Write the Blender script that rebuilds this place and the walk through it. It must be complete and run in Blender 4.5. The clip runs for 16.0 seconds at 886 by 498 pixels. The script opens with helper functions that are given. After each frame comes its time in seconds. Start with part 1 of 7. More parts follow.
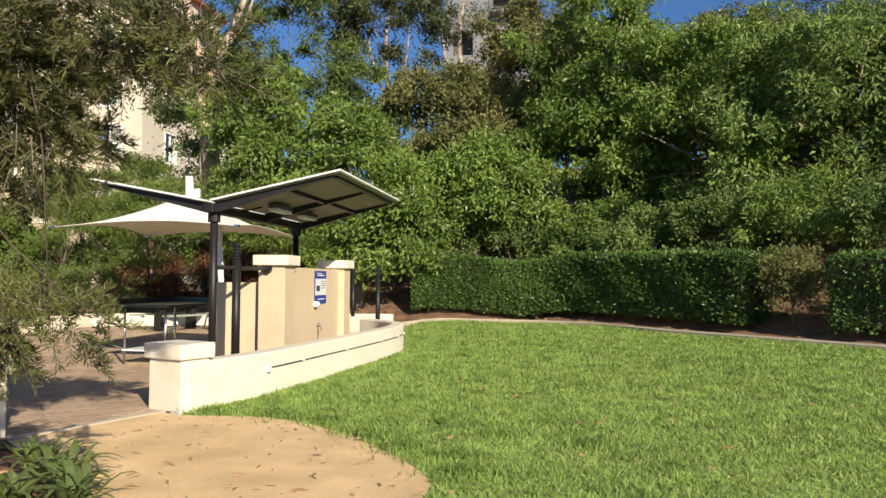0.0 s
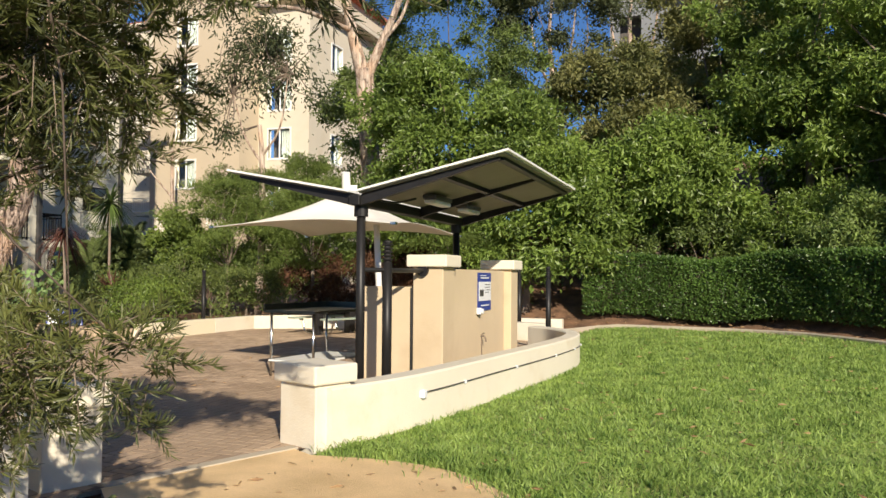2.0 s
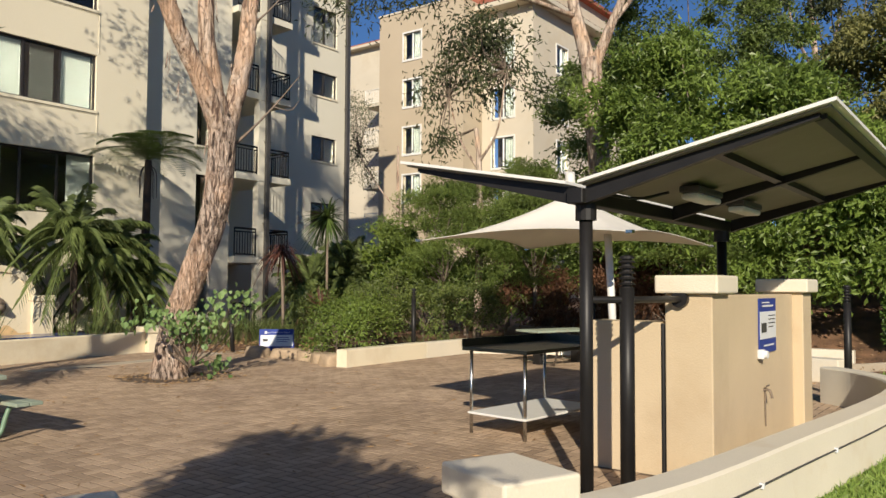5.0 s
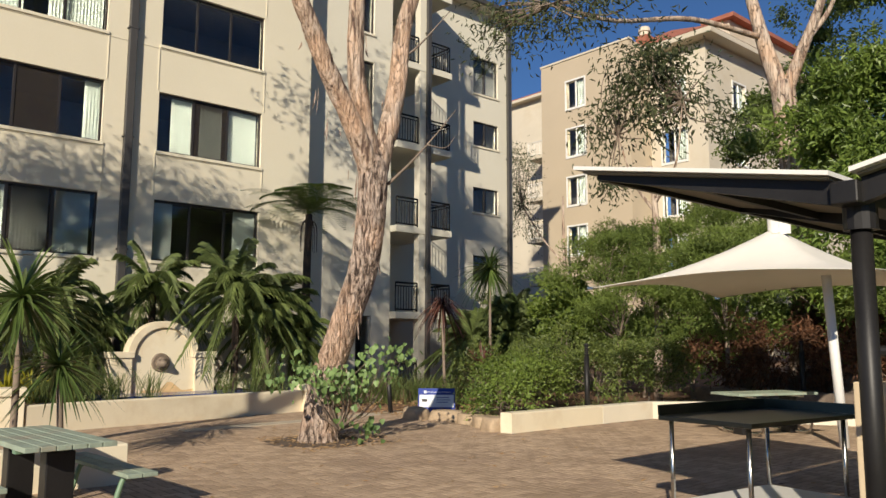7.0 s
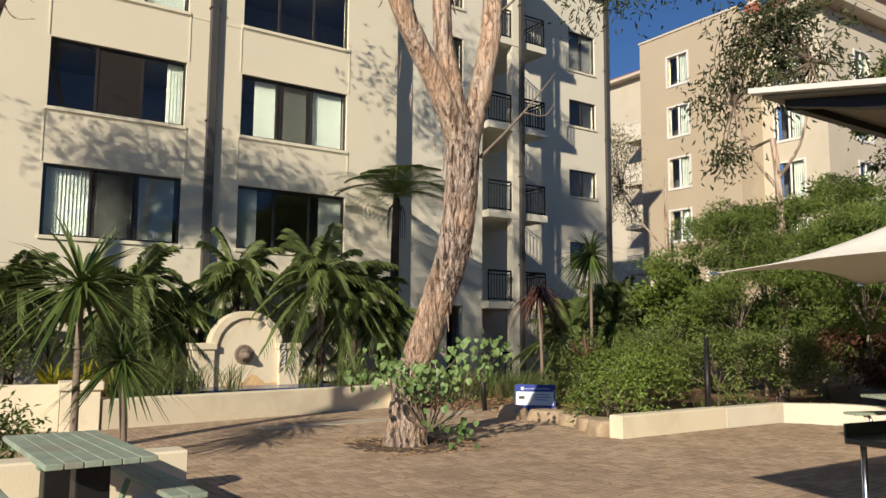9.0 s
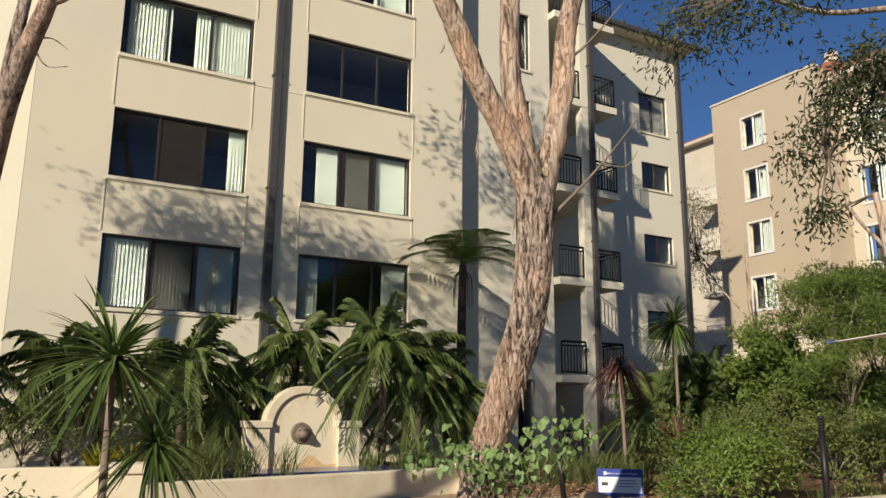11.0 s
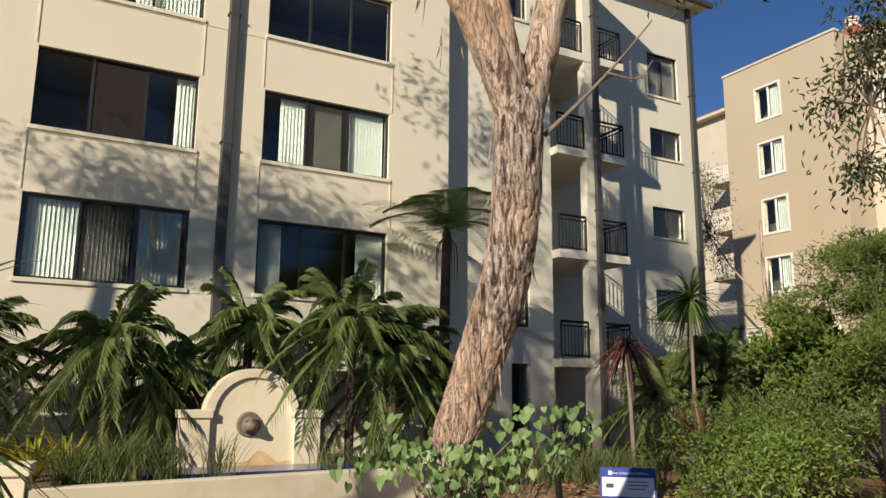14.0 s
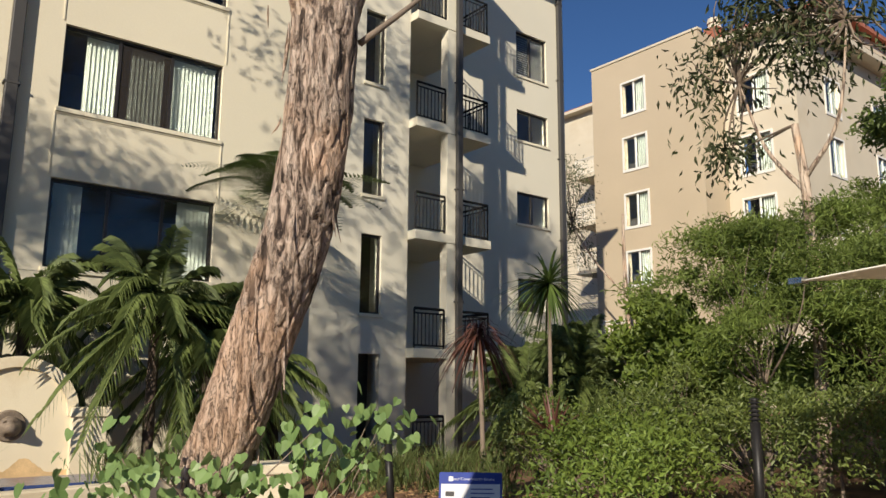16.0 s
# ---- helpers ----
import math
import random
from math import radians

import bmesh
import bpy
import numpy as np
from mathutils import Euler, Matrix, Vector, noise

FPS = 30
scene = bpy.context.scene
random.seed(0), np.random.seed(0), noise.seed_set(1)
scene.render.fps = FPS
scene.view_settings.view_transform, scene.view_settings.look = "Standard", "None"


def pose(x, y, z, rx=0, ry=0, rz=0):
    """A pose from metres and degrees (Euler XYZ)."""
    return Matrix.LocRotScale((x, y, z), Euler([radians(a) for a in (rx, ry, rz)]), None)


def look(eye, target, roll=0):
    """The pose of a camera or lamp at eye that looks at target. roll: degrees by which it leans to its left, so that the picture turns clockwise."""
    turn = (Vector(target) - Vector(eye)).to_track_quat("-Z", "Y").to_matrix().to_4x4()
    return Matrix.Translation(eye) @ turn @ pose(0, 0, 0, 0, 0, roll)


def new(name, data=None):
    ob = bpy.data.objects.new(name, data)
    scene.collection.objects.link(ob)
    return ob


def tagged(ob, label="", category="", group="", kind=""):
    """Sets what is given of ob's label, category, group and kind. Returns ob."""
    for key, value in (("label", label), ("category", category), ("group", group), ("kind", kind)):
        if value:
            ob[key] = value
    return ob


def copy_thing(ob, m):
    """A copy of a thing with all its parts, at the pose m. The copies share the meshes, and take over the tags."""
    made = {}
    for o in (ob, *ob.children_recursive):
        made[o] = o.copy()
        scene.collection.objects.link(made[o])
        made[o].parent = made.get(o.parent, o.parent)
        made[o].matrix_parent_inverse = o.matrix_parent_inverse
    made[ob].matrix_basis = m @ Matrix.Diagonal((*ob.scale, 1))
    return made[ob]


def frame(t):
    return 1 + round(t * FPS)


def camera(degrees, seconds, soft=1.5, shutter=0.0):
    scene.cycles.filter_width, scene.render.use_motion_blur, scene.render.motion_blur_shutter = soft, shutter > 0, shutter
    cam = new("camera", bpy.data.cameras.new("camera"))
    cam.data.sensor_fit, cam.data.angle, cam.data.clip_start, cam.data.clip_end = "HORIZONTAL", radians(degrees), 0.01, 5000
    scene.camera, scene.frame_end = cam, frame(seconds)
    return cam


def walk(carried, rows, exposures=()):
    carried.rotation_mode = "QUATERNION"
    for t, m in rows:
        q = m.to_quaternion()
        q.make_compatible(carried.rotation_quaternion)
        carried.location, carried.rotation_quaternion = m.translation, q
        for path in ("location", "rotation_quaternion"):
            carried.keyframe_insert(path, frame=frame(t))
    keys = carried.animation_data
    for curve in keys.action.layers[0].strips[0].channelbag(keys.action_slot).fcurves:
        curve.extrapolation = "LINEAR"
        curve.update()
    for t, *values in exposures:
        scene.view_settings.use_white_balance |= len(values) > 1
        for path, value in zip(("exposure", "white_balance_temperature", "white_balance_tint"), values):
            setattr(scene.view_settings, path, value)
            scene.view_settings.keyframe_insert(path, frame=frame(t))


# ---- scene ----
cam = camera(59.5, 16.0)
PATH = [
    (0, (0.541, -0.202, 1.441), (0.265, 1.777, 1.517), 0.4),
    (0.5, (0.454, 0.267, 1.433), (0.031, 2.22, 1.508), 0.5),
    (1, (0.322, 0.75, 1.48), (-0.225, 2.672, 1.553), 0.5),
    (1.5, (0.1, 1.221, 1.495), (-0.516, 3.122, 1.566), 0.4),
    (2, (-0.057, 1.689, 1.497), (-0.736, 3.569, 1.568), 0.4),
    (2.5, (-0.246, 2.186, 1.464), (-1.037, 4.021, 1.534), 0.5),
    (3, (-0.446, 2.644, 1.455), (-1.281, 4.46, 1.526), 0.6),
    (3.5, (-0.642, 3.123, 1.516), (-1.565, 4.896, 1.587), 0.6),
    (4, (-0.902, 3.582, 1.548), (-1.915, 5.305, 1.617), 0.5),
    (4.5, (-1.11, 3.996, 1.58), (-2.19, 5.678, 1.648), 0.5),
    (5, (-1.313, 4.363, 1.672), (-2.508, 5.964, 1.768), 0.3),
    (5.2, (-1.418, 4.48, 1.676), (-2.651, 6.049, 1.811), 0.3),
    (7.3, (-2.647, 5.807, 1.595), (-4.166, 7.085, 1.84), 0.2),
    (7.5, (-2.76, 5.894, 1.622), (-4.291, 7.157, 1.868), 0.2),
    (8, (-3.101, 6.117, 1.627), (-4.683, 7.315, 1.872), 0.1),
    (8.5, (-3.391, 6.32, 1.63), (-5.012, 7.467, 1.866), 0.2),
    (8.7, (-3.499, 6.406, 1.634), (-5.132, 7.54, 1.854), 0.2),
    (10.8, (-4.61, 7.115, 1.721), (-6.321, 8.09, 2.069), 0.5),
    (11, (-4.699, 7.159, 1.706), (-6.41, 8.115, 2.105), 0.5),
    (11.5, (-5.032, 7.355, 1.704), (-6.751, 8.28, 2.138), 0.6),
    (12, (-5.354, 7.649, 1.713), (-7.078, 8.565, 2.146), 0.6),
    (12.5, (-5.646, 7.902, 1.687), (-7.373, 8.822, 2.102), 0.6),
    (13, (-6.039, 8.209, 1.67), (-7.767, 9.136, 2.066), 0.5),
    (13.5, (-6.397, 8.586, 1.666), (-8.123, 9.519, 2.05), 0.5),
    (14, (-6.739, 8.901, 1.66), (-8.459, 9.85, 2.033), 0.5),
    (14.5, (-7.095, 9.285, 1.647), (-8.773, 10.308, 2.017), 0.5),
    (15, (-7.407, 9.701, 1.659), (-9.037, 10.799, 2.028), 0.5),
    (15.5, (-7.775, 10.093, 1.679), (-9.364, 11.253, 2.043), 0.4),
    (16, (-8.099, 10.507, 1.674), (-9.641, 11.729, 2.033), 0.4),
]
walk(cam, [(t, look(eye, target, roll)) for t, eye, target, roll in PATH],
     [(0.0, 0.57), (1.5, 0.50), (3.0, 0.25), (5.0, 0.12), (8.7, 0.10), (10.8, 0.0), (12.5, 0.02), (14.0, 0.10), (16.0, 0.12)])

# ---- light ----
SUN_TO = Vector((0.52, -0.748, 0.415)).normalized()
world = bpy.data.worlds.new("sky")
scene.world = world
world.use_nodes = True
wn = world.node_tree.nodes
sky = wn.new("ShaderNodeTexSky")
sky.sky_type = "NISHITA"
sky.sun_disc = False
sky.sun_elevation = math.asin(SUN_TO.z)
sky.sun_rotation = math.atan2(SUN_TO.x, SUN_TO.y)
sky.altitude = 1500
sky.air_density, sky.dust_density, sky.ozone_density = 1.0, 0.0, 8.0
wn["Background"].inputs["Strength"].default_value = 0.076
world.node_tree.links.new(sky.outputs[0], wn["Background"].inputs["Color"])
sun_data = bpy.data.lights.new("sun", "SUN")
sun_data.energy, sun_data.angle, sun_data.color = 5.0, radians(0.6), (1.0, 0.89, 0.72)
sun = new("sun", sun_data)
sun.matrix_world = look(SUN_TO * 60, (0, 0, 0))


# ---- materials ----
def material(name, base, rough=0.7, metal=0.0, spread=0.15, scale=6.0, grain=60.0, bump=0.15, tint=None, island=0.0, stain=None, stain_scale=0.6, spec=0.5):
    """A surface with a broad and a fine variation of its colour and a fine relief."""
    m = bpy.data.materials.new(name)
    m.use_nodes = True
    n, link = m.node_tree.nodes, m.node_tree.links.new
    p = n["Principled BSDF"]
    p.inputs["Roughness"].default_value, p.inputs["Metallic"].default_value = rough, metal
    p.inputs["Specular IOR Level"].default_value = spec
    where = n.new("ShaderNodeTexCoord").outputs["Object"]
    geo = n.new("ShaderNodeNewGeometry")
    big, fine = n.new("ShaderNodeTexNoise"), n.new("ShaderNodeTexNoise")
    for tex, s, d in ((big, scale, 4), (fine, grain, 3)):
        link(geo.outputs["Position"], tex.inputs["Vector"])
        tex.inputs["Scale"].default_value, tex.inputs["Detail"].default_value = s, d
    mix = n.new("ShaderNodeMix")
    mix.data_type = "RGBA"
    lo = [c * (1 - spread) for c in base]
    hi = [min(1, c * (1 + spread)) for c in (tint or base)]
    mix.inputs[6].default_value, mix.inputs[7].default_value = (*lo, 1), (*hi, 1)
    add = n.new("ShaderNodeMath")
    add.operation = "MULTIPLY_ADD"
    link(fine.outputs[0], add.inputs[0])
    add.inputs[1].default_value = 0.5
    link(big.outputs[0], add.inputs[2])
    ramp = n.new("ShaderNodeMapRange")
    ramp.inputs[1].default_value, ramp.inputs[2].default_value = 0.45, 1.05
    link(add.outputs[0], ramp.inputs[0])
    value = ramp.outputs[0]
    if island:
        spot = n.new("ShaderNodeMath")
        spot.operation = "MULTIPLY_ADD"
        spot.inputs[1].default_value = island
        link(geo.outputs["Random Per Island"], spot.inputs[0])
        link(value, spot.inputs[2])
        less = n.new("ShaderNodeMath")
        less.operation = "SUBTRACT"
        less.inputs[1].default_value = island * 0.5
        less.use_clamp = True
        link(spot.outputs[0], less.inputs[0])
        value = less.outputs[0]
    link(value, mix.inputs[0])
    colour = mix.outputs[2]
    if stain:
        tex = n.new("ShaderNodeTexNoise")
        tex.inputs["Scale"].default_value, tex.inputs["Detail"].default_value, tex.inputs["Roughness"].default_value = stain_scale, 6, 0.65
        link(geo.outputs["Position"], tex.inputs["Vector"])
        cut = n.new("ShaderNodeMapRange")
        cut.inputs[1].default_value, cut.inputs[2].default_value, cut.inputs[4].default_value = 0.52, 0.72, 0.7
        link(tex.outputs[0], cut.inputs[0])
        over = n.new("ShaderNodeMix")
        over.data_type = "RGBA"
        over.inputs[7].default_value = (*stain, 1)
        link(cut.outputs[0], over.inputs[0])
        link(colour, over.inputs[6])
        colour = over.outputs[2]
    link(colour, p.inputs["Base Color"])
    if bump:
        relief = n.new("ShaderNodeBump")
        relief.inputs["Strength"].default_value, relief.inputs["Distance"].default_value = bump, 0.01
        link(fine.outputs[0], relief.inputs["Height"])
        link(relief.outputs[0], p.inputs["Normal"])
    return m


def leaf_material(name, dark, light, rough=0.45, through_light=0.3, patch=0.5):
    """Leaves: each its own green, larger patches lighter or darker, some light passing through."""
    m = bpy.data.materials.new(name)
    m.use_nodes = True
    n, link = m.node_tree.nodes, m.node_tree.links.new
    p, out = n["Principled BSDF"], n["Material Output"]
    p.inputs["Roughness"].default_value = rough
    geo, tex = n.new("ShaderNodeNewGeometry"), n.new("ShaderNodeTexNoise")
    tex.inputs["Scale"].default_value = patch
    tex.inputs["Detail"].default_value = 3
    link(geo.outputs["Position"], tex.inputs["Vector"])
    add = n.new("ShaderNodeMath")
    add.operation = "MULTIPLY_ADD"
    add.inputs[1].default_value = 0.35
    link(geo.outputs["Random Per Island"], add.inputs[0])
    link(tex.outputs[0], add.inputs[2])
    ramp = n.new("ShaderNodeMapRange")
    ramp.inputs[1].default_value, ramp.inputs[2].default_value = 0.35, 0.95
    link(add.outputs[0], ramp.inputs[0])
    mix = n.new("ShaderNodeMix")
    mix.data_type = "RGBA"
    mix.inputs[6].default_value, mix.inputs[7].default_value = (*dark, 1), (*light, 1)
    link(ramp.outputs[0], mix.inputs[0])
    link(mix.outputs[2], p.inputs["Base Color"])
    glow, both = n.new("ShaderNodeBsdfTranslucent"), n.new("ShaderNodeMixShader")
    link(mix.outputs[2], glow.inputs["Color"])
    both.inputs[0].default_value = through_light
    link(p.outputs[0], both.inputs[1])
    link(glow.outputs[0], both.inputs[2])
    link(both.outputs[0], out.inputs["Surface"])
    return m


def glass_material(name, tint=(0.9, 0.95, 0.95)):
    m = bpy.data.materials.new(name)
    m.use_nodes = True
    p = m.node_tree.nodes["Principled BSDF"]
    p.inputs["Base Color"].default_value = (*tint, 1)
    p.inputs["Transmission Weight"].default_value, p.inputs["Roughness"].default_value, p.inputs["IOR"].default_value = 1.0, 0.02, 1.45
    return m


RENDER_CREAM = material("cream_render", (0.62, 0.555, 0.44), 0.85, spread=0.06, scale=0.5, grain=45, bump=0.25, stain=(0.55, 0.46, 0.32), stain_scale=0.35)
FACADE = material("facade_paint", (0.74, 0.68, 0.53), 0.85, spread=0.05, scale=0.35, grain=30, bump=0.12)
FACADE_GREY = material("facade_grey", (0.72, 0.68, 0.56), 0.85, spread=0.05, scale=0.35, grain=30, bump=0.12)
TAN = material("tan_paint", (0.50, 0.415, 0.30), 0.85, spread=0.06, scale=0.3, grain=25, bump=0.1)
BBQ_TAN = material("bbq_render", (0.60, 0.48, 0.32), 0.85, spread=0.07, scale=1.2, grain=60, bump=0.3, stain=(0.5, 0.38, 0.24), stain_scale=1.1)
WALL_WHITE = material("wall_render", (0.74, 0.675, 0.545), 0.85, spread=0.06, scale=1.0, grain=60, bump=0.35, stain=(0.62, 0.50, 0.33), stain_scale=0.9)
PLANTER_CREAM = material("planter_render", (0.78, 0.69, 0.51), 0.85, spread=0.06, scale=1.0, grain=60, bump=0.35, stain=(0.62, 0.50, 0.33), stain_scale=0.9)
BLACK_STEEL = material("black_steel", (0.016, 0.015, 0.015), 0.45, spread=0.3, scale=4, bump=0.05, spec=0.35)
RAIL_BLACK = material("matt_black_rail", (0.014, 0.013, 0.013), 0.7, spread=0.2, bump=0.0, spec=0.15)
DARK_FRAME = material("dark_frame", (0.03, 0.026, 0.024), 0.4, spread=0.2, bump=0.0)
WHITE_FRAME = material("white_frame", (0.78, 0.77, 0.73), 0.45, spread=0.05, bump=0.0)
PIPE_GREY = material("pipe_paint", (0.065, 0.062, 0.06), 0.5, spread=0.12, scale=2, bump=0.05)
STEEL = material("stainless", (0.55, 0.55, 0.54), 0.22, metal=1.0, spread=0.08, scale=5, grain=120, bump=0.03)
# stainless with the dark reflection of foliage put into its base colour
REFLECTION_STEEL = material("foliage_reflecting_steel", (0.10, 0.11, 0.10), 0.3, metal=1.0, spread=0.15, scale=5, grain=120, bump=0.03)
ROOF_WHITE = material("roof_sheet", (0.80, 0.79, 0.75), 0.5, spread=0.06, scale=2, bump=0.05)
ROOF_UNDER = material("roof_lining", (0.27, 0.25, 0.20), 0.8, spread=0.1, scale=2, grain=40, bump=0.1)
FABRIC = material("sail_fabric", (0.78, 0.74, 0.66), 0.9, spread=0.04, scale=1.5, grain=150, bump=0.1)
TILE_RED = material("roof_tile", (0.36, 0.13, 0.08), 0.8, spread=0.25, scale=3, grain=20, bump=0.4)
BRICK = material("paver", (0.40, 0.285, 0.188), 0.9, spread=0.2, scale=0.7, grain=70, bump=0.3, tint=(0.43, 0.315, 0.215), island=0.9, stain=(0.28, 0.195, 0.14), stain_scale=0.5)
MORTAR = material("paver_joint", (0.12, 0.085, 0.06), 0.95, spread=0.3, scale=3, grain=90, bump=0.4)
SAND = material("sand_gravel", (0.70, 0.475, 0.225), 0.95, spread=0.18, scale=1.6, grain=110, bump=0.8, tint=(0.80, 0.57, 0.31))
SOIL = material("soil_mulch", (0.13, 0.075, 0.042), 0.95, spread=0.5, scale=2.5, grain=40, bump=0.9, tint=(0.22, 0.12, 0.065))
TURF = material("turf", (0.11, 0.17, 0.035), 0.95, spread=0.3, scale=1.2, grain=70, bump=0.8, tint=(0.33, 0.42, 0.09), stain=(0.38, 0.34, 0.13), stain_scale=0.9)
KERB = material("kerb_concrete", (0.47, 0.40, 0.30), 0.9, spread=0.15, scale=2, grain=60, bump=0.4)
LEDGE = material("ledge_stone", (0.17, 0.13, 0.10), 0.95, spread=0.35, scale=2, grain=20, bump=0.8)
ROCK = material("sandstone", (0.40, 0.30, 0.20), 0.9, spread=0.3, scale=3, grain=25, bump=0.7)
GREEN_WOOD = material("green_painted_timber", (0.30, 0.36, 0.28), 0.7, spread=0.25, scale=5, grain=60, bump=0.4, stain=(0.28, 0.19, 0.14), stain_scale=3.0)
GREEN_PIPE = material("green_pipe_paint", (0.16, 0.26, 0.17), 0.45, spread=0.15, scale=4, bump=0.05)
BLIND = material("blind_fabric", (0.46, 0.50, 0.44), 0.8, spread=0.08, scale=3, bump=0.0)
# near-black colour stands in for the darkness of unlit rooms
UNLIT_ROOM = material("unlit_room_wall", (0.10, 0.09, 0.08), 0.9, spread=0.15, bump=0.0)
BLUE = material("sign_blue", (0.03, 0.055, 0.28), 0.5, spread=0.1, bump=0.0)
PAPER = material("sign_white", (0.75, 0.76, 0.78), 0.5, spread=0.04, bump=0.0)
WATER_TILE = material("blue_tile", (0.05, 0.08, 0.22), 0.2, spread=0.3, scale=20, bump=0.0)
BRONZE = material("weathered_mask", (0.20, 0.155, 0.115), 0.7, spread=0.4, scale=15, bump=0.4)
RED_CLOTH = material("red_towel", (0.65, 0.03, 0.06), 0.85, spread=0.15, bump=0.1)
GLASS = glass_material("window_glass")


def mesh_screen(name, colour, cover):
    """Insect mesh: fine dark threads with gaps that let most of the view through."""
    m = bpy.data.materials.new(name)
    m.use_nodes = True
    n, link = m.node_tree.nodes, m.node_tree.links.new
    p, clear, both = n["Principled BSDF"], n.new("ShaderNodeBsdfTransparent"), n.new("ShaderNodeMixShader")
    p.inputs["Base Color"].default_value, p.inputs["Roughness"].default_value = (*colour, 1), 0.8
    p.inputs["Specular IOR Level"].default_value = 0.1
    both.inputs[0].default_value = cover
    link(clear.outputs[0], both.inputs[1])
    link(p.outputs[0], both.inputs[2])
    link(both.outputs[0], n["Material Output"].inputs["Surface"])
    return m


FLY_MESH = mesh_screen("insect_mesh", (0.055, 0.047, 0.042), 0.4)



def bark_material(name, dark, mid, pale, stretch=0.16, scale=9.0, splits=0.6):
    """Flaking bark: tall narrow plates in several colours with dark splits between them."""
    m = bpy.data.materials.new(name)
    m.use_nodes = True
    n, link = m.node_tree.nodes, m.node_tree.links.new
    p = n["Principled BSDF"]
    p.inputs["Roughness"].default_value = 0.9
    geo, tall = n.new("ShaderNodeNewGeometry"), n.new("ShaderNodeMapping")
    tall.inputs["Scale"].default_value = (1, 1, stretch)
    link(geo.outputs["Position"], tall.inputs["Vector"])
    warp = n.new("ShaderNodeTexNoise")
    warp.inputs["Scale"].default_value, warp.inputs["Detail"].default_value, warp.inputs["Roughness"].default_value = scale, 8, 0.68
    warp.inputs["Distortion"].default_value = 0.6
    link(tall.outputs[0], warp.inputs["Vector"])
    ramp = n.new("ShaderNodeValToRGB")
    e = ramp.color_ramp.elements
    e[0].position, e[0].color = 0.42, (*dark, 1)
    e[1].position, e[1].color = 0.58, (*pale, 1)
    q = e.new(0.47)
    q.color = (*mid, 1)
    link(warp.outputs[0], ramp.inputs[0])
    zone = n.new("ShaderNodeTexNoise")
    zone.inputs["Scale"].default_value, zone.inputs["Detail"].default_value = 1.3, 4
    link(geo.outputs["Position"], zone.inputs["Vector"])
    cut = n.new("ShaderNodeMapRange")
    cut.inputs[1].default_value, cut.inputs[2].default_value = 0.5, 0.62
    cut.inputs[4].default_value = 0.5
    link(zone.outputs[0], cut.inputs[0])
    over = n.new("ShaderNodeMix")
    over.data_type = "RGBA"
    over.inputs[7].default_value = (pale[0] * 1.1, pale[1] * 0.88, pale[2] * 0.70, 1)
    link(cut.outputs[0], over.inputs[0])
    link(ramp.outputs[0], over.inputs[6])
    flake = n.new("ShaderNodeTexVoronoi")
    flake.feature, flake.inputs["Scale"].default_value = "DISTANCE_TO_EDGE", scale * 1.5
    bent = n.new("ShaderNodeVectorMath")
    bent.operation = "MULTIPLY_ADD"
    bent.inputs[1].default_value = (0.16, 0.16, 0.16)
    link(warp.outputs["Color"], bent.inputs[0])
    link(tall.outputs[0], bent.inputs[2])
    link(bent.outputs[0], flake.inputs["Vector"])
    seam = n.new("ShaderNodeMapRange")
    seam.inputs[2].default_value = 0.05
    seam.inputs[3].default_value, seam.inputs[4].default_value = splits, 0.0
    link(flake.outputs["Distance"], seam.inputs[0])
    deep = n.new("ShaderNodeMix")
    deep.data_type = "RGBA"
    deep.inputs[7].default_value = (*dark, 1)
    link(seam.outputs[0], deep.inputs[0])
    link(over.outputs[2], deep.inputs[6])
    link(deep.outputs[2], p.inputs["Base Color"])
    level = n.new("ShaderNodeMath")
    level.operation = "SUBTRACT"
    link(warp.outputs[0], level.inputs[0])
    link(seam.outputs[0], level.inputs[1])
    relief = n.new("ShaderNodeBump")
    relief.inputs["Strength"].default_value, relief.inputs["Distance"].default_value = 1.0, 0.05
    link(level.outputs[0], relief.inputs["Height"])
    link(relief.outputs[0], p.inputs["Normal"])
    return m


BARK_EUC = bark_material("gum_bark", (0.06, 0.04, 0.031), (0.40, 0.29, 0.225), (0.64, 0.51, 0.42), 0.2, 17.0)
BARK_SMOOTH = bark_material("shed_gum_bark", (0.16, 0.10, 0.075), (0.52, 0.37, 0.265), (0.66, 0.52, 0.42), 0.13, 13.0, 0.35)
BARK_PALE = bark_material("pale_bark", (0.25, 0.17, 0.13), (0.46, 0.35, 0.27), (0.62, 0.50, 0.40), 0.12, 7.0)
BARK_DARK = material("dark_bark", (0.09, 0.065, 0.05), 0.95, spread=0.4, scale=5, grain=40, bump=0.9)
# dark brown fern bark, halved from the dark bark to include its shade
BARK_FERN_SHADED = material("shaded_fern_trunk", (0.045, 0.032, 0.024), 0.95, spread=0.4, scale=5, grain=40, bump=0.9)
TWIG = material("twig", (0.22, 0.17, 0.13), 0.9, spread=0.4, scale=3, bump=0.4)
LEAF_GLOSSY = leaf_material("glossy_leaf", (0.085, 0.135, 0.03), (0.30, 0.41, 0.085), 0.42, 0.4)
LEAF_DARK = leaf_material("dark_leaf", (0.055, 0.088, 0.026), (0.25, 0.33, 0.085), 0.48, 0.4)
LEAF_OLIVE = leaf_material("olive_leaf", (0.10, 0.12, 0.035), (0.32, 0.31, 0.11), 0.6, 0.35)
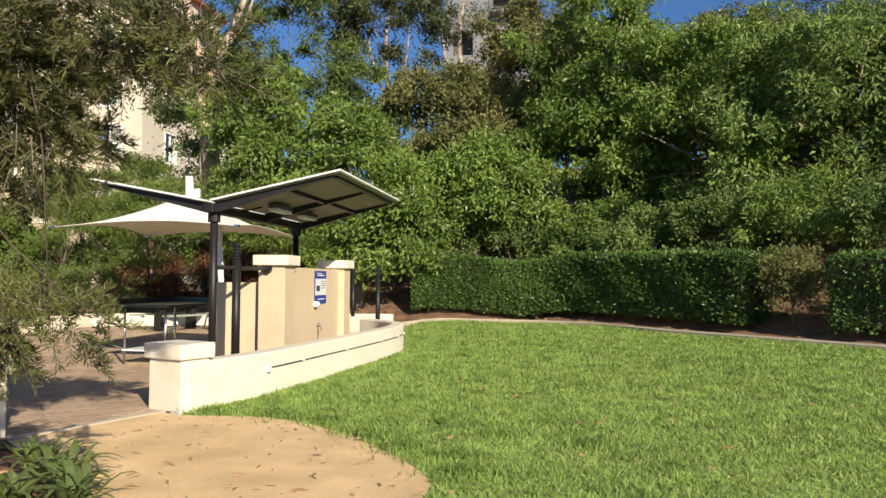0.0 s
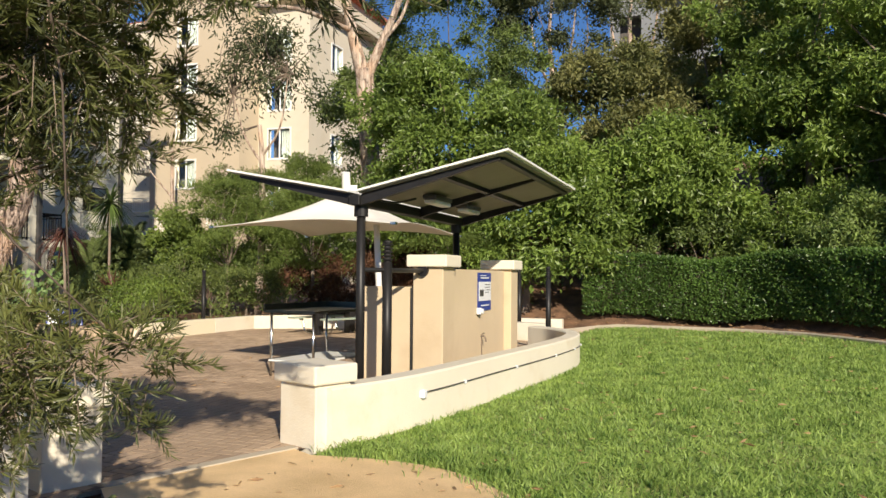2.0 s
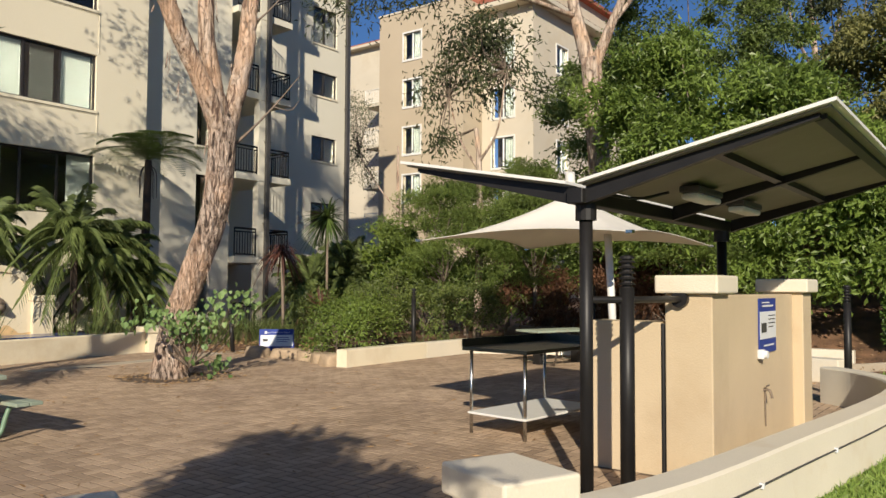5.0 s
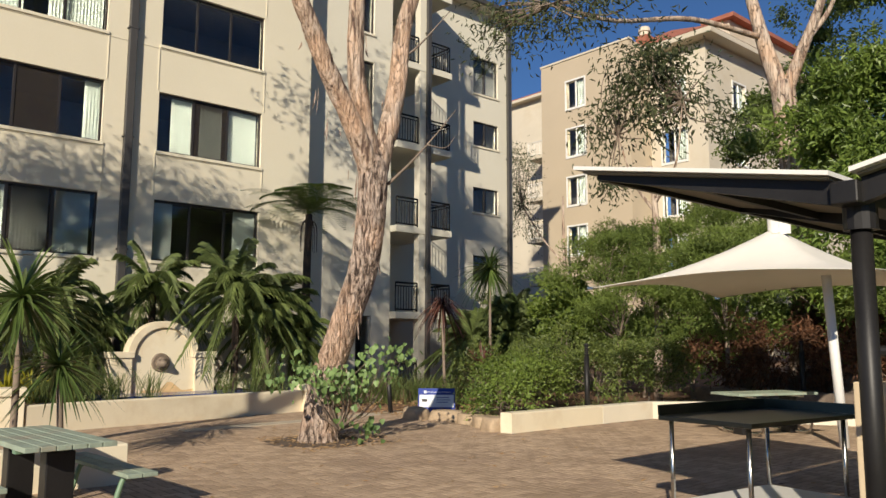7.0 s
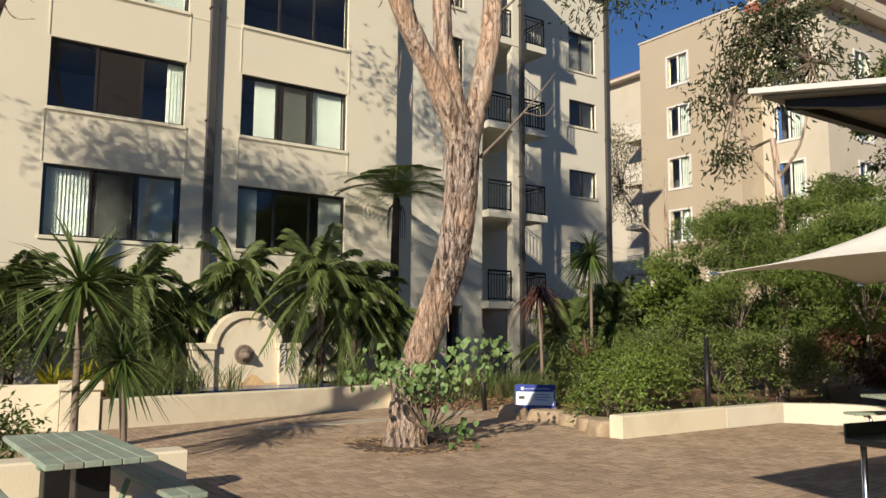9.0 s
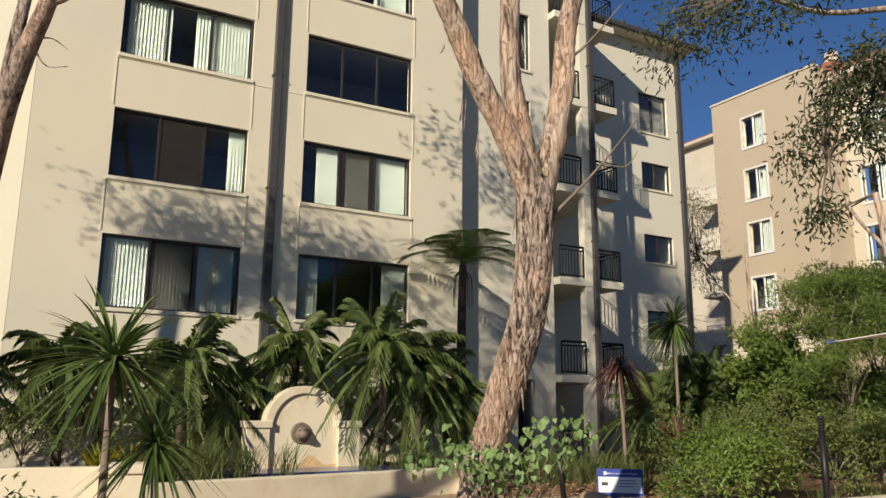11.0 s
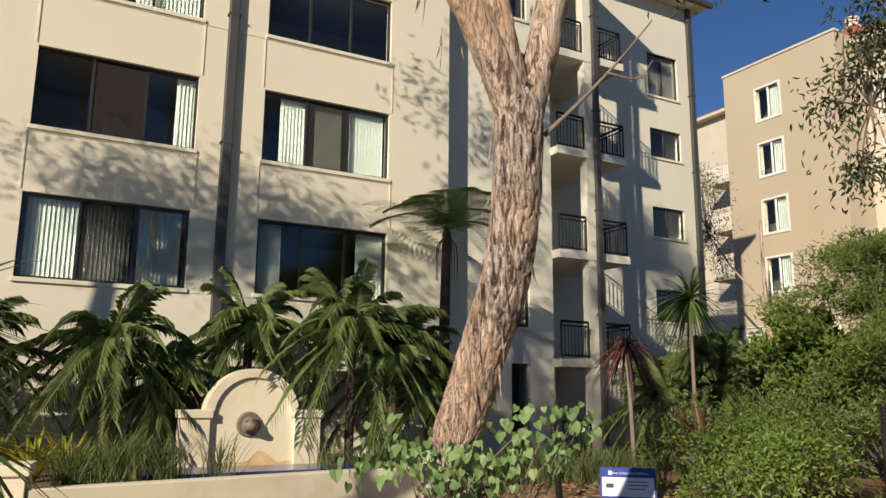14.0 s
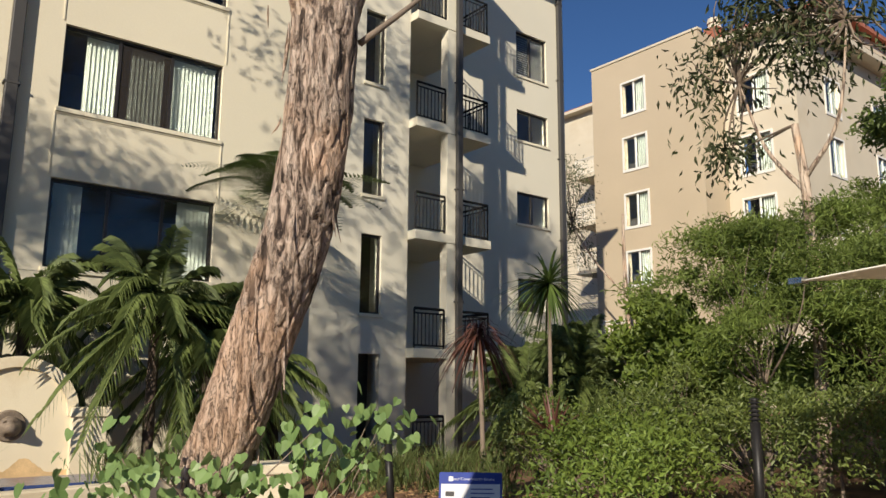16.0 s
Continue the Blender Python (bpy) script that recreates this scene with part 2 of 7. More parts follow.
LEAF_BUSH = leaf_material("bush_leaf", (0.045, 0.068, 0.018), (0.22, 0.275, 0.068), 0.5, 0.32, 1.6)
LEAF_BRIGHT = leaf_material("bright_leaf", (0.06, 0.10, 0.018), (0.21, 0.28, 0.05), 0.5, 0.35)
LEAF_WATTLE = leaf_material("feathery_leaf", (0.085, 0.13, 0.032), (0.30, 0.40, 0.105), 0.55, 0.4)
LEAF_FINE = leaf_material("wattle_leaf", (0.08, 0.115, 0.026), (0.28, 0.37, 0.085), 0.6, 0.4, 0.9)
LEAF_GUM = leaf_material("gum_leaf", (0.03, 0.042, 0.017), (0.11, 0.13, 0.05), 0.6, 0.2)
LEAF_BRUSH = leaf_material("bottlebrush_leaf", (0.022, 0.030, 0.011), (0.17, 0.185, 0.05), 0.5, 0.18, 1.8)
LEAF_DRY = leaf_material("dry_shrub_leaf", (0.035, 0.018, 0.010), (0.19, 0.085, 0.04), 0.7, 0.2, 2.2)
LEAF_PALM = leaf_material("palm_leaf", (0.06, 0.09, 0.028), (0.29, 0.36, 0.12), 0.4, 0.45, 1.0)
LEAF_CORD = leaf_material("cordyline_leaf", (0.04, 0.07, 0.018), (0.16, 0.23, 0.06), 0.4, 0.25, 1.0)
LEAF_TALL = leaf_material("tall_grass_leaf", (0.06, 0.09, 0.025), (0.24, 0.29, 0.10), 0.5, 0.3, 1.5)
LEAF_RED = leaf_material("red_cordyline_leaf", (0.05, 0.022, 0.018), (0.17, 0.07, 0.05), 0.45, 0.2, 1.0)
LEAF_HEDGE = leaf_material("hedge_leaf", (0.03, 0.065, 0.014), (0.155, 0.265, 0.055), 0.38, 0.28)
LEAF_VINE = leaf_material("vine_leaf", (0.10, 0.18, 0.055), (0.30, 0.44, 0.16), 0.45, 0.35, 2.0)
LEAF_YELLOW = leaf_material("yellow_leaf", (0.22, 0.22, 0.02), (0.50, 0.45, 0.04), 0.45, 0.4, 2.0)
GRASS_BLADE = leaf_material("grass_blade", (0.07, 0.15, 0.022), (0.40, 0.53, 0.13), 0.55, 0.35, 3.2)
DRY_LEAF = leaf_material("dry_leaf", (0.20, 0.11, 0.05), (0.45, 0.30, 0.15), 0.7, 0.1, 3.0)


# ---- building helpers ----
def thing(name, m, label, category, group=""):
    ob = new(name)
    ob.empty_display_size = 0.2
    ob.matrix_world = m
    return tagged(ob, label, category, group)


def part(name, bm, mat, parent=None, label="", smooth=False):
    """Links a bmesh as one mesh object, under a thing where one is given."""
    me = bpy.data.meshes.new(name)
    bm.to_mesh(me)
    bm.free()
    me.materials.append(mat)
    if smooth:
        me.polygons.foreach_set("use_smooth", [True] * len(me.polygons))
    ob = new(name, me)
    if parent:
        ob.parent = parent
    if label:
        ob["label"] = label
    return ob


def raw(name, verts, faces, mat, parent=None, smooth=False):
    """Links plain arrays of vertices and equal-sided faces as one mesh object."""
    me = bpy.data.meshes.new(name)
    v, f = np.asarray(verts, dtype=np.float32), np.asarray(faces, dtype=np.int32)
    me.vertices.add(len(v))
    me.vertices.foreach_set("co", v.ravel())
    me.loops.add(f.size)
    me.loops.foreach_set("vertex_index", f.ravel())
    me.polygons.add(len(f))
    me.polygons.foreach_set("loop_start", np.arange(len(f), dtype=np.int32) * f.shape[1])
    me.polygons.foreach_set("use_smooth", np.full(len(f), bool(smooth)))
    me.update(calc_edges=True)
    me.materials.append(mat)
    ob = new(name, me)
    if parent:
        ob.parent = parent
    return ob


def structure(ob, label="", category=""):
    return tagged(ob, label, category, kind="structure")


def box(bm, x0, x1, y0, y1, z0, z1, bevel=0.0):
    made = bmesh.ops.create_cube(bm, size=1)["verts"]
    bmesh.ops.scale(bm, verts=made, vec=(x1 - x0, y1 - y0, z1 - z0))
    bmesh.ops.translate(bm, verts=made, vec=((x0 + x1) / 2, (y0 + y1) / 2, (z0 + z1) / 2))
    if bevel:
        edges = list({e for v in made for e in v.link_edges})
        bmesh.ops.bevel(bm, geom=edges, offset=bevel, segments=2, affect="EDGES", profile=0.5)
    return bm


def a_box(x0, x1, y0, y1, z0, z1, bevel=0.0):
    return box(bmesh.new(), x0, x1, y0, y1, z0, z1, bevel)


def tube(bm, points, radii, sides=8, cap=True):
    """A tapering tube along points."""
    points = [Vector(p) for p in points]
    if not hasattr(radii, "__len__"):
        radii = [radii] * len(points)
    rings = []
    side = None
    for i, p in enumerate(points):
        d = (points[min(i + 1, len(points) - 1)] - points[max(i - 1, 0)]).normalized()
        if side is None:
            side = d.cross(Vector((0, 0, 1)) if abs(d.z) < 0.9 else Vector((1, 0, 0))).normalized()
        side = (side - d * side.dot(d)).normalized()
        up = d.cross(side)
        rings.append([bm.verts.new(p + (side * math.cos(a) + up * math.sin(a)) * radii[i]) for a in (2 * math.pi * k / sides for k in range(sides))])
    for a, b in zip(rings, rings[1:]):
        for k in range(sides):
            bm.faces.new((a[k], a[(k + 1) % sides], b[(k + 1) % sides], b[k]))
    if cap:
        bm.faces.new(rings[0][::-1])
        bm.faces.new(rings[-1])
    return bm


def a_tube(points, radii, sides=8):
    return tube(bmesh.new(), points, radii, sides)


def smooth_line(points, steps=8):
    """A Catmull-Rom curve through points."""
    p = [Vector(q) for q in points]
    p = [p[0] * 2 - p[1]] + p + [p[-1] * 2 - p[-2]]
    out = []
    for i in range(1, len(p) - 2):
        for k in range(steps):
            t = k / steps
            a, b, c, d = p[i - 1:i + 3]
            out.append(0.5 * ((2 * b) + (c - a) * t + (2 * a - 5 * b + 4 * c - d) * t * t + (3 * b - a - 3 * c + d) * t ** 3))
    return out + [p[-2]]


def sheet(name, outline, z, mat, height=None, cell=0.0):
    """A flat sheet inside an outline; with a cell size it is cut up and laid over the height function."""
    bm = bmesh.new()
    face = bm.faces.new([bm.verts.new((x, y, z)) for x, y in outline])
    if face.normal.z < 0 or face.calc_area() and sum((outline[i][0] * outline[(i + 1) % len(outline)][1] - outline[(i + 1) % len(outline)][0] * outline[i][1]) for i in range(len(outline))) < 0:
        bmesh.ops.reverse_faces(bm, faces=[face])
    if cell:
        xs, ys = [o[0] for o in outline], [o[1] for o in outline]
        for axis, lo, hi in ((0, min(xs), max(xs)), (1, min(ys), max(ys))):
            v = lo + cell
            while v < hi:
                co, no = [0, 0, 0], [0, 0, 0]
                co[axis], no[axis] = v, 1
                bmesh.ops.bisect_plane(bm, geom=bm.verts[:] + bm.edges[:] + bm.faces[:], plane_co=co, plane_no=no)
                v += cell
    bmesh.ops.triangulate(bm, faces=bm.faces[:])
    if height:
        for v in bm.verts:
            v.co.z = height(v.co.x, v.co.y) + z
    return part(name, bm, mat)


def wall_bm(along, fixed, depth, u0, u1, z0, z1, holes=()):
    """A wall with real openings. along: 'x' or 'y'; its face lies at fixed and its thickness goes to fixed + depth. holes: (u0, u1, z0, z1)."""
    us = sorted({u0, u1, *(h[0] for h in holes), *(h[1] for h in holes)})
    zs = sorted({z0, z1, *(h[2] for h in holes), *(h[3] for h in holes)})
    bm = bmesh.new()
    cache = {}

    def v(u, w, z):
        key = (round(u, 4), round(w, 4), round(z, 4))
        if key not in cache:
            cache[key] = bm.verts.new((u, w, z) if along == "x" else (w, u, z))
        return cache[key]

    def solid(i, j):
        if not (0 <= i < len(us) - 1 and 0 <= j < len(zs) - 1):
            return False
        cu, cz = (us[i] + us[i + 1]) / 2, (zs[j] + zs[j + 1]) / 2
        return not any(h[0] < cu < h[1] and h[2] < cz < h[3] for h in holes)

    a, b = fixed, fixed + depth
    for i in range(len(us) - 1):
        for j in range(len(zs) - 1):
            if not solid(i, j):
                continue
            p, q, r, s = us[i], us[i + 1], zs[j], zs[j + 1]
            bm.faces.new((v(p, a, r), v(q, a, r), v(q, a, s), v(p, a, s)))
            bm.faces.new((v(p, b, s), v(q, b, s), v(q, b, r), v(p, b, r)))
            if not solid(i - 1, j):
                bm.faces.new((v(p, a, r), v(p, a, s), v(p, b, s), v(p, b, r)))
            if not solid(i + 1, j):
                bm.faces.new((v(q, b, r), v(q, b, s), v(q, a, s), v(q, a, r)))
            if not solid(i, j - 1):
                bm.faces.new((v(p, b, r), v(q, b, r), v(q, a, r), v(p, a, r)))
            if not solid(i, j + 1):
                bm.faces.new((v(p, a, s), v(q, a, s), v(q, b, s), v(p, b, s)))
    bmesh.ops.recalc_face_normals(bm, faces=bm.faces[:])
    return bm


def rng(seed):
    return np.random.default_rng(seed)


def unit(a):
    return a / np.maximum(np.linalg.norm(a, axis=1, keepdims=True), 1e-6)


def leaves(name, where, ways, length, width, mat, parent=None, seed=0, jitter=0.35, fold=0.15, facing=None):
    """One mesh of many leaf blades: each a folded diamond at its place, pointing its way."""
    r = rng(seed)
    n = len(where)
    d = unit(ways)
    side = unit(np.cross(d, unit(r.normal(size=(n, 3))) if facing is None else unit(facing) + r.normal(size=(n, 3)) * 0.75))
    up = np.cross(side, d)
    size = (1 + jitter * r.uniform(-1, 1, (n, 1)))
    ln, wd = length * size, width * size * 0.5
    v = np.empty((n, 4, 3))
    v[:, 0] = where
    v[:, 1] = where + d * ln * 0.45 + side * wd + up * ln * fold
    v[:, 2] = where + d * ln
    v[:, 3] = where + d * ln * 0.45 - side * wd + up * ln * fold
    f = np.arange(n * 4).reshape(n, 4)
    tri = np.concatenate([f[:, [0, 1, 2]], f[:, [0, 2, 3]]], axis=0)
    return raw(name, v.reshape(-1, 3), tri, mat, parent)


def crown_points(blobs, clumps, each, spread, seed, droop=0.3, inner=0.55, boughs=0, bough_size=0.7):
    """Leaf places and directions in clumps over the outsides of uneven blobs (x, y, z, rx, ry, rz)."""
    r = rng(seed)
    b = np.array(blobs, dtype=float)
    weight = b[:, 3] * b[:, 4] + b[:, 4] * b[:, 5] + b[:, 3] * b[:, 5]
    pick = r.choice(len(b), clumps, p=weight / weight.sum())
    d = unit(r.normal(size=(clumps, 3)))
    d[:, 2] = np.where(d[:, 2] < -0.5, -d[:, 2], d[:, 2])
    rad = r.uniform(inner, 1.0, (clumps, 1)) ** 0.5 * (1 + 0.14 * r.normal(size=(clumps, 1)))
    if boughs:
        few = max(4, clumps // boughs)
        home = r.integers(0, few, clumps)
        d, rad, pick = d[home], rad[home], pick[home]
        size = r.uniform(0.45, 0.95, few)[home][:, None] * bough_size
        tuft_way = unit(r.normal(size=(clumps, 3)) + d * 0.7 + np.array([0, 0, 0.5]))
        centre = b[pick, :3] + d * b[pick, 3:] * rad + tuft_way * size * np.array([1, 1, 0.6])
        d = unit(d * 0.5 + tuft_way)
    else:
        centre = b[pick, :3] + d * b[pick, 3:] * rad
    at = np.repeat(centre, each, axis=0)
    out = np.repeat(d, each, axis=0)
    q = r.normal(size=at.shape) * spread * np.repeat(r.uniform(0.6, 1.35, (clumps, 1)), each, axis=0)
    way = out * 0.6 + unit(r.normal(size=at.shape)) * 0.8 + np.array([0, 0, -droop])
    return at + q, way, centre


def limbs(bm, base, targets, radius, seed, bend=0.15, sides=6):
    """Branches from a point to each target, with a bend."""
    r = rng(seed)
    base = Vector(base)
    for t in targets:
        t = Vector(t)
        mid = base.lerp(t, 0.5) + Vector(r.normal(size=3) * bend * (t - base).length * 0.5)
        tube(bm, smooth_line([base, mid, t], 3), list(np.linspace(radius, radius * 0.25, 7)), sides)
    return bm


def shrub(name, x, y, z, blobs, clumps, each, spread, length, width, mat, label, category="shrub", seed=1, trunk=0.12, bark=None, droop=0.3, inner=0.55, group="", stems=6, boughs=0, bough_size=0.7):
    """A tree or shrub: tapered trunk with limbs and a crown of many leaves; blobs are relative to its foot."""
    top = thing(name, pose(x, y, z), label, category, group)
    at, way, centre = crown_points(blobs, clumps, each, spread, seed, droop, inner, boughs, bough_size)
    high = max(b[2] + b[5] for b in blobs)
    facing = unit(at - np.array([0, 0, 0.42 * high])) + np.array([0, 0, 0.45])
    leaves("crown", at, way, length, width, mat, top, seed + 1, facing=facing)
    bm = bmesh.new()
    b0 = blobs[0]
    fork = (b0[0] * 0.3, b0[1] * 0.3, max(0.3, b0[2] * 0.55))
    tube(bm, smooth_line([(0, 0, -0.3), (fork[0] * 0.3, fork[1] * 0.4, fork[2] * 0.5), fork], 4), list(np.linspace(trunk, trunk * 0.7, 9)), 8)
    r = rng(seed + 2)
    part("trunk", bm, bark or BARK_DARK, top, smooth=True)
    for k, c in enumerate(centre[r.choice(len(centre), min(stems, len(centre)), replace=False)]):
        part("limb", limbs(bmesh.new(), fork, [c], trunk * 0.3, seed + 3 + k), bark or BARK_DARK, top, smooth=True)
    return top


# ---- ground ----
def ease(t):
    t = min(1.0, max(0.0, t))
    return t * t * (3 - 2 * t)


def beyond(x, y):
    """Metres past the kerb line at the foot of the planted slope."""
    return max(y - 22.6 - 0.02 * x, (x - 0.6) * 0.75 + (y - 21.3) * 0.66)


def rise(x, y):
    """Height of the natural ground."""
    d = beyond(x, y)
    lawn = 0.2 * ease((d + 7) / 7) * ease((x + 4.5) / 2.0)
    hill = 0.0
    if d > 0:
        hill = min(0.33 * d * ease(d / 3 + 0.25), 7.5 + 0.02 * d) * (0.12 + 0.88 * ease((x + 17) / 11))
    bed = 0.12 * ease((y - 16.6) / 1.5) * ease((-12.6 - x) / 0.5)
    return lawn + hill + bed * (0 if d > 0 else 1)


def ground_grid():
    xs = np.unique(np.concatenate([np.arange(-45, 30.1, 1.0), np.linspace(-1500, -45, 12), np.linspace(30, 1500, 12)]))
    ys = np.unique(np.concatenate([np.arange(-12, 75.1, 1.0), np.linspace(-1500, -12, 12), np.linspace(75, 1500, 12)]))
    r = rng(3)
    v = [(x, y, rise(x, y) - 0.05 - (0.0 if beyond(x, y) > 0.4 else 0.03)) for y in ys for x in xs]
    n = len(xs)
    f = [(j * n + i, j * n + i + 1, (j + 1) * n + i + 1, (j + 1) * n + i) for j in range(len(ys) - 1) for i in range(n - 1)]
    return raw("ground", v, f, SOIL, smooth=True)


structure(ground_grid(), "dark brown soil and leaf mulch", "ground")

KERB_LINE = smooth_line([(-7.5, 22.3, 0), (-4.0, 22.2, 0), (0.6, 21.3, 0), (3.3, 18.2, 0), (6.5, 14.6, 0), (14, 6.5, 0)], 10)
WALL_LINE = smooth_line([(-3.25, 7.72, 0), (-2.90, 9.0, 0), (-2.66, 11.0, 0), (-2.42, 13.2, 0), (-2.36, 14.7, 0), (-2.52, 15.7, 0), (-3.0, 16.55, 0), (-3.55, 17.05, 0)], 8)
SAND_LINE = smooth_line([(-3.3, 7.45, 0), (-2.5, 7.5, 0), (-1.86, 7.26, 0), (-1.04, 6.46, 0), (-0.45, 5.6, 0), (-0.28, 5.0, 0), (-0.45, 4.0, 0), (-1.0, 3.2, 0), (-1.9, 3.0, 0)], 6)

lawn_outline = [(p.x, p.y) for p in SAND_LINE] + [(-2.2, 1.0), (-3.0, -4.0), (-3.0, -14.0), (22, -14.0)] + [(p.x, p.y) for p in reversed(KERB_LINE) if p.y < 22.15] + [(-3.75, 17.2)] + [(p.x, p.y) for p in reversed(WALL_LINE)]
structure(sheet("lawn", lawn_outline, 0.0, TURF, rise, 0.8), "sunlit green lawn", "lawn")

sand_outline = [(p.x, p.y) for p in SAND_LINE] + [(-2.35, 4.4), (-3.2, 5.2), (-4.15, 6.02), (-3.55, 7.6)]
structure(sheet("sand_path", sand_outline, 0.004, SAND), "orange sandy gravel pad", "path")

paving_outline = [(-3.5, 7.62), (-4.15, 6.02), (-5.2, 4.2), (-9.0, 2.0), (-19.5, 2.0), (-17.8, 9.2), (-18.75, 15.4), (-16.8, 17.0), (-12.45, 15.95), (-12.45, 20.4), (-8.5, 22.4), (-3.9, 22.2), (-3.65, 17.3), (-3.05, 16.3), (-2.7, 15.4), (-2.6, 14.2), (-2.7, 12.5), (-2.95, 10.4), (-3.2, 8.6), (-3.4, 7.75)]
structure(sheet("paving", paving_outline, -0.003, MORTAR), "brown brick paving joints", "paving")


def strip(name, line, inner, z0, z1, mat, height=None, bevel=0.02):
    """A low wall or kerb along a line; its thickness goes to the left of the line."""
    bm = bmesh.new()
    prev = None
    for i, p in enumerate(line):
        d = (line[min(i + 1, len(line) - 1)] - line[max(i - 1, 0)]).normalized()
        q = p + Vector((-d.y, d.x, 0)) * inner
        b = height(p.x, p.y) if height else 0.0
        s = 1 if inner > 0 else -1
        e = Vector((-d.y, d.x, 0)) * bevel * s
        ring = [bm.verts.new(c) for c in ((p.x, p.y, b + z0), (p.x, p.y, b + z1 - bevel), (p.x + e.x, p.y + e.y, b + z1), (q.x - e.x, q.y - e.y, b + z1), (q.x, q.y, b + z1 - bevel), (q.x, q.y, b + z0))]
        if prev:
            for k in range(5):
                bm.faces.new((prev[k], ring[k], ring[k + 1], prev[k + 1]))
        else:
            bm.faces.new(ring)
        prev = ring
    bm.faces.new(prev[::-1])
    bmesh.ops.recalc_face_normals(bm, faces=bm.faces[:])
    return part(name, bm, mat)


structure(strip("kerb", KERB_LINE, 0.18, -0.1, 0.10, KERB, rise), "pale concrete garden edging", "kerb")
structure(strip("paving_edge", [Vector((-3.62, 7.66, 0)), Vector((-4.22, 6.1, 0))], 0.11, -0.1, 0.016, KERB, None, 0.004), "flush pale concrete edging of the paving", "kerb")
structure(strip("concrete_band", [Vector((-16.3, 11.6, 0)), Vector((-16.6, 15.0, 0)), Vector((-17.1, 17.25, 0))], 0.42, -0.1, 0.012, KERB, None, 0.004), "flush pale concrete band at the edge of the paving", "paving")
terrace_wall = structure(strip("terrace_wall", WALL_LINE, 0.26, -0.15, 0.52, WALL_WHITE), "curved cream rendered low wall", "low wall")
structure(strip("garden_wall", [Vector((-12.40, 15.95, 0)), Vector((-12.48, 18.7, 0))], 0.28, -0.1, 0.36, PLANTER_CREAM), "low cream rendered garden wall", "low wall")
structure(strip("garden_wall", [Vector((-12.48, 18.72, 0)), Vector((-12.50, 20.5, 0)), Vector((-11.9, 21.2, 0)), Vector((-8.6, 22.6, 0)), Vector((-4.2, 22.8, 0))], 0.28, -0.1, 0.35, WALL_WHITE), "low cream rendered garden wall", "low wall")
structure(strip("bench_wall", [Vector((-11.75, 5.4, 0)), Vector((-11.75, 8.92, 0))], 0.35, -0.1, 0.45, PLANTER_CREAM), "low cream rendered wall behind the picnic table", "low wall")
structure(strip("entry_wall", [Vector((-4.5, 5.7, 0)), Vector((-5.4, 4.5, 0)), Vector((-6.9, 3.4, 0)), Vector((-9.5, 2.4, 0))], 0.28, -0.1, 0.5, WALL_WHITE), "low cream rendered wall under shrubs", "low wall")
block = tagged(part("seat_block", a_box(-0.5, 0.5, -0.2, 0.2, 0, 0.42, 0.015), WALL_WHITE), "short cream rendered seat block on the paving", "seat")
block.matrix_world = pose(-4.35, 19.7, 0, 0, 0, -14)


def pier(x, y, turn, w, d, h, cap_h, label):
    top = thing("wall_pier", pose(x, y, 0, 0, 0, turn), label, "pier", "piers at the terrace entry")
    part("shaft", a_box(-w / 2, w / 2, -d / 2, d / 2, -0.1, h - cap_h, 0.01), WALL_WHITE, top)
    part("cap", a_box(-w / 2 - 0.045, w / 2 + 0.045, -d / 2 - 0.045, d / 2 + 0.045, h - cap_h, h, 0.018), WALL_WHITE, top)
    return top


pier(-3.51, 7.9, -22, 0.50, 0.40, 0.72, 0.17, "cream rendered pier at the end of the curved wall")
pier(-4.56, 6.05, -22, 0.46, 0.42, 0.72, 0.17, "cream rendered pier beside the bottlebrush")


# ---- apartment building ----
FX = -23.525          # face of the near facade
HEADS = [5.53, 8.58, 11.63, 14.68]
ROOF_Z = 16.75
cols = [(8.79, 11.97), (13.44, 16.61)]


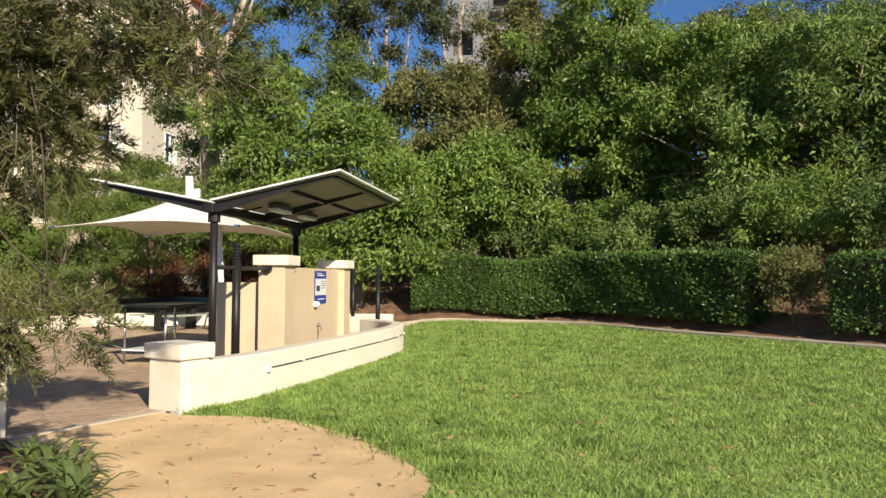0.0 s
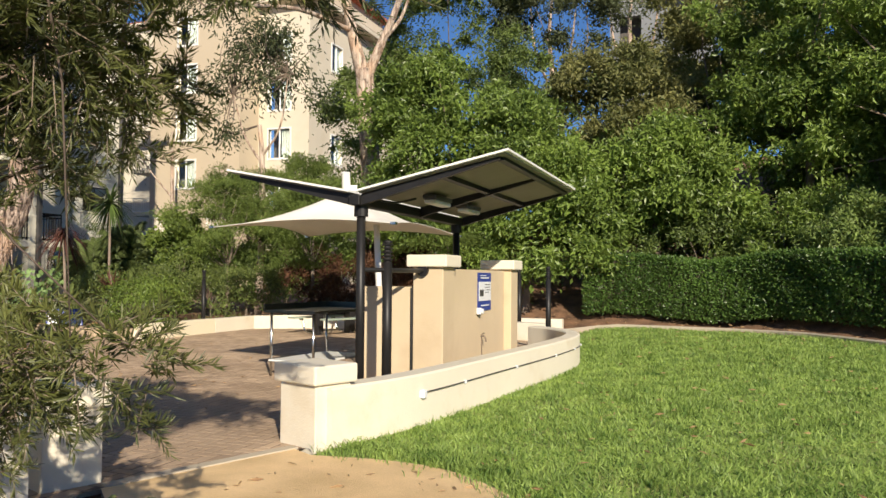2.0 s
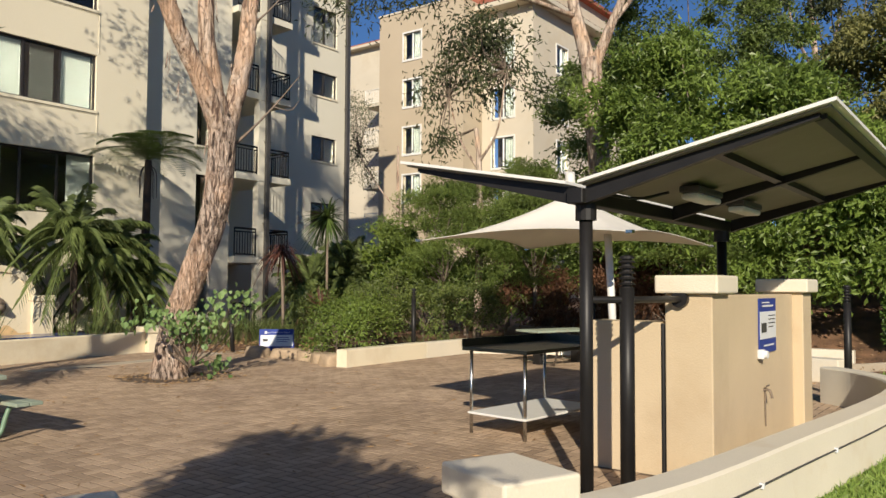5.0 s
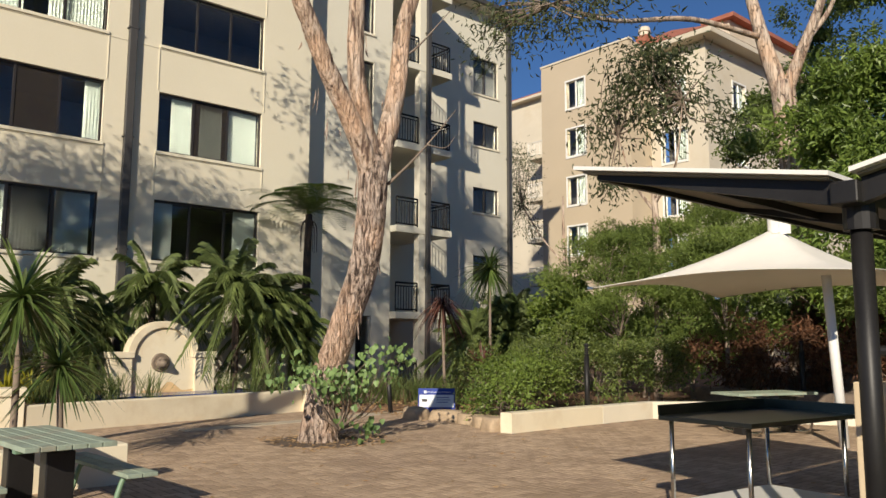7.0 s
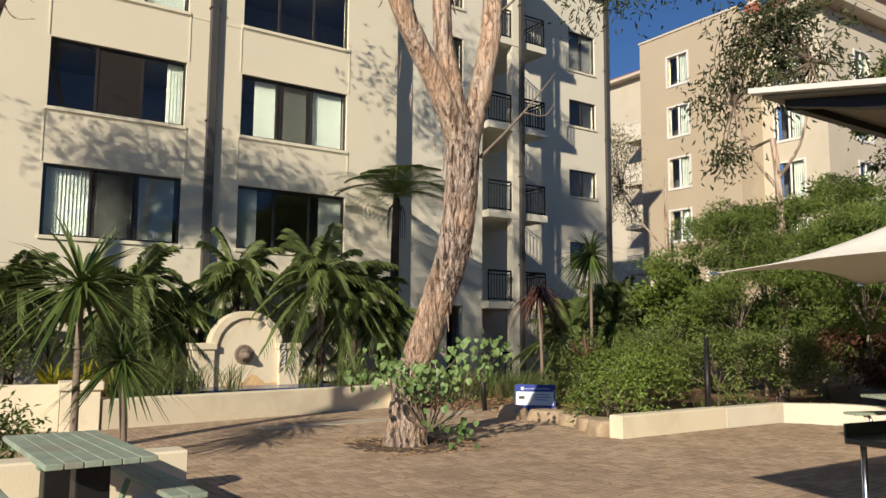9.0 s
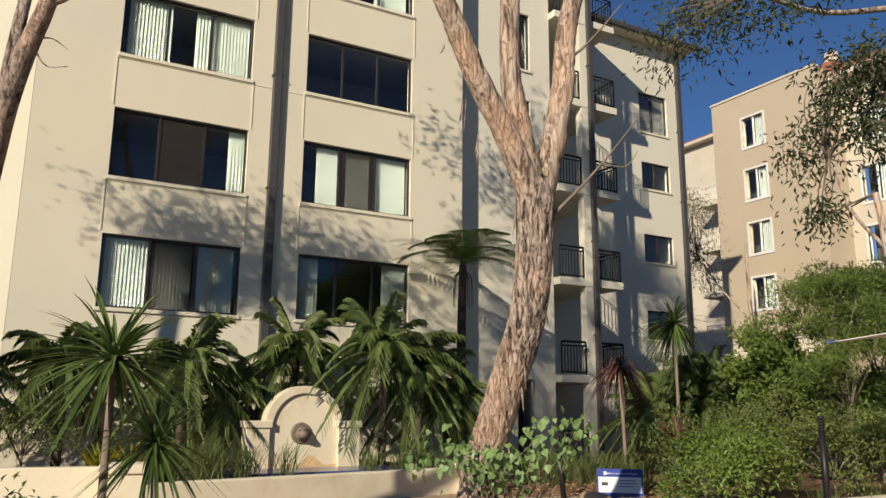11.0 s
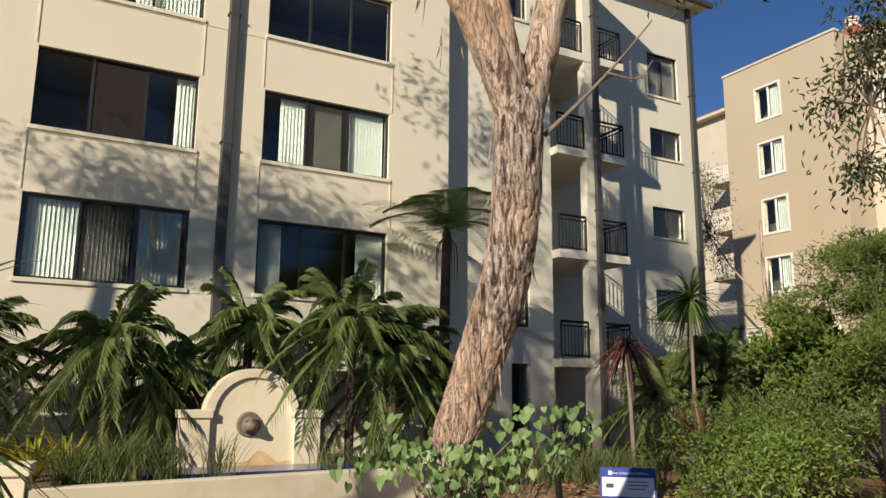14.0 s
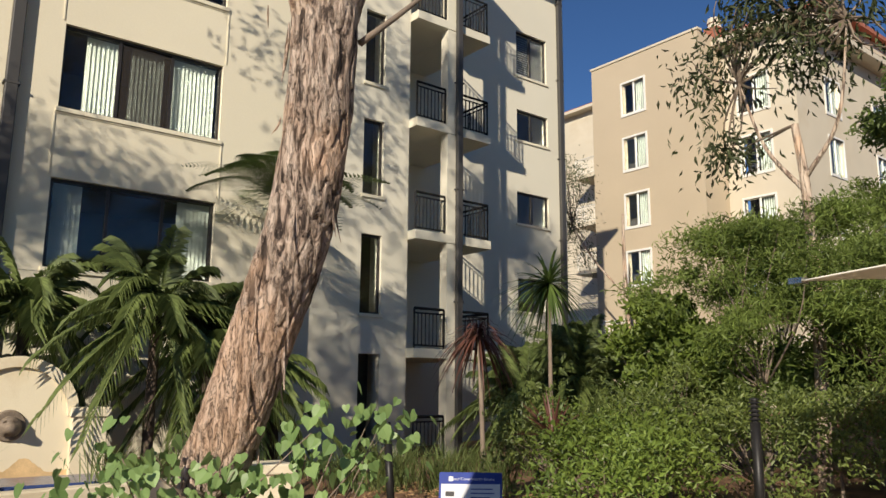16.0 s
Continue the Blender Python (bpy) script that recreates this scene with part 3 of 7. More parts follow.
def window(u0, u1, z0, z1, x, panes, frame_mat, name, label, blinds=(), sill=True, bar=0.05, sill_mat=None, screen=False):
    """A sliding window in a wall that faces +x: frame, panes, sill and what hangs behind it."""
    top = structure(new(name), label, "window")
    bm = bmesh.new()
    xi = x - 0.14
    for a, b, c, d in ((u0, u1, z0, z0 + bar), (u0, u1, z1 - bar, z1), (u0, u0 + bar, z0 + bar, z1 - bar), (u1 - bar, u1, z0 + bar, z1 - bar)):
        box(bm, xi - 0.03, xi + 0.05, a, b, c, d)
    step = (u1 - u0) / panes
    for k in range(1, panes):
        off = 0.03 if k % 2 else 0.0
        box(bm, xi - 0.025 + off * 0.5, xi + 0.03 + off * 0.5, u0 + k * step - bar * 0.6, u0 + k * step + bar * 0.6, z0 + bar, z1 - bar)
    part("window_frame", bm, frame_mat, top)
    for k in range(panes):
        p = part("pane", a_box(xi - 0.003, xi + 0.003, u0 + k * step + 0.02, u0 + (k + 1) * step - 0.02, z0 + 0.03, z1 - 0.03), GLASS, top)
        p.visible_shadow = False
    if screen:
        part("flyscreen", a_box(xi + 0.022, xi + 0.026, u0 + step + 0.03, u0 + 2 * step - 0.03, z0 + bar, z1 - bar), FLY_MESH, top, "dark insect screen over the middle pane")
    if sill:
        part("window_sill", a_box(x - 0.10, x + 0.05, u0 - 0.04, u1 + 0.04, z0 - 0.09, z0 - 0.002, 0.008), sill_mat or FACADE, top)
    for a, b in blinds:
        bm = bmesh.new()
        y = a
        while y < b:
            m = Matrix.Translation((xi - 0.12, y + 0.05, (z0 + z1) / 2)) @ Matrix.Rotation(radians(62), 4, "Z")
            q = bmesh.ops.create_cube(bm, size=1, matrix=m @ Matrix.Diagonal((0.085, 0.004, (z1 - z0) - 0.1, 1)))
            y += 0.085
        part("blind", bm, BLIND, top)
    return top


holes_a = [(c[0], c[1], h - 1.69, h) for c in cols for h in HEADS]
part_wall = part("wall_facade", wall_bm("y", FX, -0.3, 7.08, 18.3, -0.3, ROOF_Z, holes_a), FACADE)
structure(part_wall, "cream painted apartment facade", "wall")
structure(part("wall_facade_end", wall_bm("x", 7.08, 0.3, -36.0, FX - 0.3, -0.3, ROOF_Z), FACADE), "cream painted side wall", "wall")
splay = structure(part("wall_facade_splay", a_box(0.004, 6.0, -0.3, 0, -0.3, ROOF_Z), FACADE), "cream painted splayed end wall", "wall")
splay.matrix_world = pose(FX, 7.076, 0, 0, 0, -110)
structure(part("wall_facade_return", wall_bm("x", 18.3, -0.3, -24.5, FX - 0.3, -0.3, ROOF_Z), FACADE), "cream painted return wall", "wall")
structure(part("wall_room_back", wall_bm("y", -26.0, -0.2, 7.4, 18.0, 0, ROOF_Z), UNLIT_ROOM), "wall behind the windows, coloured near-black as an unlit room", "wall")
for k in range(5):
    structure(part("floor_slab", a_box(-25.9, FX - 0.32, 7.4, 17.98, 2.6 + 3.05 * k - 0.2, 2.6 + 3.05 * k), UNLIT_ROOM), "floor between storeys, coloured near-black as an unlit room", "floor")
blind_sets = {
    (0, 0): [(0.1, 1.0), (1.2, 2.0), (2.2, 3.05)], (1, 0): [(0.1, 0.55), (2.45, 3.05)],
    (0, 1): [(2.75, 3.1)], (1, 1): [(0.45, 1.02), (1.3, 1.95), (2.15, 3.05)],
    (0, 2): [(0.15, 1.1), (1.75, 3.1)], (1, 2): [], (0, 3): [(0.2, 1.0)], (1, 3): [(2.0, 3.0)],
}
number = 0
for j, head in enumerate(HEADS):
    for i, c in enumerate(cols):
        number += 1
        window(c[0], c[1], head - 1.69, head, FX, 3, DARK_FRAME, "window_%d" % number, "wide dark-framed sliding window with part-drawn blinds", [(c[0] + a, c[0] + b) for a, b in blind_sets[(i, j)]], screen=(i, j) in ((0, 0), (0, 1), (1, 1)))
# raised surrounds: plain bands beside the window bays, so that the bays read as recessed
for i, c in enumerate(cols):
    for j, head in enumerate(HEADS):
        if j == 0:
            continue
        z0, z1 = head - 1.69 - 1.36 + 0.06, head - 1.69 - 0.12
        bm = bmesh.new()
        for a, b, d, e in ((c[0] - 0.06, c[0] - 0.035, z0, z1), (c[1] + 0.035, c[1] + 0.06, z0, z1), (c[0] - 0.06, c[1] + 0.06, z1, z1 + 0.02)):
            box(bm, FX + 0.002, FX + 0.02, a, b, d, e)
        structure(part("trim", bm, FACADE), "thin raised render line round a window bay", "trim")
for z in (3.75, 9.9 - 0.08):
    structure(part("trim", a_box(FX + 0.002, FX + 0.012, 12.02, 13.36, z, z + 0.02), FACADE), "render joint line", "trim")


def downpipe(x, y, z0, z1, mat=PIPE_GREY, r=0.10):
    top = thing("downpipe", pose(x, y, z0), "dark painted rainwater downpipe fixed to the facade", "downpipe", "downpipes")
    part("pipe", a_box(-r * 0.7, r * 0.7, -r, r, 0, z1 - z0, 0.02), mat, top)
    z = 0.8
    while z < z1 - z0:
        part("bracket", a_box(-r * 0.9, r * 0.78, -r - 0.03, r + 0.03, z, z + 0.04), mat, top)
        z += 3.05
    return top


downpipe(FX + 0.09, 12.62, 0.2, ROOF_Z - 0.1, PIPE_GREY, 0.11)

# set-back part with narrow windows, corner balconies and the end wall
SX, EX = -24.22, -27.0
narrow = (20.68, 21.30)
holes_s = [(narrow[0], narrow[1], h - 2.0 if k else h - 2.4, h) for k, h in enumerate((2.55, 5.53, 8.55, 11.55, 14.6))]
structure(part("wall_setback", wall_bm("y", SX, -0.28, 18.0, 22.1, -0.3, ROOF_Z, holes_s), FACADE_GREY), "cream painted set-back wall", "wall")
structure(part("wall_loggia_side", wall_bm("x", 22.1, -0.25, EX, SX - 0.28, -0.3, ROOF_Z), FACADE_GREY), "cream painted loggia side wall", "wall")
structure(part("wall_narrow_back", wall_bm("y", -25.6, -0.1, 18.2, 21.85, 0, ROOF_Z), UNLIT_ROOM), "wall behind the narrow windows, coloured near-black as an unlit room", "wall")
for k, h in enumerate((5.53, 8.55, 11.55, 14.6)):
    number += 1
    window(narrow[0], narrow[1], h - 2.0, h, SX, 1, DARK_FRAME, "window_%d" % number, "tall narrow dark-framed window", [], True)
ew = [(28.78, 30.32, 12.82, 14.52, 2), (28.78, 30.34, 10.40, 11.52, 2), (28.75, 30.33, 7.38, 8.51, 2), (28.75, 30.33, 4.33, 5.46, 2)]
structure(part("wall_end", wall_bm("y", EX, -0.3, 22.1, 31.25, -0.3, ROOF_Z, [(a, b, c, d) for a, b, c, d, e in ew]), FACADE_GREY), "cream painted end wall", "wall")
structure(part("wall_end_return", wall_bm("x", 31.25, -0.3, -36.0, EX - 0.3, -0.3, ROOF_Z), FACADE_GREY), "cream painted gable wall", "wall")
structure(part("wall_end_back", wall_bm("y", -28.4, -0.1, 28.0, 30.9, 0, ROOF_Z), UNLIT_ROOM), "wall behind the windows, coloured near-black as an unlit room", "wall")
for k, (a, b, c, d, e) in enumerate(ew):
    number += 1
    w = window(a, b, c, d, EX, e, DARK_FRAME, "window_%d" % number, "dark-framed window with closed shutters" if k == 0 else "small dark-framed sliding window", [], True)
    if k == 0:
        for s in range(2):
            bm = bmesh.new()
            z = c + 0.08
            while z < d - 0.1:
                m = Matrix.Translation((EX - 0.20, (a + b) / 2 + (s - 0.5) * 0.76, z)) @ Matrix.Rotation(radians(35), 4, "Y")
                bmesh.ops.create_cube(bm, size=1, matrix=m @ Matrix.Diagonal((0.085, 0.66, 0.012, 1)))
                z += 0.085
            part("shutter", bm, WHITE_FRAME, w)
structure(part("roof_slab", a_box(-36.0, FX + 0.45, 6.9, 18.5, ROOF_Z, ROOF_Z + 0.25), FACADE), "flat roof edge", "roof")
structure(part("roof_slab", a_box(-36.0, EX + 0.55, 18.52, 31.6, ROOF_Z, ROOF_Z + 0.12), FACADE_GREY), "eaves soffit", "roof")
structure(part("roof_slab", a_box(EX + 0.56, SX + 0.6, 18.52, 24.9, ROOF_Z, ROOF_Z + 0.12), FACADE_GREY), "eaves soffit", "roof")
gut = bmesh.new()
box(gut, EX + 0.55, EX + 0.72, 24.92, 31.75, ROOF_Z + 0.0, ROOF_Z + 0.2, 0.03)
box(gut, SX + 0.6, SX + 0.76, 18.52, 24.9, ROOF_Z, ROOF_Z + 0.2, 0.03)
structure(part("gutter", gut, PIPE_GREY), "dark eaves gutter", "gutter")
roof = bmesh.new()
v = [roof.verts.new(c) for c in ((EX + 0.7, 18.5, ROOF_Z + 0.2), (EX + 0.7, 31.7, ROOF_Z + 0.2), (-31.5, 27.5, ROOF_Z + 2.3), (-31.5, 22.0, ROOF_Z + 2.3), (-36, 31.7, ROOF_Z + 0.2), (-36, 18.5, ROOF_Z + 0.2))]
for f in ((0, 1, 2, 3), (1, 4, 2), (4, 5, 3, 2), (5, 0, 3)):
    roof.faces.new([v[k] for k in f])
structure(part("roof_hip", roof, TILE_RED), "red tiled hipped roof", "roof")
downpipe(-23.78, 23.48, 0.1, ROOF_Z, PIPE_GREY, 0.09)
downpipe(EX + 0.09, 30.95, 0.1, ROOF_Z, PIPE_GREY, 0.10)
structure(part("column", a_box(-24.2, -23.9, 23.16, 23.46, -0.2, ROOF_Z), FACADE_GREY), "cream painted balcony column", "column")


def railing_bm(points, z0, z1, gap=0.11):
    bm = bmesh.new()
    for (ax, ay), (bx, by) in zip(points, points[1:]):
        n = max(1, int(math.hypot(bx - ax, by - ay) / gap))
        for z, r in ((z1, 0.034), (z1 - 0.12, 0.020), (z0 + 0.08, 0.022)):
            tube(bm, [(ax, ay, z), (bx, by, z)], r, 4)
        for k in range(n + 1):
            x, y = ax + (bx - ax) * k / n, ay + (by - ay) * k / n
            tube(bm, [(x, y, z0 + 0.08), (x, y, z1 - (0 if k in (0, n) else 0.12))], 0.032 if k in (0, n) else 0.017, 4)
    return bm


def bar_mesh(name, z0, z1, r):
    ob = part(name, a_tube([(0, 0, z0), (0, 0, z1)], r, 4), RAIL_BLACK)
    me = ob.data
    bpy.data.objects.remove(ob)
    return me


BAR_MESH, POST_MESH = bar_mesh("baluster", 0.08, 0.90, 0.020), bar_mesh("baluster_post", 0.0, 1.02, 0.032)


def balcony(z, ground_level=False):
    top = thing("balcony", pose(0, 0, z), "cream balcony slab with black metal railings", "balcony", "corner balconies")
    if not ground_level:
        part("slab", a_box(EX + 0.003, -23.88, 22.103, 23.45, -0.24, 0, 0.01), FACADE_GREY, top)
        part("slab", a_box(EX + 0.003, -23.88, 23.453, 24.72, -0.24, 0, 0.01), FACADE_GREY, top)
    runs = [[(-23.96, 22.16), (-23.96, 23.12)]]
    if not ground_level:
        runs.append([(-23.96, 23.72), (-23.96, 24.66), (-25.9, 24.66)])
    for pts in runs:
        rail = part("handrail", a_tube([(x, y, 1.02) for x, y in pts], 0.036, 4), RAIL_BLACK, top, "black metal handrail")
        for z, r in ((0.90, 0.022), (0.08, 0.024)):
            part("rail", a_tube([(x, y, z) for x, y in pts], r, 4), RAIL_BLACK, top)
        for (ax, ay), (bx, by) in zip(pts, pts[1:]):
            n = max(1, int(math.hypot(bx - ax, by - ay) / 0.12))
            for k in range(n + 1):
                bar = new("baluster", POST_MESH if k in (0, n) else BAR_MESH)
                bar.parent = rail
                bar.location = (ax + (bx - ax) * k / n, ay + (by - ay) * k / n, 0.0)
    return top


for k, z in enumerate((0.0, 2.72, 5.77, 8.82, 11.87, 14.9)):
    balcony(z, k == 0)


# ---- tan building behind ----
BY = 43.5
tan_cols = (-33.85, -32.4)
rows_b = [(16.65, 18.4), (13.5, 15.25), (10.35, 12.1), (7.2, 8.95)]
house = thing("apartment_building", pose(0, 0, 0), "tan apartment block with white-framed windows and red tile roof", "building")
part("wall", wall_bm("x", BY, 0.3, -36.0, -29.0, -1, 19.9, [(tan_cols[0], tan_cols[1], a, b) for a, b in rows_b]), TAN, house)
part("wall", wall_bm("y", -29.0, -0.3, BY + 0.3, BY + 2.2, -1, 19.9), TAN, house)
part("parapet", a_box(-36.06, -28.94, BY - 0.06, BY + 0.34, 19.9, 20.02), RENDER_CREAM, house)
part("room", a_box(-35.8, -29.4, BY + 1.6, BY + 1.8, 0, 19.8), UNLIT_ROOM, house, "wall behind the windows, coloured near-black as an unlit room")


def far_window(parent, x0, x1, z0, z1, y, facing="y", panes=2):
    """A white-framed window in a wall facing -y, or +x at x = y when facing is 'x'."""
    def span(bm, a, b, d0, d1, c, e):
        if facing == "y":
            box(bm, a, b, y + d0, y + d1, c, e)
        else:
            box(bm, y - d1, y - d0, a, b, c, e)
    fr = bmesh.new()
    for a, b, c, d in ((x0 - 0.1, x1 + 0.1, z0 - 0.14, z0), (x0 - 0.1, x1 + 0.1, z1, z1 + 0.1), (x0 - 0.1, x0, z0, z1), (x1, x1 + 0.1, z0, z1)):
        span(fr, a, b, -0.05, 0.12, c, d)
    span(fr, (x0 + x1) / 2 - 0.04, (x0 + x1) / 2 + 0.04, 0.03, 0.1, z0, z1)
    w = part("window", fr, WHITE_FRAME, parent, "white window frame")
    pane = bmesh.new()
    span(pane, x0, x1, 0.06, 0.07, z0, z1)
    g = part("pane", pane, GLASS, w)
    g.visible_shadow = False
    bl = bmesh.new()
    k = x0 + 0.05
    while k < x1 - 0.05:
        if (k - x0) / (x1 - x0) > 0.5:
            span(bl, k, k + 0.08, 0.2, 0.21, z0 + 0.03, z1 - 0.03)
        k += 0.12
    part("blind", bl, BLIND, w)
    return w


for a, b in rows_b:
    far_window(house, tan_cols[0], tan_cols[1], a, b, BY)
# cream wing to the right with hipped roof
CX, CY = -25.2, 45.6
wing_rows = [(15.6, 17.4), (12.4, 14.3), (9.2, 11.1), (6.0, 7.9)]
part("wall", wall_bm("x", CY, 0.3, -29.0, CX, -1, 19.3, [(-28.2, -26.6, a, b) for a, b in wing_rows]), RENDER_CREAM, house)
part("wall", wall_bm("y", CX, -0.3, CY + 0.3, CY + 22, -1, 19.3, [(u, u + 1.5, a, b) for a, b in wing_rows for u in (CY + 3, CY + 8.5, CY + 14)]), RENDER_CREAM, house)
part("room", a_box(-28.8, CX - 1.2, CY + 1.6, CY + 21.5, 0, 19.2), UNLIT_ROOM, house, "block behind the windows, coloured near-black as unlit rooms")
for a, b in wing_rows:
    far_window(house, -28.2, -26.6, a, b, CY)
    for u in (CY + 3, CY + 8.5, CY + 14):
        far_window(house, u, u + 1.5, a, b, CX, "x")
part("fascia", a_box(-30.2, CX + 0.9, CY - 0.9, CY + 23, 19.3, 19.62, 0.03), RENDER_CREAM, house)
hip = bmesh.new()
v = [hip.verts.new(c) for c in ((CX + 0.9, CY - 0.9, 19.63), (CX + 0.9, CY + 23, 19.63), (-36, CY + 23, 19.63), (-36, CY - 0.9, 19.63), (-29.8, CY + 4, 22.4), (-29.8, CY + 18, 22.4))]
for f in ((0, 1, 5, 4), (1, 2, 5), (2, 3, 4, 5), (3, 0, 4)):
    hip.faces.new([v[k] for k in f])
part("roof", hip, TILE_RED, house, "red tiled hipped roof")
part("dormer", a_box(CX - 1.6, CX - 0.3, CY + 3.5, CY + 12, 19.63, 21.6), RENDER_CREAM, house)
part("roof", a_box(CX - 2.0, CX + 0.2, CY + 3.1, CY + 12.4, 21.6, 21.85), TILE_RED, house)
for cx, cy, cz in ((-29.6, CY + 0.5, 20.0), (-37.3, 50.0, 20.9)):
    part("chimney", a_box(cx - 0.4, cx + 0.4, cy - 0.4, cy + 0.4, cz, cz + 0.9), TILE_RED, house)
    part("chimney_pot", a_tube([(cx, cy, cz + 0.9), (cx, cy, cz + 1.2), (cx, cy, cz + 1.21), (cx, cy, cz + 1.5)], [0.42, 0.3, 0.4, 0.33], 10), RENDER_CREAM, house)
# recessed block to the left with white balconies
part("wall", wall_bm("x", 49.5, 0.3, -46.0, -36.0, -1, 20.5, [(-40.5, -36.8, a, a + 2.2) for a in (3.2, 6.3, 9.45, 12.6, 15.75)]), RENDER_CREAM, house)
part("wall", wall_bm("y", -36.0, 0.3, BY + 0.3, 49.5, -1, 19.8), TAN, house)
part("room", a_box(-45.5, -36.3, 51.5, 51.7, 0, 19.0), UNLIT_ROOM, house, "wall behind the balconies, coloured near-black as unlit rooms")
part("cornice", a_box(-46.5, -36.1, 48.9, 53, 20.5, 20.72, 0.03), RENDER_CREAM, house)
part("roof", a_box(-46.5, -36.4, 49.6, 53, 20.72, 21.1), TILE_RED, house)
for z in (2.9, 6.05, 9.2, 12.3, 15.45):
    part("balcony", a_box(-41.2, -36.05, 47.6, 49.48, z - 0.25, z), RENDER_CREAM, house)
    part("railing", railing_bm([(-41.1, 47.7), (-36.1, 47.7)], z, z + 1.05, 0.16), WHITE_FRAME, house, "white metal railing")
towel = tagged(part("towel", a_box(-38.8, -37.5, 47.60, 47.64, 9.35, 10.2, 0.01), RED_CLOTH), "red towel hung over the white balcony railing", "towel")
part("louvre_grille", railing_bm([(-35.6, BY - 0.05), (-33.9, BY - 0.05)], 3.4, 5.4, 0.1), WHITE_FRAME, house)
part("louvre_grille", railing_bm([(-31.4, BY - 0.05), (-30.0, BY - 0.05)], 4.6, 5.6, 0.1), WHITE_FRAME, house)
part("balcony", a_box(-28.9, -25.0, CY - 1.3, CY - 0.02, 5.6, 5.8), RENDER_CREAM, house)
part("railing", railing_bm([(-28.8, CY - 1.2), (-25.1, CY - 1.2)], 5.8, 6.9, 0.16), WHITE_FRAME, house, "white metal railing")

# a far house on top of the slope
far = thing("hill_house", pose(0, 0, 0), "pale grey apartment tower above the trees", "building")
FAR_GREY = material("far_render", (0.20, 0.21, 0.22), 0.85, spread=0.08, scale=0.3, bump=0.1)
part("wall", wall_bm("x", 68.0, 0.4, -9.0, -0.6, 4, 33, [(-4.6, -1.8, 25.2, 27.2), (-4.6, -1.8, 21.4, 23.6), (-8.2, -6.4, 21.4, 23.6)]), FAR_GREY, far)
part("wall", wall_bm("y", -0.6, -0.4, 68.4, 82, 4, 33), FAR_GREY, far)
part("room", a_box(-8.6, -1.1, 69.6, 69.8, 6, 32), UNLIT_ROOM, far)
part("balcony", a_box(-4.9, -1.5, 66.6, 67.98, 24.8, 25.0), FAR_GREY, far)
part("railing", railing_bm([(-4.9, 66.7), (-1.5, 66.7)], 25.0, 26.1, 0.2), BLACK_STEEL, far)


# ---- shelter ----
def wing(top, x_tip, z_tip, x_val, z_val, y0, y1):
    """One wing of the butterfly roof: white sheet, lining and dark frame."""
    s = 1 if x_tip > x_val else -1
    rise_per = (z_tip - z_val) / (x_tip - x_val)

    def slab(x0, x1, ya, yb, lo, hi, tip=None):
        bm = bmesh.new()
        lower = [bm.verts.new((x, y, z_val + (x - x_val) * rise_per + (lo if tip is None or x == x0 else tip))) for x, y in ((x0, ya), (x1, ya), (x1, yb), (x0, yb))]
        upper = [bm.verts.new((x, y, z_val + (x - x_val) * rise_per + hi)) for x, y in ((x0, ya), (x1, ya), (x1, yb), (x0, yb))]
        for f in ((lower[3], lower[2], lower[1], lower[0]), (upper[0], upper[1], upper[2], upper[3])):
            bm.faces.new(f)
        for k in range(4):
            bm.faces.new((lower[k], lower[(k + 1) % 4], upper[(k + 1) % 4], upper[k]))
        bmesh.ops.recalc_face_normals(bm, faces=bm.faces[:])
        return bm

    part("roof_sheet", slab(x_val, x_tip, y0, y1, 0.0, 0.025), ROOF_WHITE, top, "thin white roof sheet")
    a, b = (x_val + s * 0.02, x_tip - s * 0.04)
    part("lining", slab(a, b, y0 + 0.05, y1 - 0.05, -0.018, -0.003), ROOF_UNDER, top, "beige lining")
    for y in (y0 + 0.14, (y0 + y1) / 2, y1 - 0.14):
        part("rafter", slab(a, x_tip - s * 0.12, y - 0.035, y + 0.035, -0.15, -0.019, -0.05), BLACK_STEEL, top)
    for q in (0.93, ):
        m = x_val + (x_tip - x_val) * q
        part("edge_beam", slab(m - 0.035, m + 0.035, y0 + 0.18, y1 - 0.18, -0.055, -0.0195), BLACK_STEEL, top)
    m = x_val + (x_tip - x_val) * 0.55
    part("purlin", slab(m - 0.03, m + 0.03, y0 + 0.18, y1 - 0.18, -0.075, -0.0195), BLACK_STEEL, top)


VX, RY0, RY1 = -4.08, 9.72, 13.75
shelter = thing("barbecue_shelter", pose(0, 0, 0), "butterfly-roofed shelter with black steel frame and white roof", "shelter")
wing(shelter, -2.22, 2.86, VX + 0.05, 2.47, RY0, RY1)
wing(shelter, -5.80, 2.78, VX - 0.05, 2.47, RY0, RY1)
part("valley_beam", a_box(VX - 0.07, VX + 0.07, RY0 + 0.05, RY1 - 0.05, 2.32, 2.44, 0.01), BLACK_STEEL, shelter)
for y in (RY0 + 0.25, RY1 - 0.3):
    part("post", a_tube([(VX, y, 0), (VX, y, 2.34)], 0.054, 14), BLACK_STEEL, shelter, smooth=True)
    part("base_plate", a_box(VX - 0.12, VX + 0.12, y - 0.12, y + 0.12, 0.0, 0.012), BLACK_STEEL, shelter)
    part("collar", a_tube([(VX, y, 2.2), (VX, y, 2.33)], 0.085, 14), BLACK_STEEL, shelter)
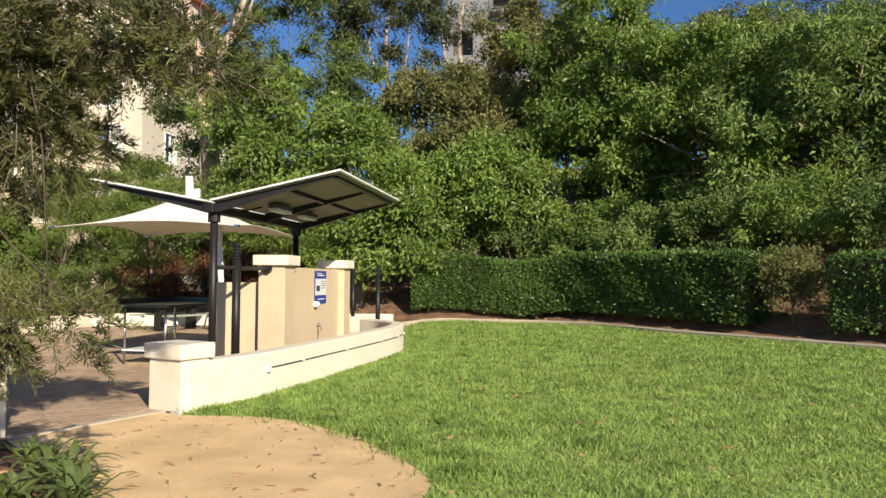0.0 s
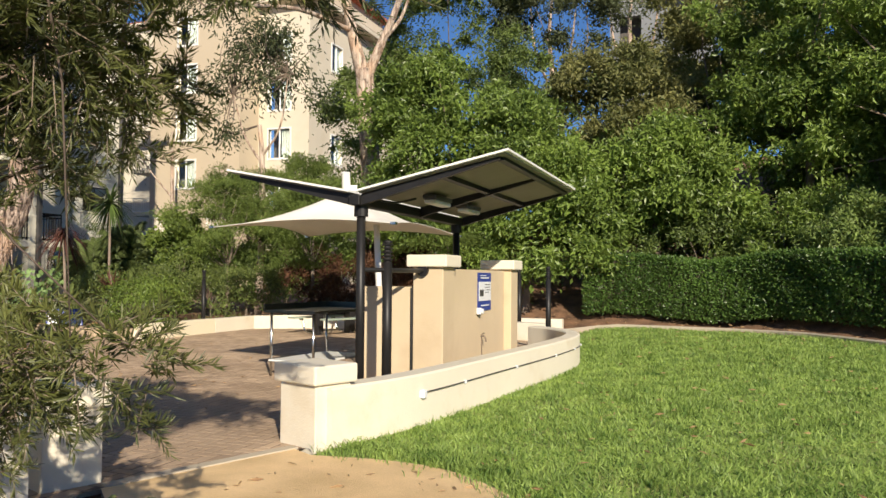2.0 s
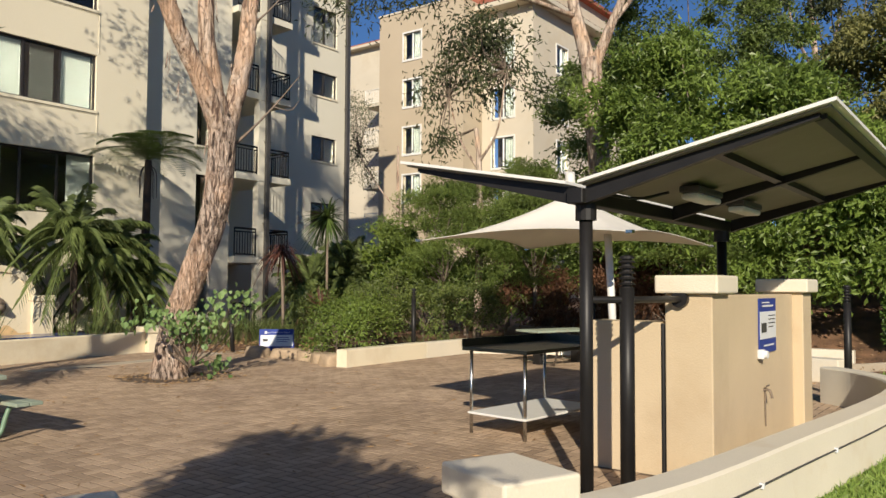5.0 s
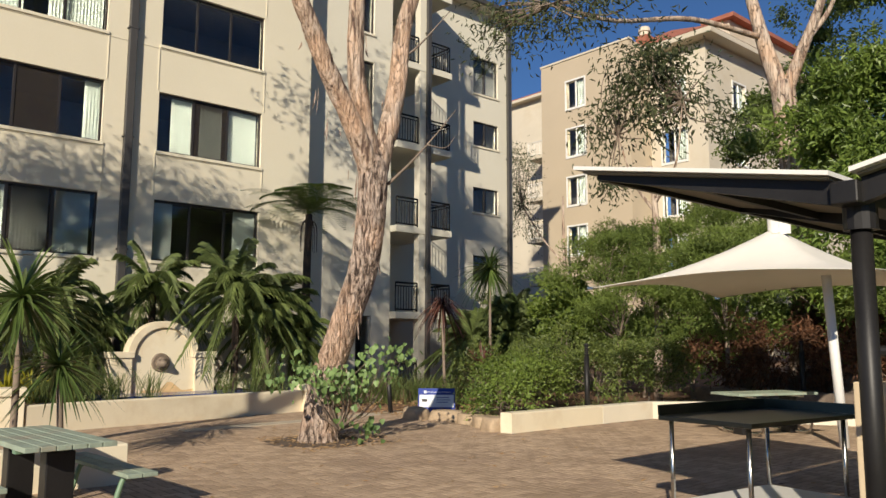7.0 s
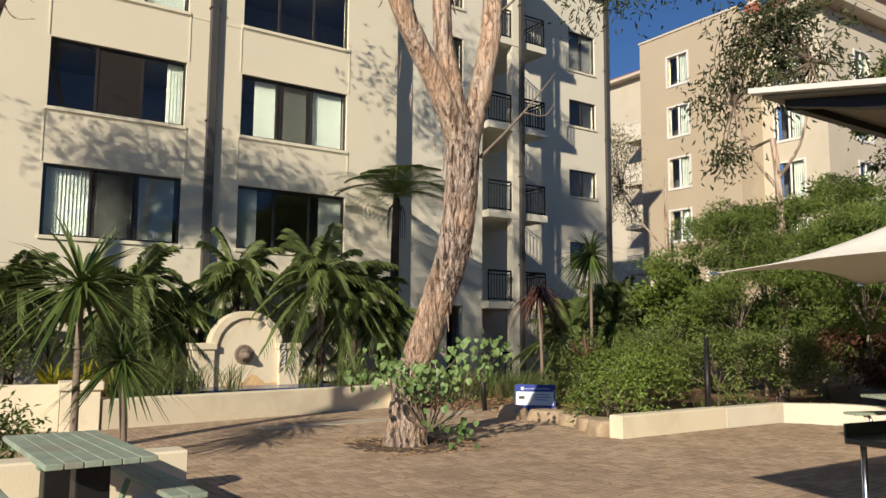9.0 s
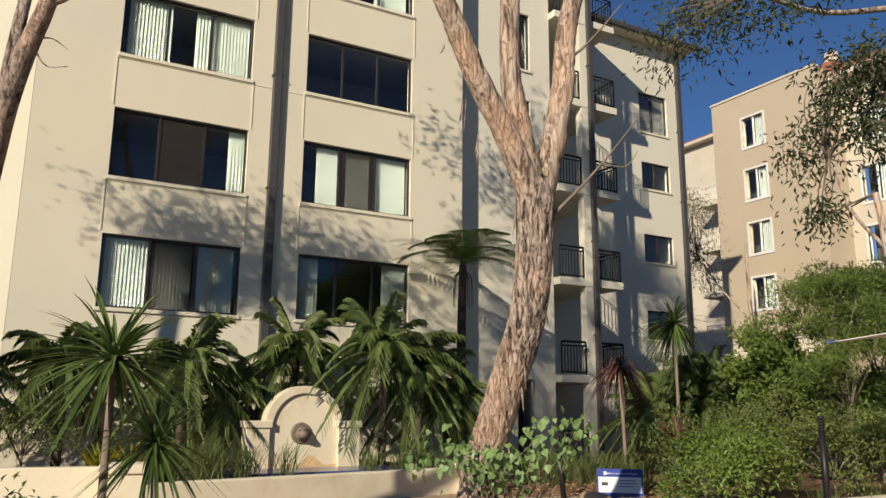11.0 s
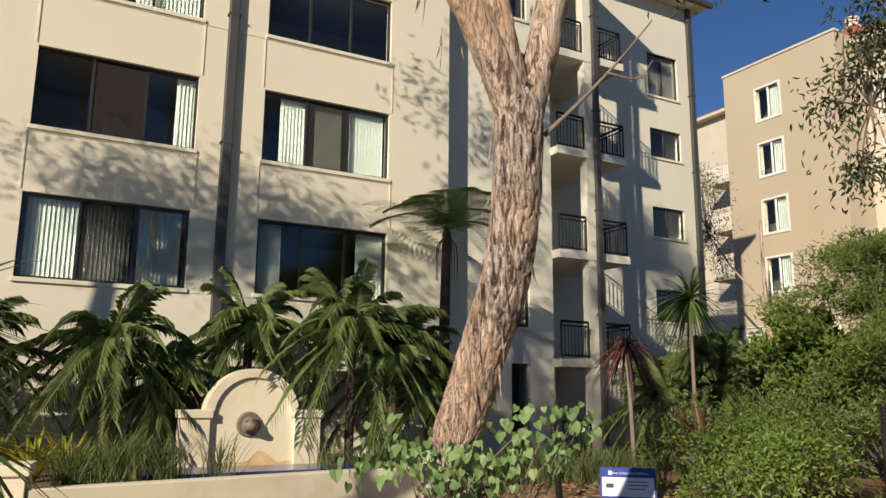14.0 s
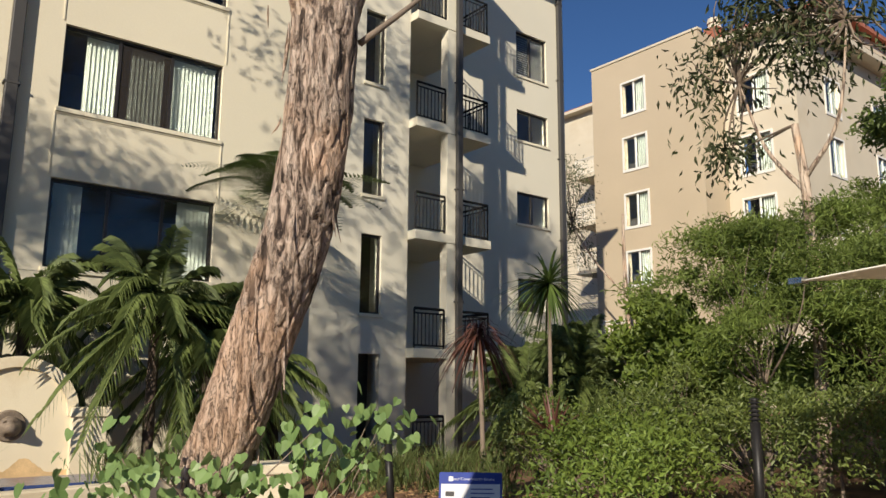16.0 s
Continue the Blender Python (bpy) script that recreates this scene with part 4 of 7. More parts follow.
for y in (11.1, 12.4):
    light = thing("batten_light", pose(VX + 0.55, y, 2.50), "grey batten light fixed under the shelter roof", "light", "shelter lights")
    part("housing", a_box(-0.09, 0.09, -0.32, 0.32, -0.03, 0.03, 0.015), PIPE_GREY, light)
    part("diffuser", a_box(-0.08, 0.08, -0.30, 0.30, -0.085, -0.031, 0.02), ROOF_WHITE, light)
tagged(part("cable", a_tube(smooth_line([(VX + 0.1, 10.0, 2.42), (VX + 0.25, 10.4, 2.40), (VX + 0.4, 10.7, 2.47)], 5), 0.014, 6), BLACK_STEEL), "loose black cable under the shelter roof", "cable")


def light_pole(x, y, z, h, lean=(0, 0), label="black bollard light with louvred head in the garden", r=0.055, louvres=5):
    top = thing("bollard_light", pose(x, y, z, lean[0], lean[1], 0), label, "bollard light", "bollard lights")
    part("pole", a_tube([(0, 0, 0), (0, 0, h - 0.26)], r, 14), BLACK_STEEL, top, smooth=True)
    part("lamp_core", a_tube([(0, 0, h - 0.26), (0, 0, h - 0.03)], r * 0.7, 12), DARK_FRAME, top)
    for k in range(louvres):
        zz = h - 0.24 + k * 0.045
        part("louvre", a_tube([(0, 0, zz), (0, 0, zz + 0.018)], [r * 1.25, r * 0.95], 14), BLACK_STEEL, top)
    part("cap", a_tube([(0, 0, h - 0.03), (0, 0, h - 0.01), (0, 0, h)], [r * 1.05, r * 0.9, r * 0.4], 14), BLACK_STEEL, top)
    return top


light_pole(-3.86, 10.25, 0, 1.93, label="tall black bollard light beside the barbecue wall", r=0.06)
light_pole(-3.45, 17.5, 0, 1.72)
light_pole(-4.85, 20.6, 0, 1.72)
light_pole(-12.75, 18.55, 0.0, 1.62)
light_pole(-10.4, 23.2, 0.1, 1.6)
light_pole(-17.05, 16.75, 0.0, 1.25, (0, -7), "leaning black bollard light in the mulch")
bar = thing("cross_rail", pose(0, 0, 1.57), "black pipe rail between shelter post and barbecue wall", "rail")
part("pipe", a_tube([(VX, 10.0, 0), (-3.86, 10.25, 0), (-3.72, 11.06, 0)], 0.03, 10), BLACK_STEEL, bar)
part("flange", a_tube([(-3.722, 11.04, 0), (-3.72, 11.095, 0)], 0.075, 14), BLACK_STEEL, bar)

# barbecue wall
bbq = thing("barbecue_wall", pose(0, 0, 0), "tan rendered barbecue wall with two capped piers", "barbecue wall")
part("pier", a_box(-3.87, -3.45, 11.10, 11.56, -0.1, 1.62, 0.012), BBQ_TAN, bbq)
part("pier_cap", a_box(-3.94, -3.38, 11.03, 11.63, 1.62, 1.78, 0.018), WALL_WHITE, bbq, "cream pier cap")
part("pier", a_box(-3.88, -3.42, 14.40, 14.84, -0.1, 1.62, 0.012), BBQ_TAN, bbq)
part("pier_cap", a_box(-3.95, -3.35, 14.33, 14.91, 1.62, 1.78, 0.018), WALL_WHITE, bbq, "cream pier cap")
part("panel", a_box(-3.84, -3.54, 11.562, 14.398, -0.1, 1.60, 0.008), BBQ_TAN, bbq)
part("low_wall", a_box(-4.62, -3.915, 11.12, 11.42, -0.1, 1.36, 0.01), BBQ_TAN, bbq)
part("low_wall", a_box(-4.62, -4.35, 11.422, 14.6, -0.1, 1.0, 0.01), BBQ_TAN, bbq)
part("drain_pipe", a_tube([(-3.895, 11.12, 0), (-3.895, 11.12, 1.35)], 0.018, 8), BLACK_STEEL, bbq)
poster = thing("notice_board", pose(-3.535, 13.2, 1.0), "blue and white notice board fixed to the barbecue wall", "sign")
part("backing", a_box(0.0, 0.012, -0.34, 0.34, -0.02, 0.56), BLUE, poster)
part("sheet", a_box(0.013, 0.017, -0.32, 0.32, 0.13, 0.42), PAPER, poster, "white printed sheet")
for k, (y0, y1, z, h, mat) in enumerate(((-0.24, 0.2, 0.47, 0.02, PAPER), (-0.26, 0.05, 0.51, 0.012, PAPER), (-0.2, 0.22, 0.05, 0.018, PAPER), (0.0, 0.28, 0.37, 0.01, PIPE_GREY), (0.0, 0.26, 0.33, 0.01, PIPE_GREY), (0.0, 0.28, 0.29, 0.01, PIPE_GREY), (0.0, 0.2, 0.25, 0.01, PIPE_GREY), (-0.28, -0.08, 0.2, 0.1, PIPE_GREY))):
    part("print_line", a_box(0.018, 0.02, y0, y1, z, z + h), mat, poster)
fitting = thing("wall_switch", pose(-3.54, 12.86, 0.98), "white weatherproof push button on the barbecue wall", "switch")
part("box", a_box(0.0, 0.07, -0.05, 0.05, -0.05, 0.05, 0.015), PAPER, fitting)
part("button", a_tube([(0.07, 0, 0), (0.10, 0, 0)], 0.04, 12), PAPER, fitting)
tap = thing("garden_tap", pose(-3.54, 13.05, 0.56), "brass garden tap on the barbecue wall", "tap")
part("body", a_tube(smooth_line([(0, 0, 0.03), (0.06, 0, 0.03), (0.09, 0, -0.05)], 4), 0.014, 8), BRONZE, tap)
part("handle", a_box(0.04, 0.052, -0.05, 0.05, 0.07, 0.085), BRONZE, tap)
part("pipe", a_tube([(0.012, 0.02, 0.02), (0.012, 0.03, -0.35)], 0.009, 6), BRONZE, tap)
conduit = thing("wall_conduit", pose(0, 0, 0), "thin grey conduit clipped along the curved wall", "conduit")
off = []
for i in range(8, len(WALL_LINE) - 8):
    p, d = WALL_LINE[i], (WALL_LINE[i + 1] - WALL_LINE[i - 1]).normalized()
    off.append(Vector((p.x + d.y * 0.012, p.y - d.x * 0.012, 0.33)))
part("pipe", a_tube(off, 0.008, 6), PIPE_GREY, conduit)
part("junction", a_box(off[0].x - 0.03, off[0].x + 0.03, off[0].y - 0.06, off[0].y + 0.02, 0.28, 0.36, 0.01), PAPER, conduit)
for k in range(4, len(off) - 2, 6):
    part("clip", a_box(off[k].x - 0.02, off[k].x + 0.016, off[k].y - 0.015, off[k].y + 0.015, 0.312, 0.348), PAPER, conduit)

# stainless table
st = thing("steel_table", pose(-5.95, 12.42, 0, 0, 0, -6), "stainless steel work table with an upstand and lower shelf", "table")
W2, D2 = 0.46, 0.80
part("tabletop", a_box(-W2, W2, -D2, D2, 0.94, 0.98, 0.006), REFLECTION_STEEL, st, "steel top darkened like a reflection of foliage")
part("upstand", a_box(-W2, -W2 + 0.015, -D2, D2, 0.981, 1.07), REFLECTION_STEEL, st)
part("upstand", a_box(-W2 + 0.016, W2, D2 - 0.015, D2, 0.981, 1.07), REFLECTION_STEEL, st)
part("shelf", a_box(-W2 + 0.05, W2 - 0.05, -D2 + 0.05, D2 - 0.05, 0.22, 0.245, 0.004), WHITE_FRAME, st, "plain white lower shelf")
for x in (-W2 + 0.08, W2 - 0.08):
    for y in (-D2 + 0.08, D2 - 0.08):
        part("leg", a_tube([(x, y, 0), (x, y, 0.94)], 0.021, 10), STEEL, st, smooth=True)


def picnic_table(m, wood, steel, label, plank_count=6):
    top = thing("picnic_table", m, label, "picnic table")
    w = 0.76 / plank_count
    for k in range(plank_count):
        y = -0.38 + k * w
        part("plank", a_box(-0.9, 0.9, y + 0.004, y + w - 0.004, 0.70, 0.745, 0.006), wood, top)
    for s in (-1, 1):
        for k in range(2):
            y = s * 0.62 + (k - 0.5) * 0.145
            part("seat_plank", a_box(-0.9, 0.9, y - 0.068, y + 0.068, 0.40, 0.44, 0.006), wood, top)
    for x in (-0.55, 0.55):
        # black puts the shade of the legs' shadow side into their colour
        part("leg", a_box(x - 0.09, x + 0.09, -0.12, 0.12, 0.0, 0.66, 0.01), BLACK_STEEL, top)
        for s in (-1, 1):
            part("arm", a_tube(smooth_line([(x, s * 0.70, 0.372), (x, s * 0.60, 0.365), (x, s * 0.55, 0.25), (x, s * 0.50, 0.10), (x, s * 0.38, 0.05), (x, s * 0.121, 0.05)], 5), 0.026, 10), steel, top, smooth=True)
        part("bearer", a_box(x - 0.04, x + 0.04, -0.36, 0.36, 0.66, 0.698, 0.008), steel, top)
    return top


picnic_table(pose(-10.5, 7.66, 0, 0, 0, 3), GREEN_WOOD, GREEN_PIPE, "weathered green timber picnic table on bent green pipes")
picnic_table(pose(-9.5, 19.6, 0, 0, 0, 70), GREEN_WOOD, STEEL, "weathered green timber picnic table under the shade sail")

# shade sail
sail = thing("shade_sail", pose(0, 0, 0), "white fabric shade sail drawn up to a central mast", "shade sail")
cor = [Vector((-11.4, 17.05, 2.63)), Vector((-6.65, 16.85, 2.63)), Vector((-7.0, 22.3, 2.63)), Vector((-11.4, 21.5, 2.63))]
peak = Vector((-8.75, 18.75, 3.62))
N = 28
sv, sf = [], []
for j in range(N + 1):
    for i in range(N + 1):
        u, w = i / N, j / N
        p = cor[0] * (1 - u) * (1 - w) + cor[1] * u * (1 - w) + cor[2] * u * w + cor[3] * (1 - u) * w
        mid = (cor[0] + cor[1] + cor[2] + cor[3]) / 4
        cu, cw = 2 * u - 1, 2 * w - 1
        edge = max(abs(cu), abs(cw))
        other = min(abs(cu), abs(cw))
        pull = 0.11 * edge ** 2 * (1 - other ** 2)
        p = p.lerp(mid, pull)
        k = (1 - edge)
        lift = 0.16 * edge ** 2 * (1 - other ** 2) + k ** 1.7 * (peak.z - 2.63)
        shift = (peak - mid) * (k ** 1.2)
        sv.append((p.x + shift.x, p.y + shift.y, 2.63 + lift))
for j in range(N):
    for i in range(N):
        a = j * (N + 1) + i
        sf.append((a, a + 1, a + N + 2, a + N + 1))
cloth = raw("canopy", sv, sf, FABRIC, sail, True)
thick = cloth.modifiers.new("thickness", "SOLIDIFY")
thick.thickness = 0.012
part("finial", a_tube([(peak.x, peak.y, 3.55), (peak.x + 0.05, peak.y - 0.15, 4.02)], [0.11, 0.10], 12), WHITE_FRAME, sail)
part("gusset", a_box(peak.x + 0.08, peak.x + 0.28, peak.y + 0.0, peak.y + 0.02, 3.5, 3.72), WHITE_FRAME, sail)
part("mast", a_tube([(-7.72, 18.6, 0), (-7.82, 18.5, 2.72)], 0.075, 14), WHITE_FRAME, sail, "white painted steel mast", True)
for c in cor:
    part("corner_plate", a_box(c.x - 0.06, c.x + 0.06, c.y - 0.06, c.y + 0.06, 2.60, 2.65), STEEL, sail)

# fountain and planter
FXO = -20.45
fountain = thing("wall_fountain", pose(FXO, 12.70, 0), "cream arched wall fountain with a lion mask spout", "fountain")
bm = bmesh.new()
R, spring = 0.83, 1.28
prof = [(-R, 0.2)] + [(-R * math.cos(a), spring + R * math.sin(a)) for a in np.linspace(0, math.pi, 25)] + [(R, 0.2)]
front = [bm.verts.new((0.0, y, z)) for y, z in prof]
back = [bm.verts.new((-0.3, y, z)) for y, z in prof]
bm.faces.new(front)
bm.faces.new(back[::-1])
for k in range(len(prof)):
    n = (k + 1) % len(prof)
    bm.faces.new((front[k], back[k], back[n], front[n]))
bmesh.ops.recalc_face_normals(bm, faces=bm.faces[:])
part("arch", bm, PLANTER_CREAM, fountain)
bm = bmesh.new()
ring_o, ring_i = R, R - 0.15
outer, inner, outb, innb = [], [], [], []
for a in np.linspace(0, math.pi, 25):
    outer.append(bm.verts.new((0.06, -ring_o * math.cos(a), spring + ring_o * math.sin(a))))
    inner.append(bm.verts.new((0.06, -ring_i * math.cos(a), spring + ring_i * math.sin(a))))
    outb.append(bm.verts.new((-0.001, -ring_o * math.cos(a), spring + ring_o * math.sin(a))))
    innb.append(bm.verts.new((-0.001, -ring_i * math.cos(a), spring + ring_i * math.sin(a))))
for k in range(24):
    bm.faces.new((outer[k], outer[k + 1], inner[k + 1], inner[k]))
    bm.faces.new((outer[k], outb[k], outb[k + 1], outer[k + 1]))
    bm.faces.new((inner[k], inner[k + 1], innb[k + 1], innb[k]))
bmesh.ops.recalc_face_normals(bm, faces=bm.faces[:])
part("arch_moulding", bm, PLANTER_CREAM, fountain)
for s in (-1, 1):
    part("pilaster", a_box(-0.25, 0.10, s * 0.98 - 0.24, s * 0.98 + 0.24, 0.2, 1.26, 0.01), PLANTER_CREAM, fountain)
    part("pilaster_cap", a_box(-0.29, 0.14, s * 0.98 - 0.28, s * 0.98 + 0.28, 1.26, 1.40, 0.015), PLANTER_CREAM, fountain)
part("roundel", a_tube([(0.002, -0.06, 1.15), (0.05, -0.06, 1.15)], [0.22, 0.20], 24), BRONZE, fountain, "dark weathered roundel")
bm = bmesh.new()
bmesh.ops.create_uvsphere(bm, u_segments=20, v_segments=14, radius=0.145)
for vtx in bm.verts:
    c = vtx.co
    c.x = c.x * 0.75 + (0.08 if (abs(c.y) < 0.06 and -0.09 < c.z < 0.05) else 0) - (0.05 if (0.03 < abs(c.y) < 0.08 and 0.03 < c.z < 0.08) else 0) - (0.07 if abs(c.y) < 0.05 and c.z < -0.085 else 0)
    c.y *= 1.05 + 0.12 * math.sin(14 * math.atan2(c.z, c.y))
bmesh.ops.translate(bm, verts=bm.verts, vec=(0.10, -0.06, 1.14))
part("lion_mask", bm, BRONZE, fountain, "brown weathered lion mask", True)
RUST = material("rust_stain", (0.66, 0.47, 0.25), 0.85, spread=0.25, scale=5, bump=0.1)
part("basin_edge", a_box(0.5, 1.55, -2.0, 1.6, 0.42, 0.5, 0.01), WATER_TILE, fountain, "blue tiled basin edge")
bm = bmesh.new()
ys = np.linspace(-0.5, 0.75, 60)
tops = [0.5 + 0.10 * (1 + math.sin(y * 9)) * math.exp(-((y - 0.15) / 0.4) ** 2) + 0.05 * abs(noise.noise(Vector((y * 14, 3, 0)))) for y in ys]
lo = [bm.verts.new((0.004, y, 0.42)) for y in ys]
hi = [bm.verts.new((0.004, y, z)) for y, z in zip(ys, tops)]
for k in range(59):
    bm.faces.new((lo[k], lo[k + 1], hi[k + 1], hi[k]))
part("stain", bm, RUST, fountain, "rust stain below the spout")

planter_line = [Vector((-18.78, 15.5, 0)), Vector((-18.2, 12.0, 0)), Vector((-17.75, 9.25, 0))]
structure(strip("planter_wall", planter_line, -0.25, -0.1, 0.50, PLANTER_CREAM), "low cream rendered planter wall", "low wall")
structure(strip("planter_wall", [Vector((-18.5, 8.7, 0)), Vector((-19.2, 5.0, 0)), Vector((-19.6, 1.0, 0))], -0.25, -0.1, 0.72, PLANTER_CREAM), "low cream rendered planter wall", "low wall")
structure(sheet("planter_soil", [(-18.4, 9.2), (-19.0, 15.5), (-23.4, 15.5), (-23.4, 2.0), (-19.9, 2.0), (-18.9, 8.6)], 0.40, SOIL), "dark planter soil", "soil")
pp = thing("wall_pier", pose(-18.05, 8.95, 0, 0, 0, -8), "cream rendered planter pier with a moulded cap", "pier")
part("shaft", a_box(-0.3, 0.3, -0.3, 0.3, -0.1, 0.66, 0.01), PLANTER_CREAM, pp)
part("cap", a_box(-0.35, 0.35, -0.35, 0.35, 0.66, 0.80, 0.02), PLANTER_CREAM, pp)
pp2 = copy_thing(pp, pose(-18.85, 15.75, -0.18, 0, 0, -8))

# folding sign
sign = thing("a_frame_sign", pose(-16.55, 17.72, 0.02, 0, 0, 49), "blue and white folding sign lying back on the paving edge", "sign")
for s in (-1, 1):
    m = Matrix.Translation((0, s * 0.17, 0.27)) @ Matrix.Rotation(radians(-s * -32), 4, "X")
    bm = bmesh.new()
    bmesh.ops.create_cube(bm, size=1, matrix=m @ Matrix.Diagonal((0.86, 0.025, 0.62, 1)))
    panel = part("panel", bm, BLUE, sign)
    for x0, x1, z0, z1, mat in ((-0.40, 0.40, -0.18, 0.14, PAPER), (-0.30, -0.24, 0.18, 0.25, PAPER), (-0.34, -0.22, -0.04, 0.03, PIPE_GREY), (0.0, 0.3, 0.06, 0.075, BLUE), (0.0, 0.32, 0.0, 0.015, BLUE), (0.0, 0.26, -0.06, -0.045, BLUE)):
        bm = bmesh.new()
        depth = 0.0145 if mat == PAPER else 0.017
        bmesh.ops.create_cube(bm, size=1, matrix=m @ Matrix.Translation(((x0 + x1) / 2, s * depth, (z0 + z1) / 2)) @ Matrix.Diagonal((x1 - x0, 0.003, z1 - z0, 1)))
        part("print_block", bm, mat, panel)
    if s < 0:
        words = bpy.data.curves.new("lettering", "FONT")
        words.body, words.size, words.align_x, words.extrude = "Lane Cove North Estate", 0.06, "CENTER", 0.001
        draft = new("lettering", words)
        flat = bpy.data.meshes.new_from_object(draft)
        bpy.data.objects.remove(draft)
        flat.transform(m @ Matrix.Translation((0.03, -0.0145, 0.195)) @ Matrix.Rotation(radians(90), 4, "X"))
        flat.materials.append(PAPER)
        line = new("lettering", flat)
        line.parent = panel


def rock(x, y, z, sx, sy, sz, seed, turn=0, mat=None):
    r = rng(seed)
    bm = bmesh.new()
    bmesh.ops.create_icosphere(bm, subdivisions=3, radius=1)
    o = Vector(r.uniform(-50, 50, 3))
    for vtx in bm.verts:
        k = 1 + 0.35 * noise.noise(vtx.co * 1.2 + o) + 0.1 * noise.noise(vtx.co * 4 + o)
        c = vtx.co * k
        vtx.co = Vector((max(-0.8, min(0.8, c.x)) * sx, max(-0.8, min(0.8, c.y)) * sy, max(-0.5, min(0.62, c.z)) * sz))
    ob = part("rock", bm, mat or ROCK, smooth=True)
    ob.matrix_world = pose(x, y, z, 0, 0, turn)
    return tagged(ob, "rough sandstone garden rock", "rock", "garden rocks")


for k, (x, y, sx, sy, sz) in enumerate(((-15.75, 16.45, 0.42, 0.28, 0.28), (-15.0, 16.7, 0.45, 0.3, 0.24), (-14.2, 16.72, 0.42, 0.3, 0.22), (-13.5, 16.42, 0.36, 0.3, 0.24), (-12.95, 16.1, 0.32, 0.26, 0.3), (-14.6, 17.4, 0.4, 0.3, 0.3))):
    rock(x, y, 0.06, sx, sy, sz, 40 + k, 20 * k)
for k in range(6):
    rock(-12.5 + k * 1.05, 23.5 + 0.35 * math.sin(k * 2.1), 0.25, 0.8, 0.5, 0.5, 60 + k, 8 * k - 20, LEDGE)
for k in range(5):
    rock(-12.0 + k * 1.3, 24.6 + 0.3 * math.sin(k * 1.7), 0.6, 0.9, 0.55, 0.55, 80 + k, 11 * k - 20, LEDGE)


# ---- trees ----
def main_gum():
    """The large leaning gum in the paving, with flaking bark."""
    top = thing("gum_tree", pose(-13.72, 12.72, 0), "large leaning gum tree with flaking orange and grey bark", "tree")
    r = rng(11)

    def limb(name, pts, rad, sides=18, steps=8, rough=0.06):
        line = smooth_line(pts, steps)
        t = np.linspace(0, 1, len(line))
        radii = np.interp(t, np.linspace(0, 1, len(rad)), rad)
        bm = tube(bmesh.new(), line, list(radii), sides)
        for k, v in enumerate(bm.verts):
            q = v.co
            n = 0.5 * noise.noise(Vector((q.x * 3, q.y * 3, q.z * 0.9))) + 0.3 * noise.noise(Vector((q.x * 12, q.y * 12, q.z * 2.2))) + 0.25 * noise.noise(Vector((q.x * 28, q.y * 28, q.z * 5)))
            bend = 0.35 * noise.noise(Vector((q.x * 5, q.y * 5, q.z * 3)))
            split = abs(noise.noise(Vector((q.x * 13 + bend, q.y * 13 + bend, q.z * 2.6))))
            n += 0.35 - 0.95 * max(0.0, 1 - split / 0.13) ** 1.5
            out = (q - line[min(k // sides, len(line) - 1)])
            if out.length > 1e-4:
                v.co = q + out.normalized() * n * rough
        return part(name, bm, BARK_EUC if name == "trunk" else BARK_SMOOTH, top, "" if name == "trunk" else "smooth orange and grey shed bark", True)

    limb("trunk", [(0, 0.0, -0.2), (-0.01, 0.02, 0.25), (0.06, 0.05, 0.9), (0.34, 0.24, 1.9), (0.63, 0.40, 2.84), (0.74, 0.47, 3.7), (0.76, 0.49, 4.5), (0.76, 0.49, 5.0)], [0.38, 0.29, 0.235, 0.225, 0.225, 0.23, 0.24, 0.06], 120, 40, 0.036)
    limb("limb", [(0.75, 0.47, 3.9), (0.76, 0.40, 4.5), (0.78, 0.05, 5.2), (0.78, -0.56, 6.2), (0.78, -1.12, 7.3), (0.7, -2.0, 9.2), (0.9, -2.6, 11.5)], [0.15, 0.18, 0.165, 0.145, 0.13, 0.10, 0.06], 24, 14, 0.028)
    limb("limb", [(0.75, 0.48, 3.9), (0.75, 0.46, 4.6), (0.73, 0.26, 5.5), (0.70, 0.12, 6.4), (0.78, 0.12, 8.2), (0.6, 0.3, 11.5)], [0.14, 0.16, 0.15, 0.135, 0.12, 0.06], 24, 14, 0.025)
    limb("limb", [(0.75, 0.50, 3.9), (0.76, 0.57, 4.5), (0.76, 0.80, 5.3), (0.77, 0.98, 6.2), (0.78, 1.15, 7.4), (1.0, 1.8, 9.5), (1.2, 2.6, 12)], [0.15, 0.18, 0.165, 0.15, 0.14, 0.10, 0.05], 24, 14, 0.028)
    bm = bmesh.new()
    tube(bm, smooth_line([(0.84, 0.75, 4.3), (0.9, 1.2, 4.75), (0.95, 1.7, 5.3), (1.0, 2.15, 5.85)], 4), list(np.linspace(0.03, 0.008, 13)), 6)
    tube(bm, smooth_line([(0.95, 1.5, 5.1), (1.0, 1.9, 5.1), (1.05, 2.1, 5.35)], 4), list(np.linspace(0.015, 0.005, 9)), 5)
    tube(bm, smooth_line([(0.86, 0.9, 6.5), (0.9, 1.35, 6.9), (1.0, 2.0, 7.7)], 4), list(np.linspace(0.03, 0.007, 9)), 5)
    part("dead_branch", bm, TWIG, top, "bare grey dead branch", True)
    # strips of peeling bark
    for k in range(60):
        z = r.uniform(0.8, 7.0)
        a = r.uniform(0, 2 * math.pi)
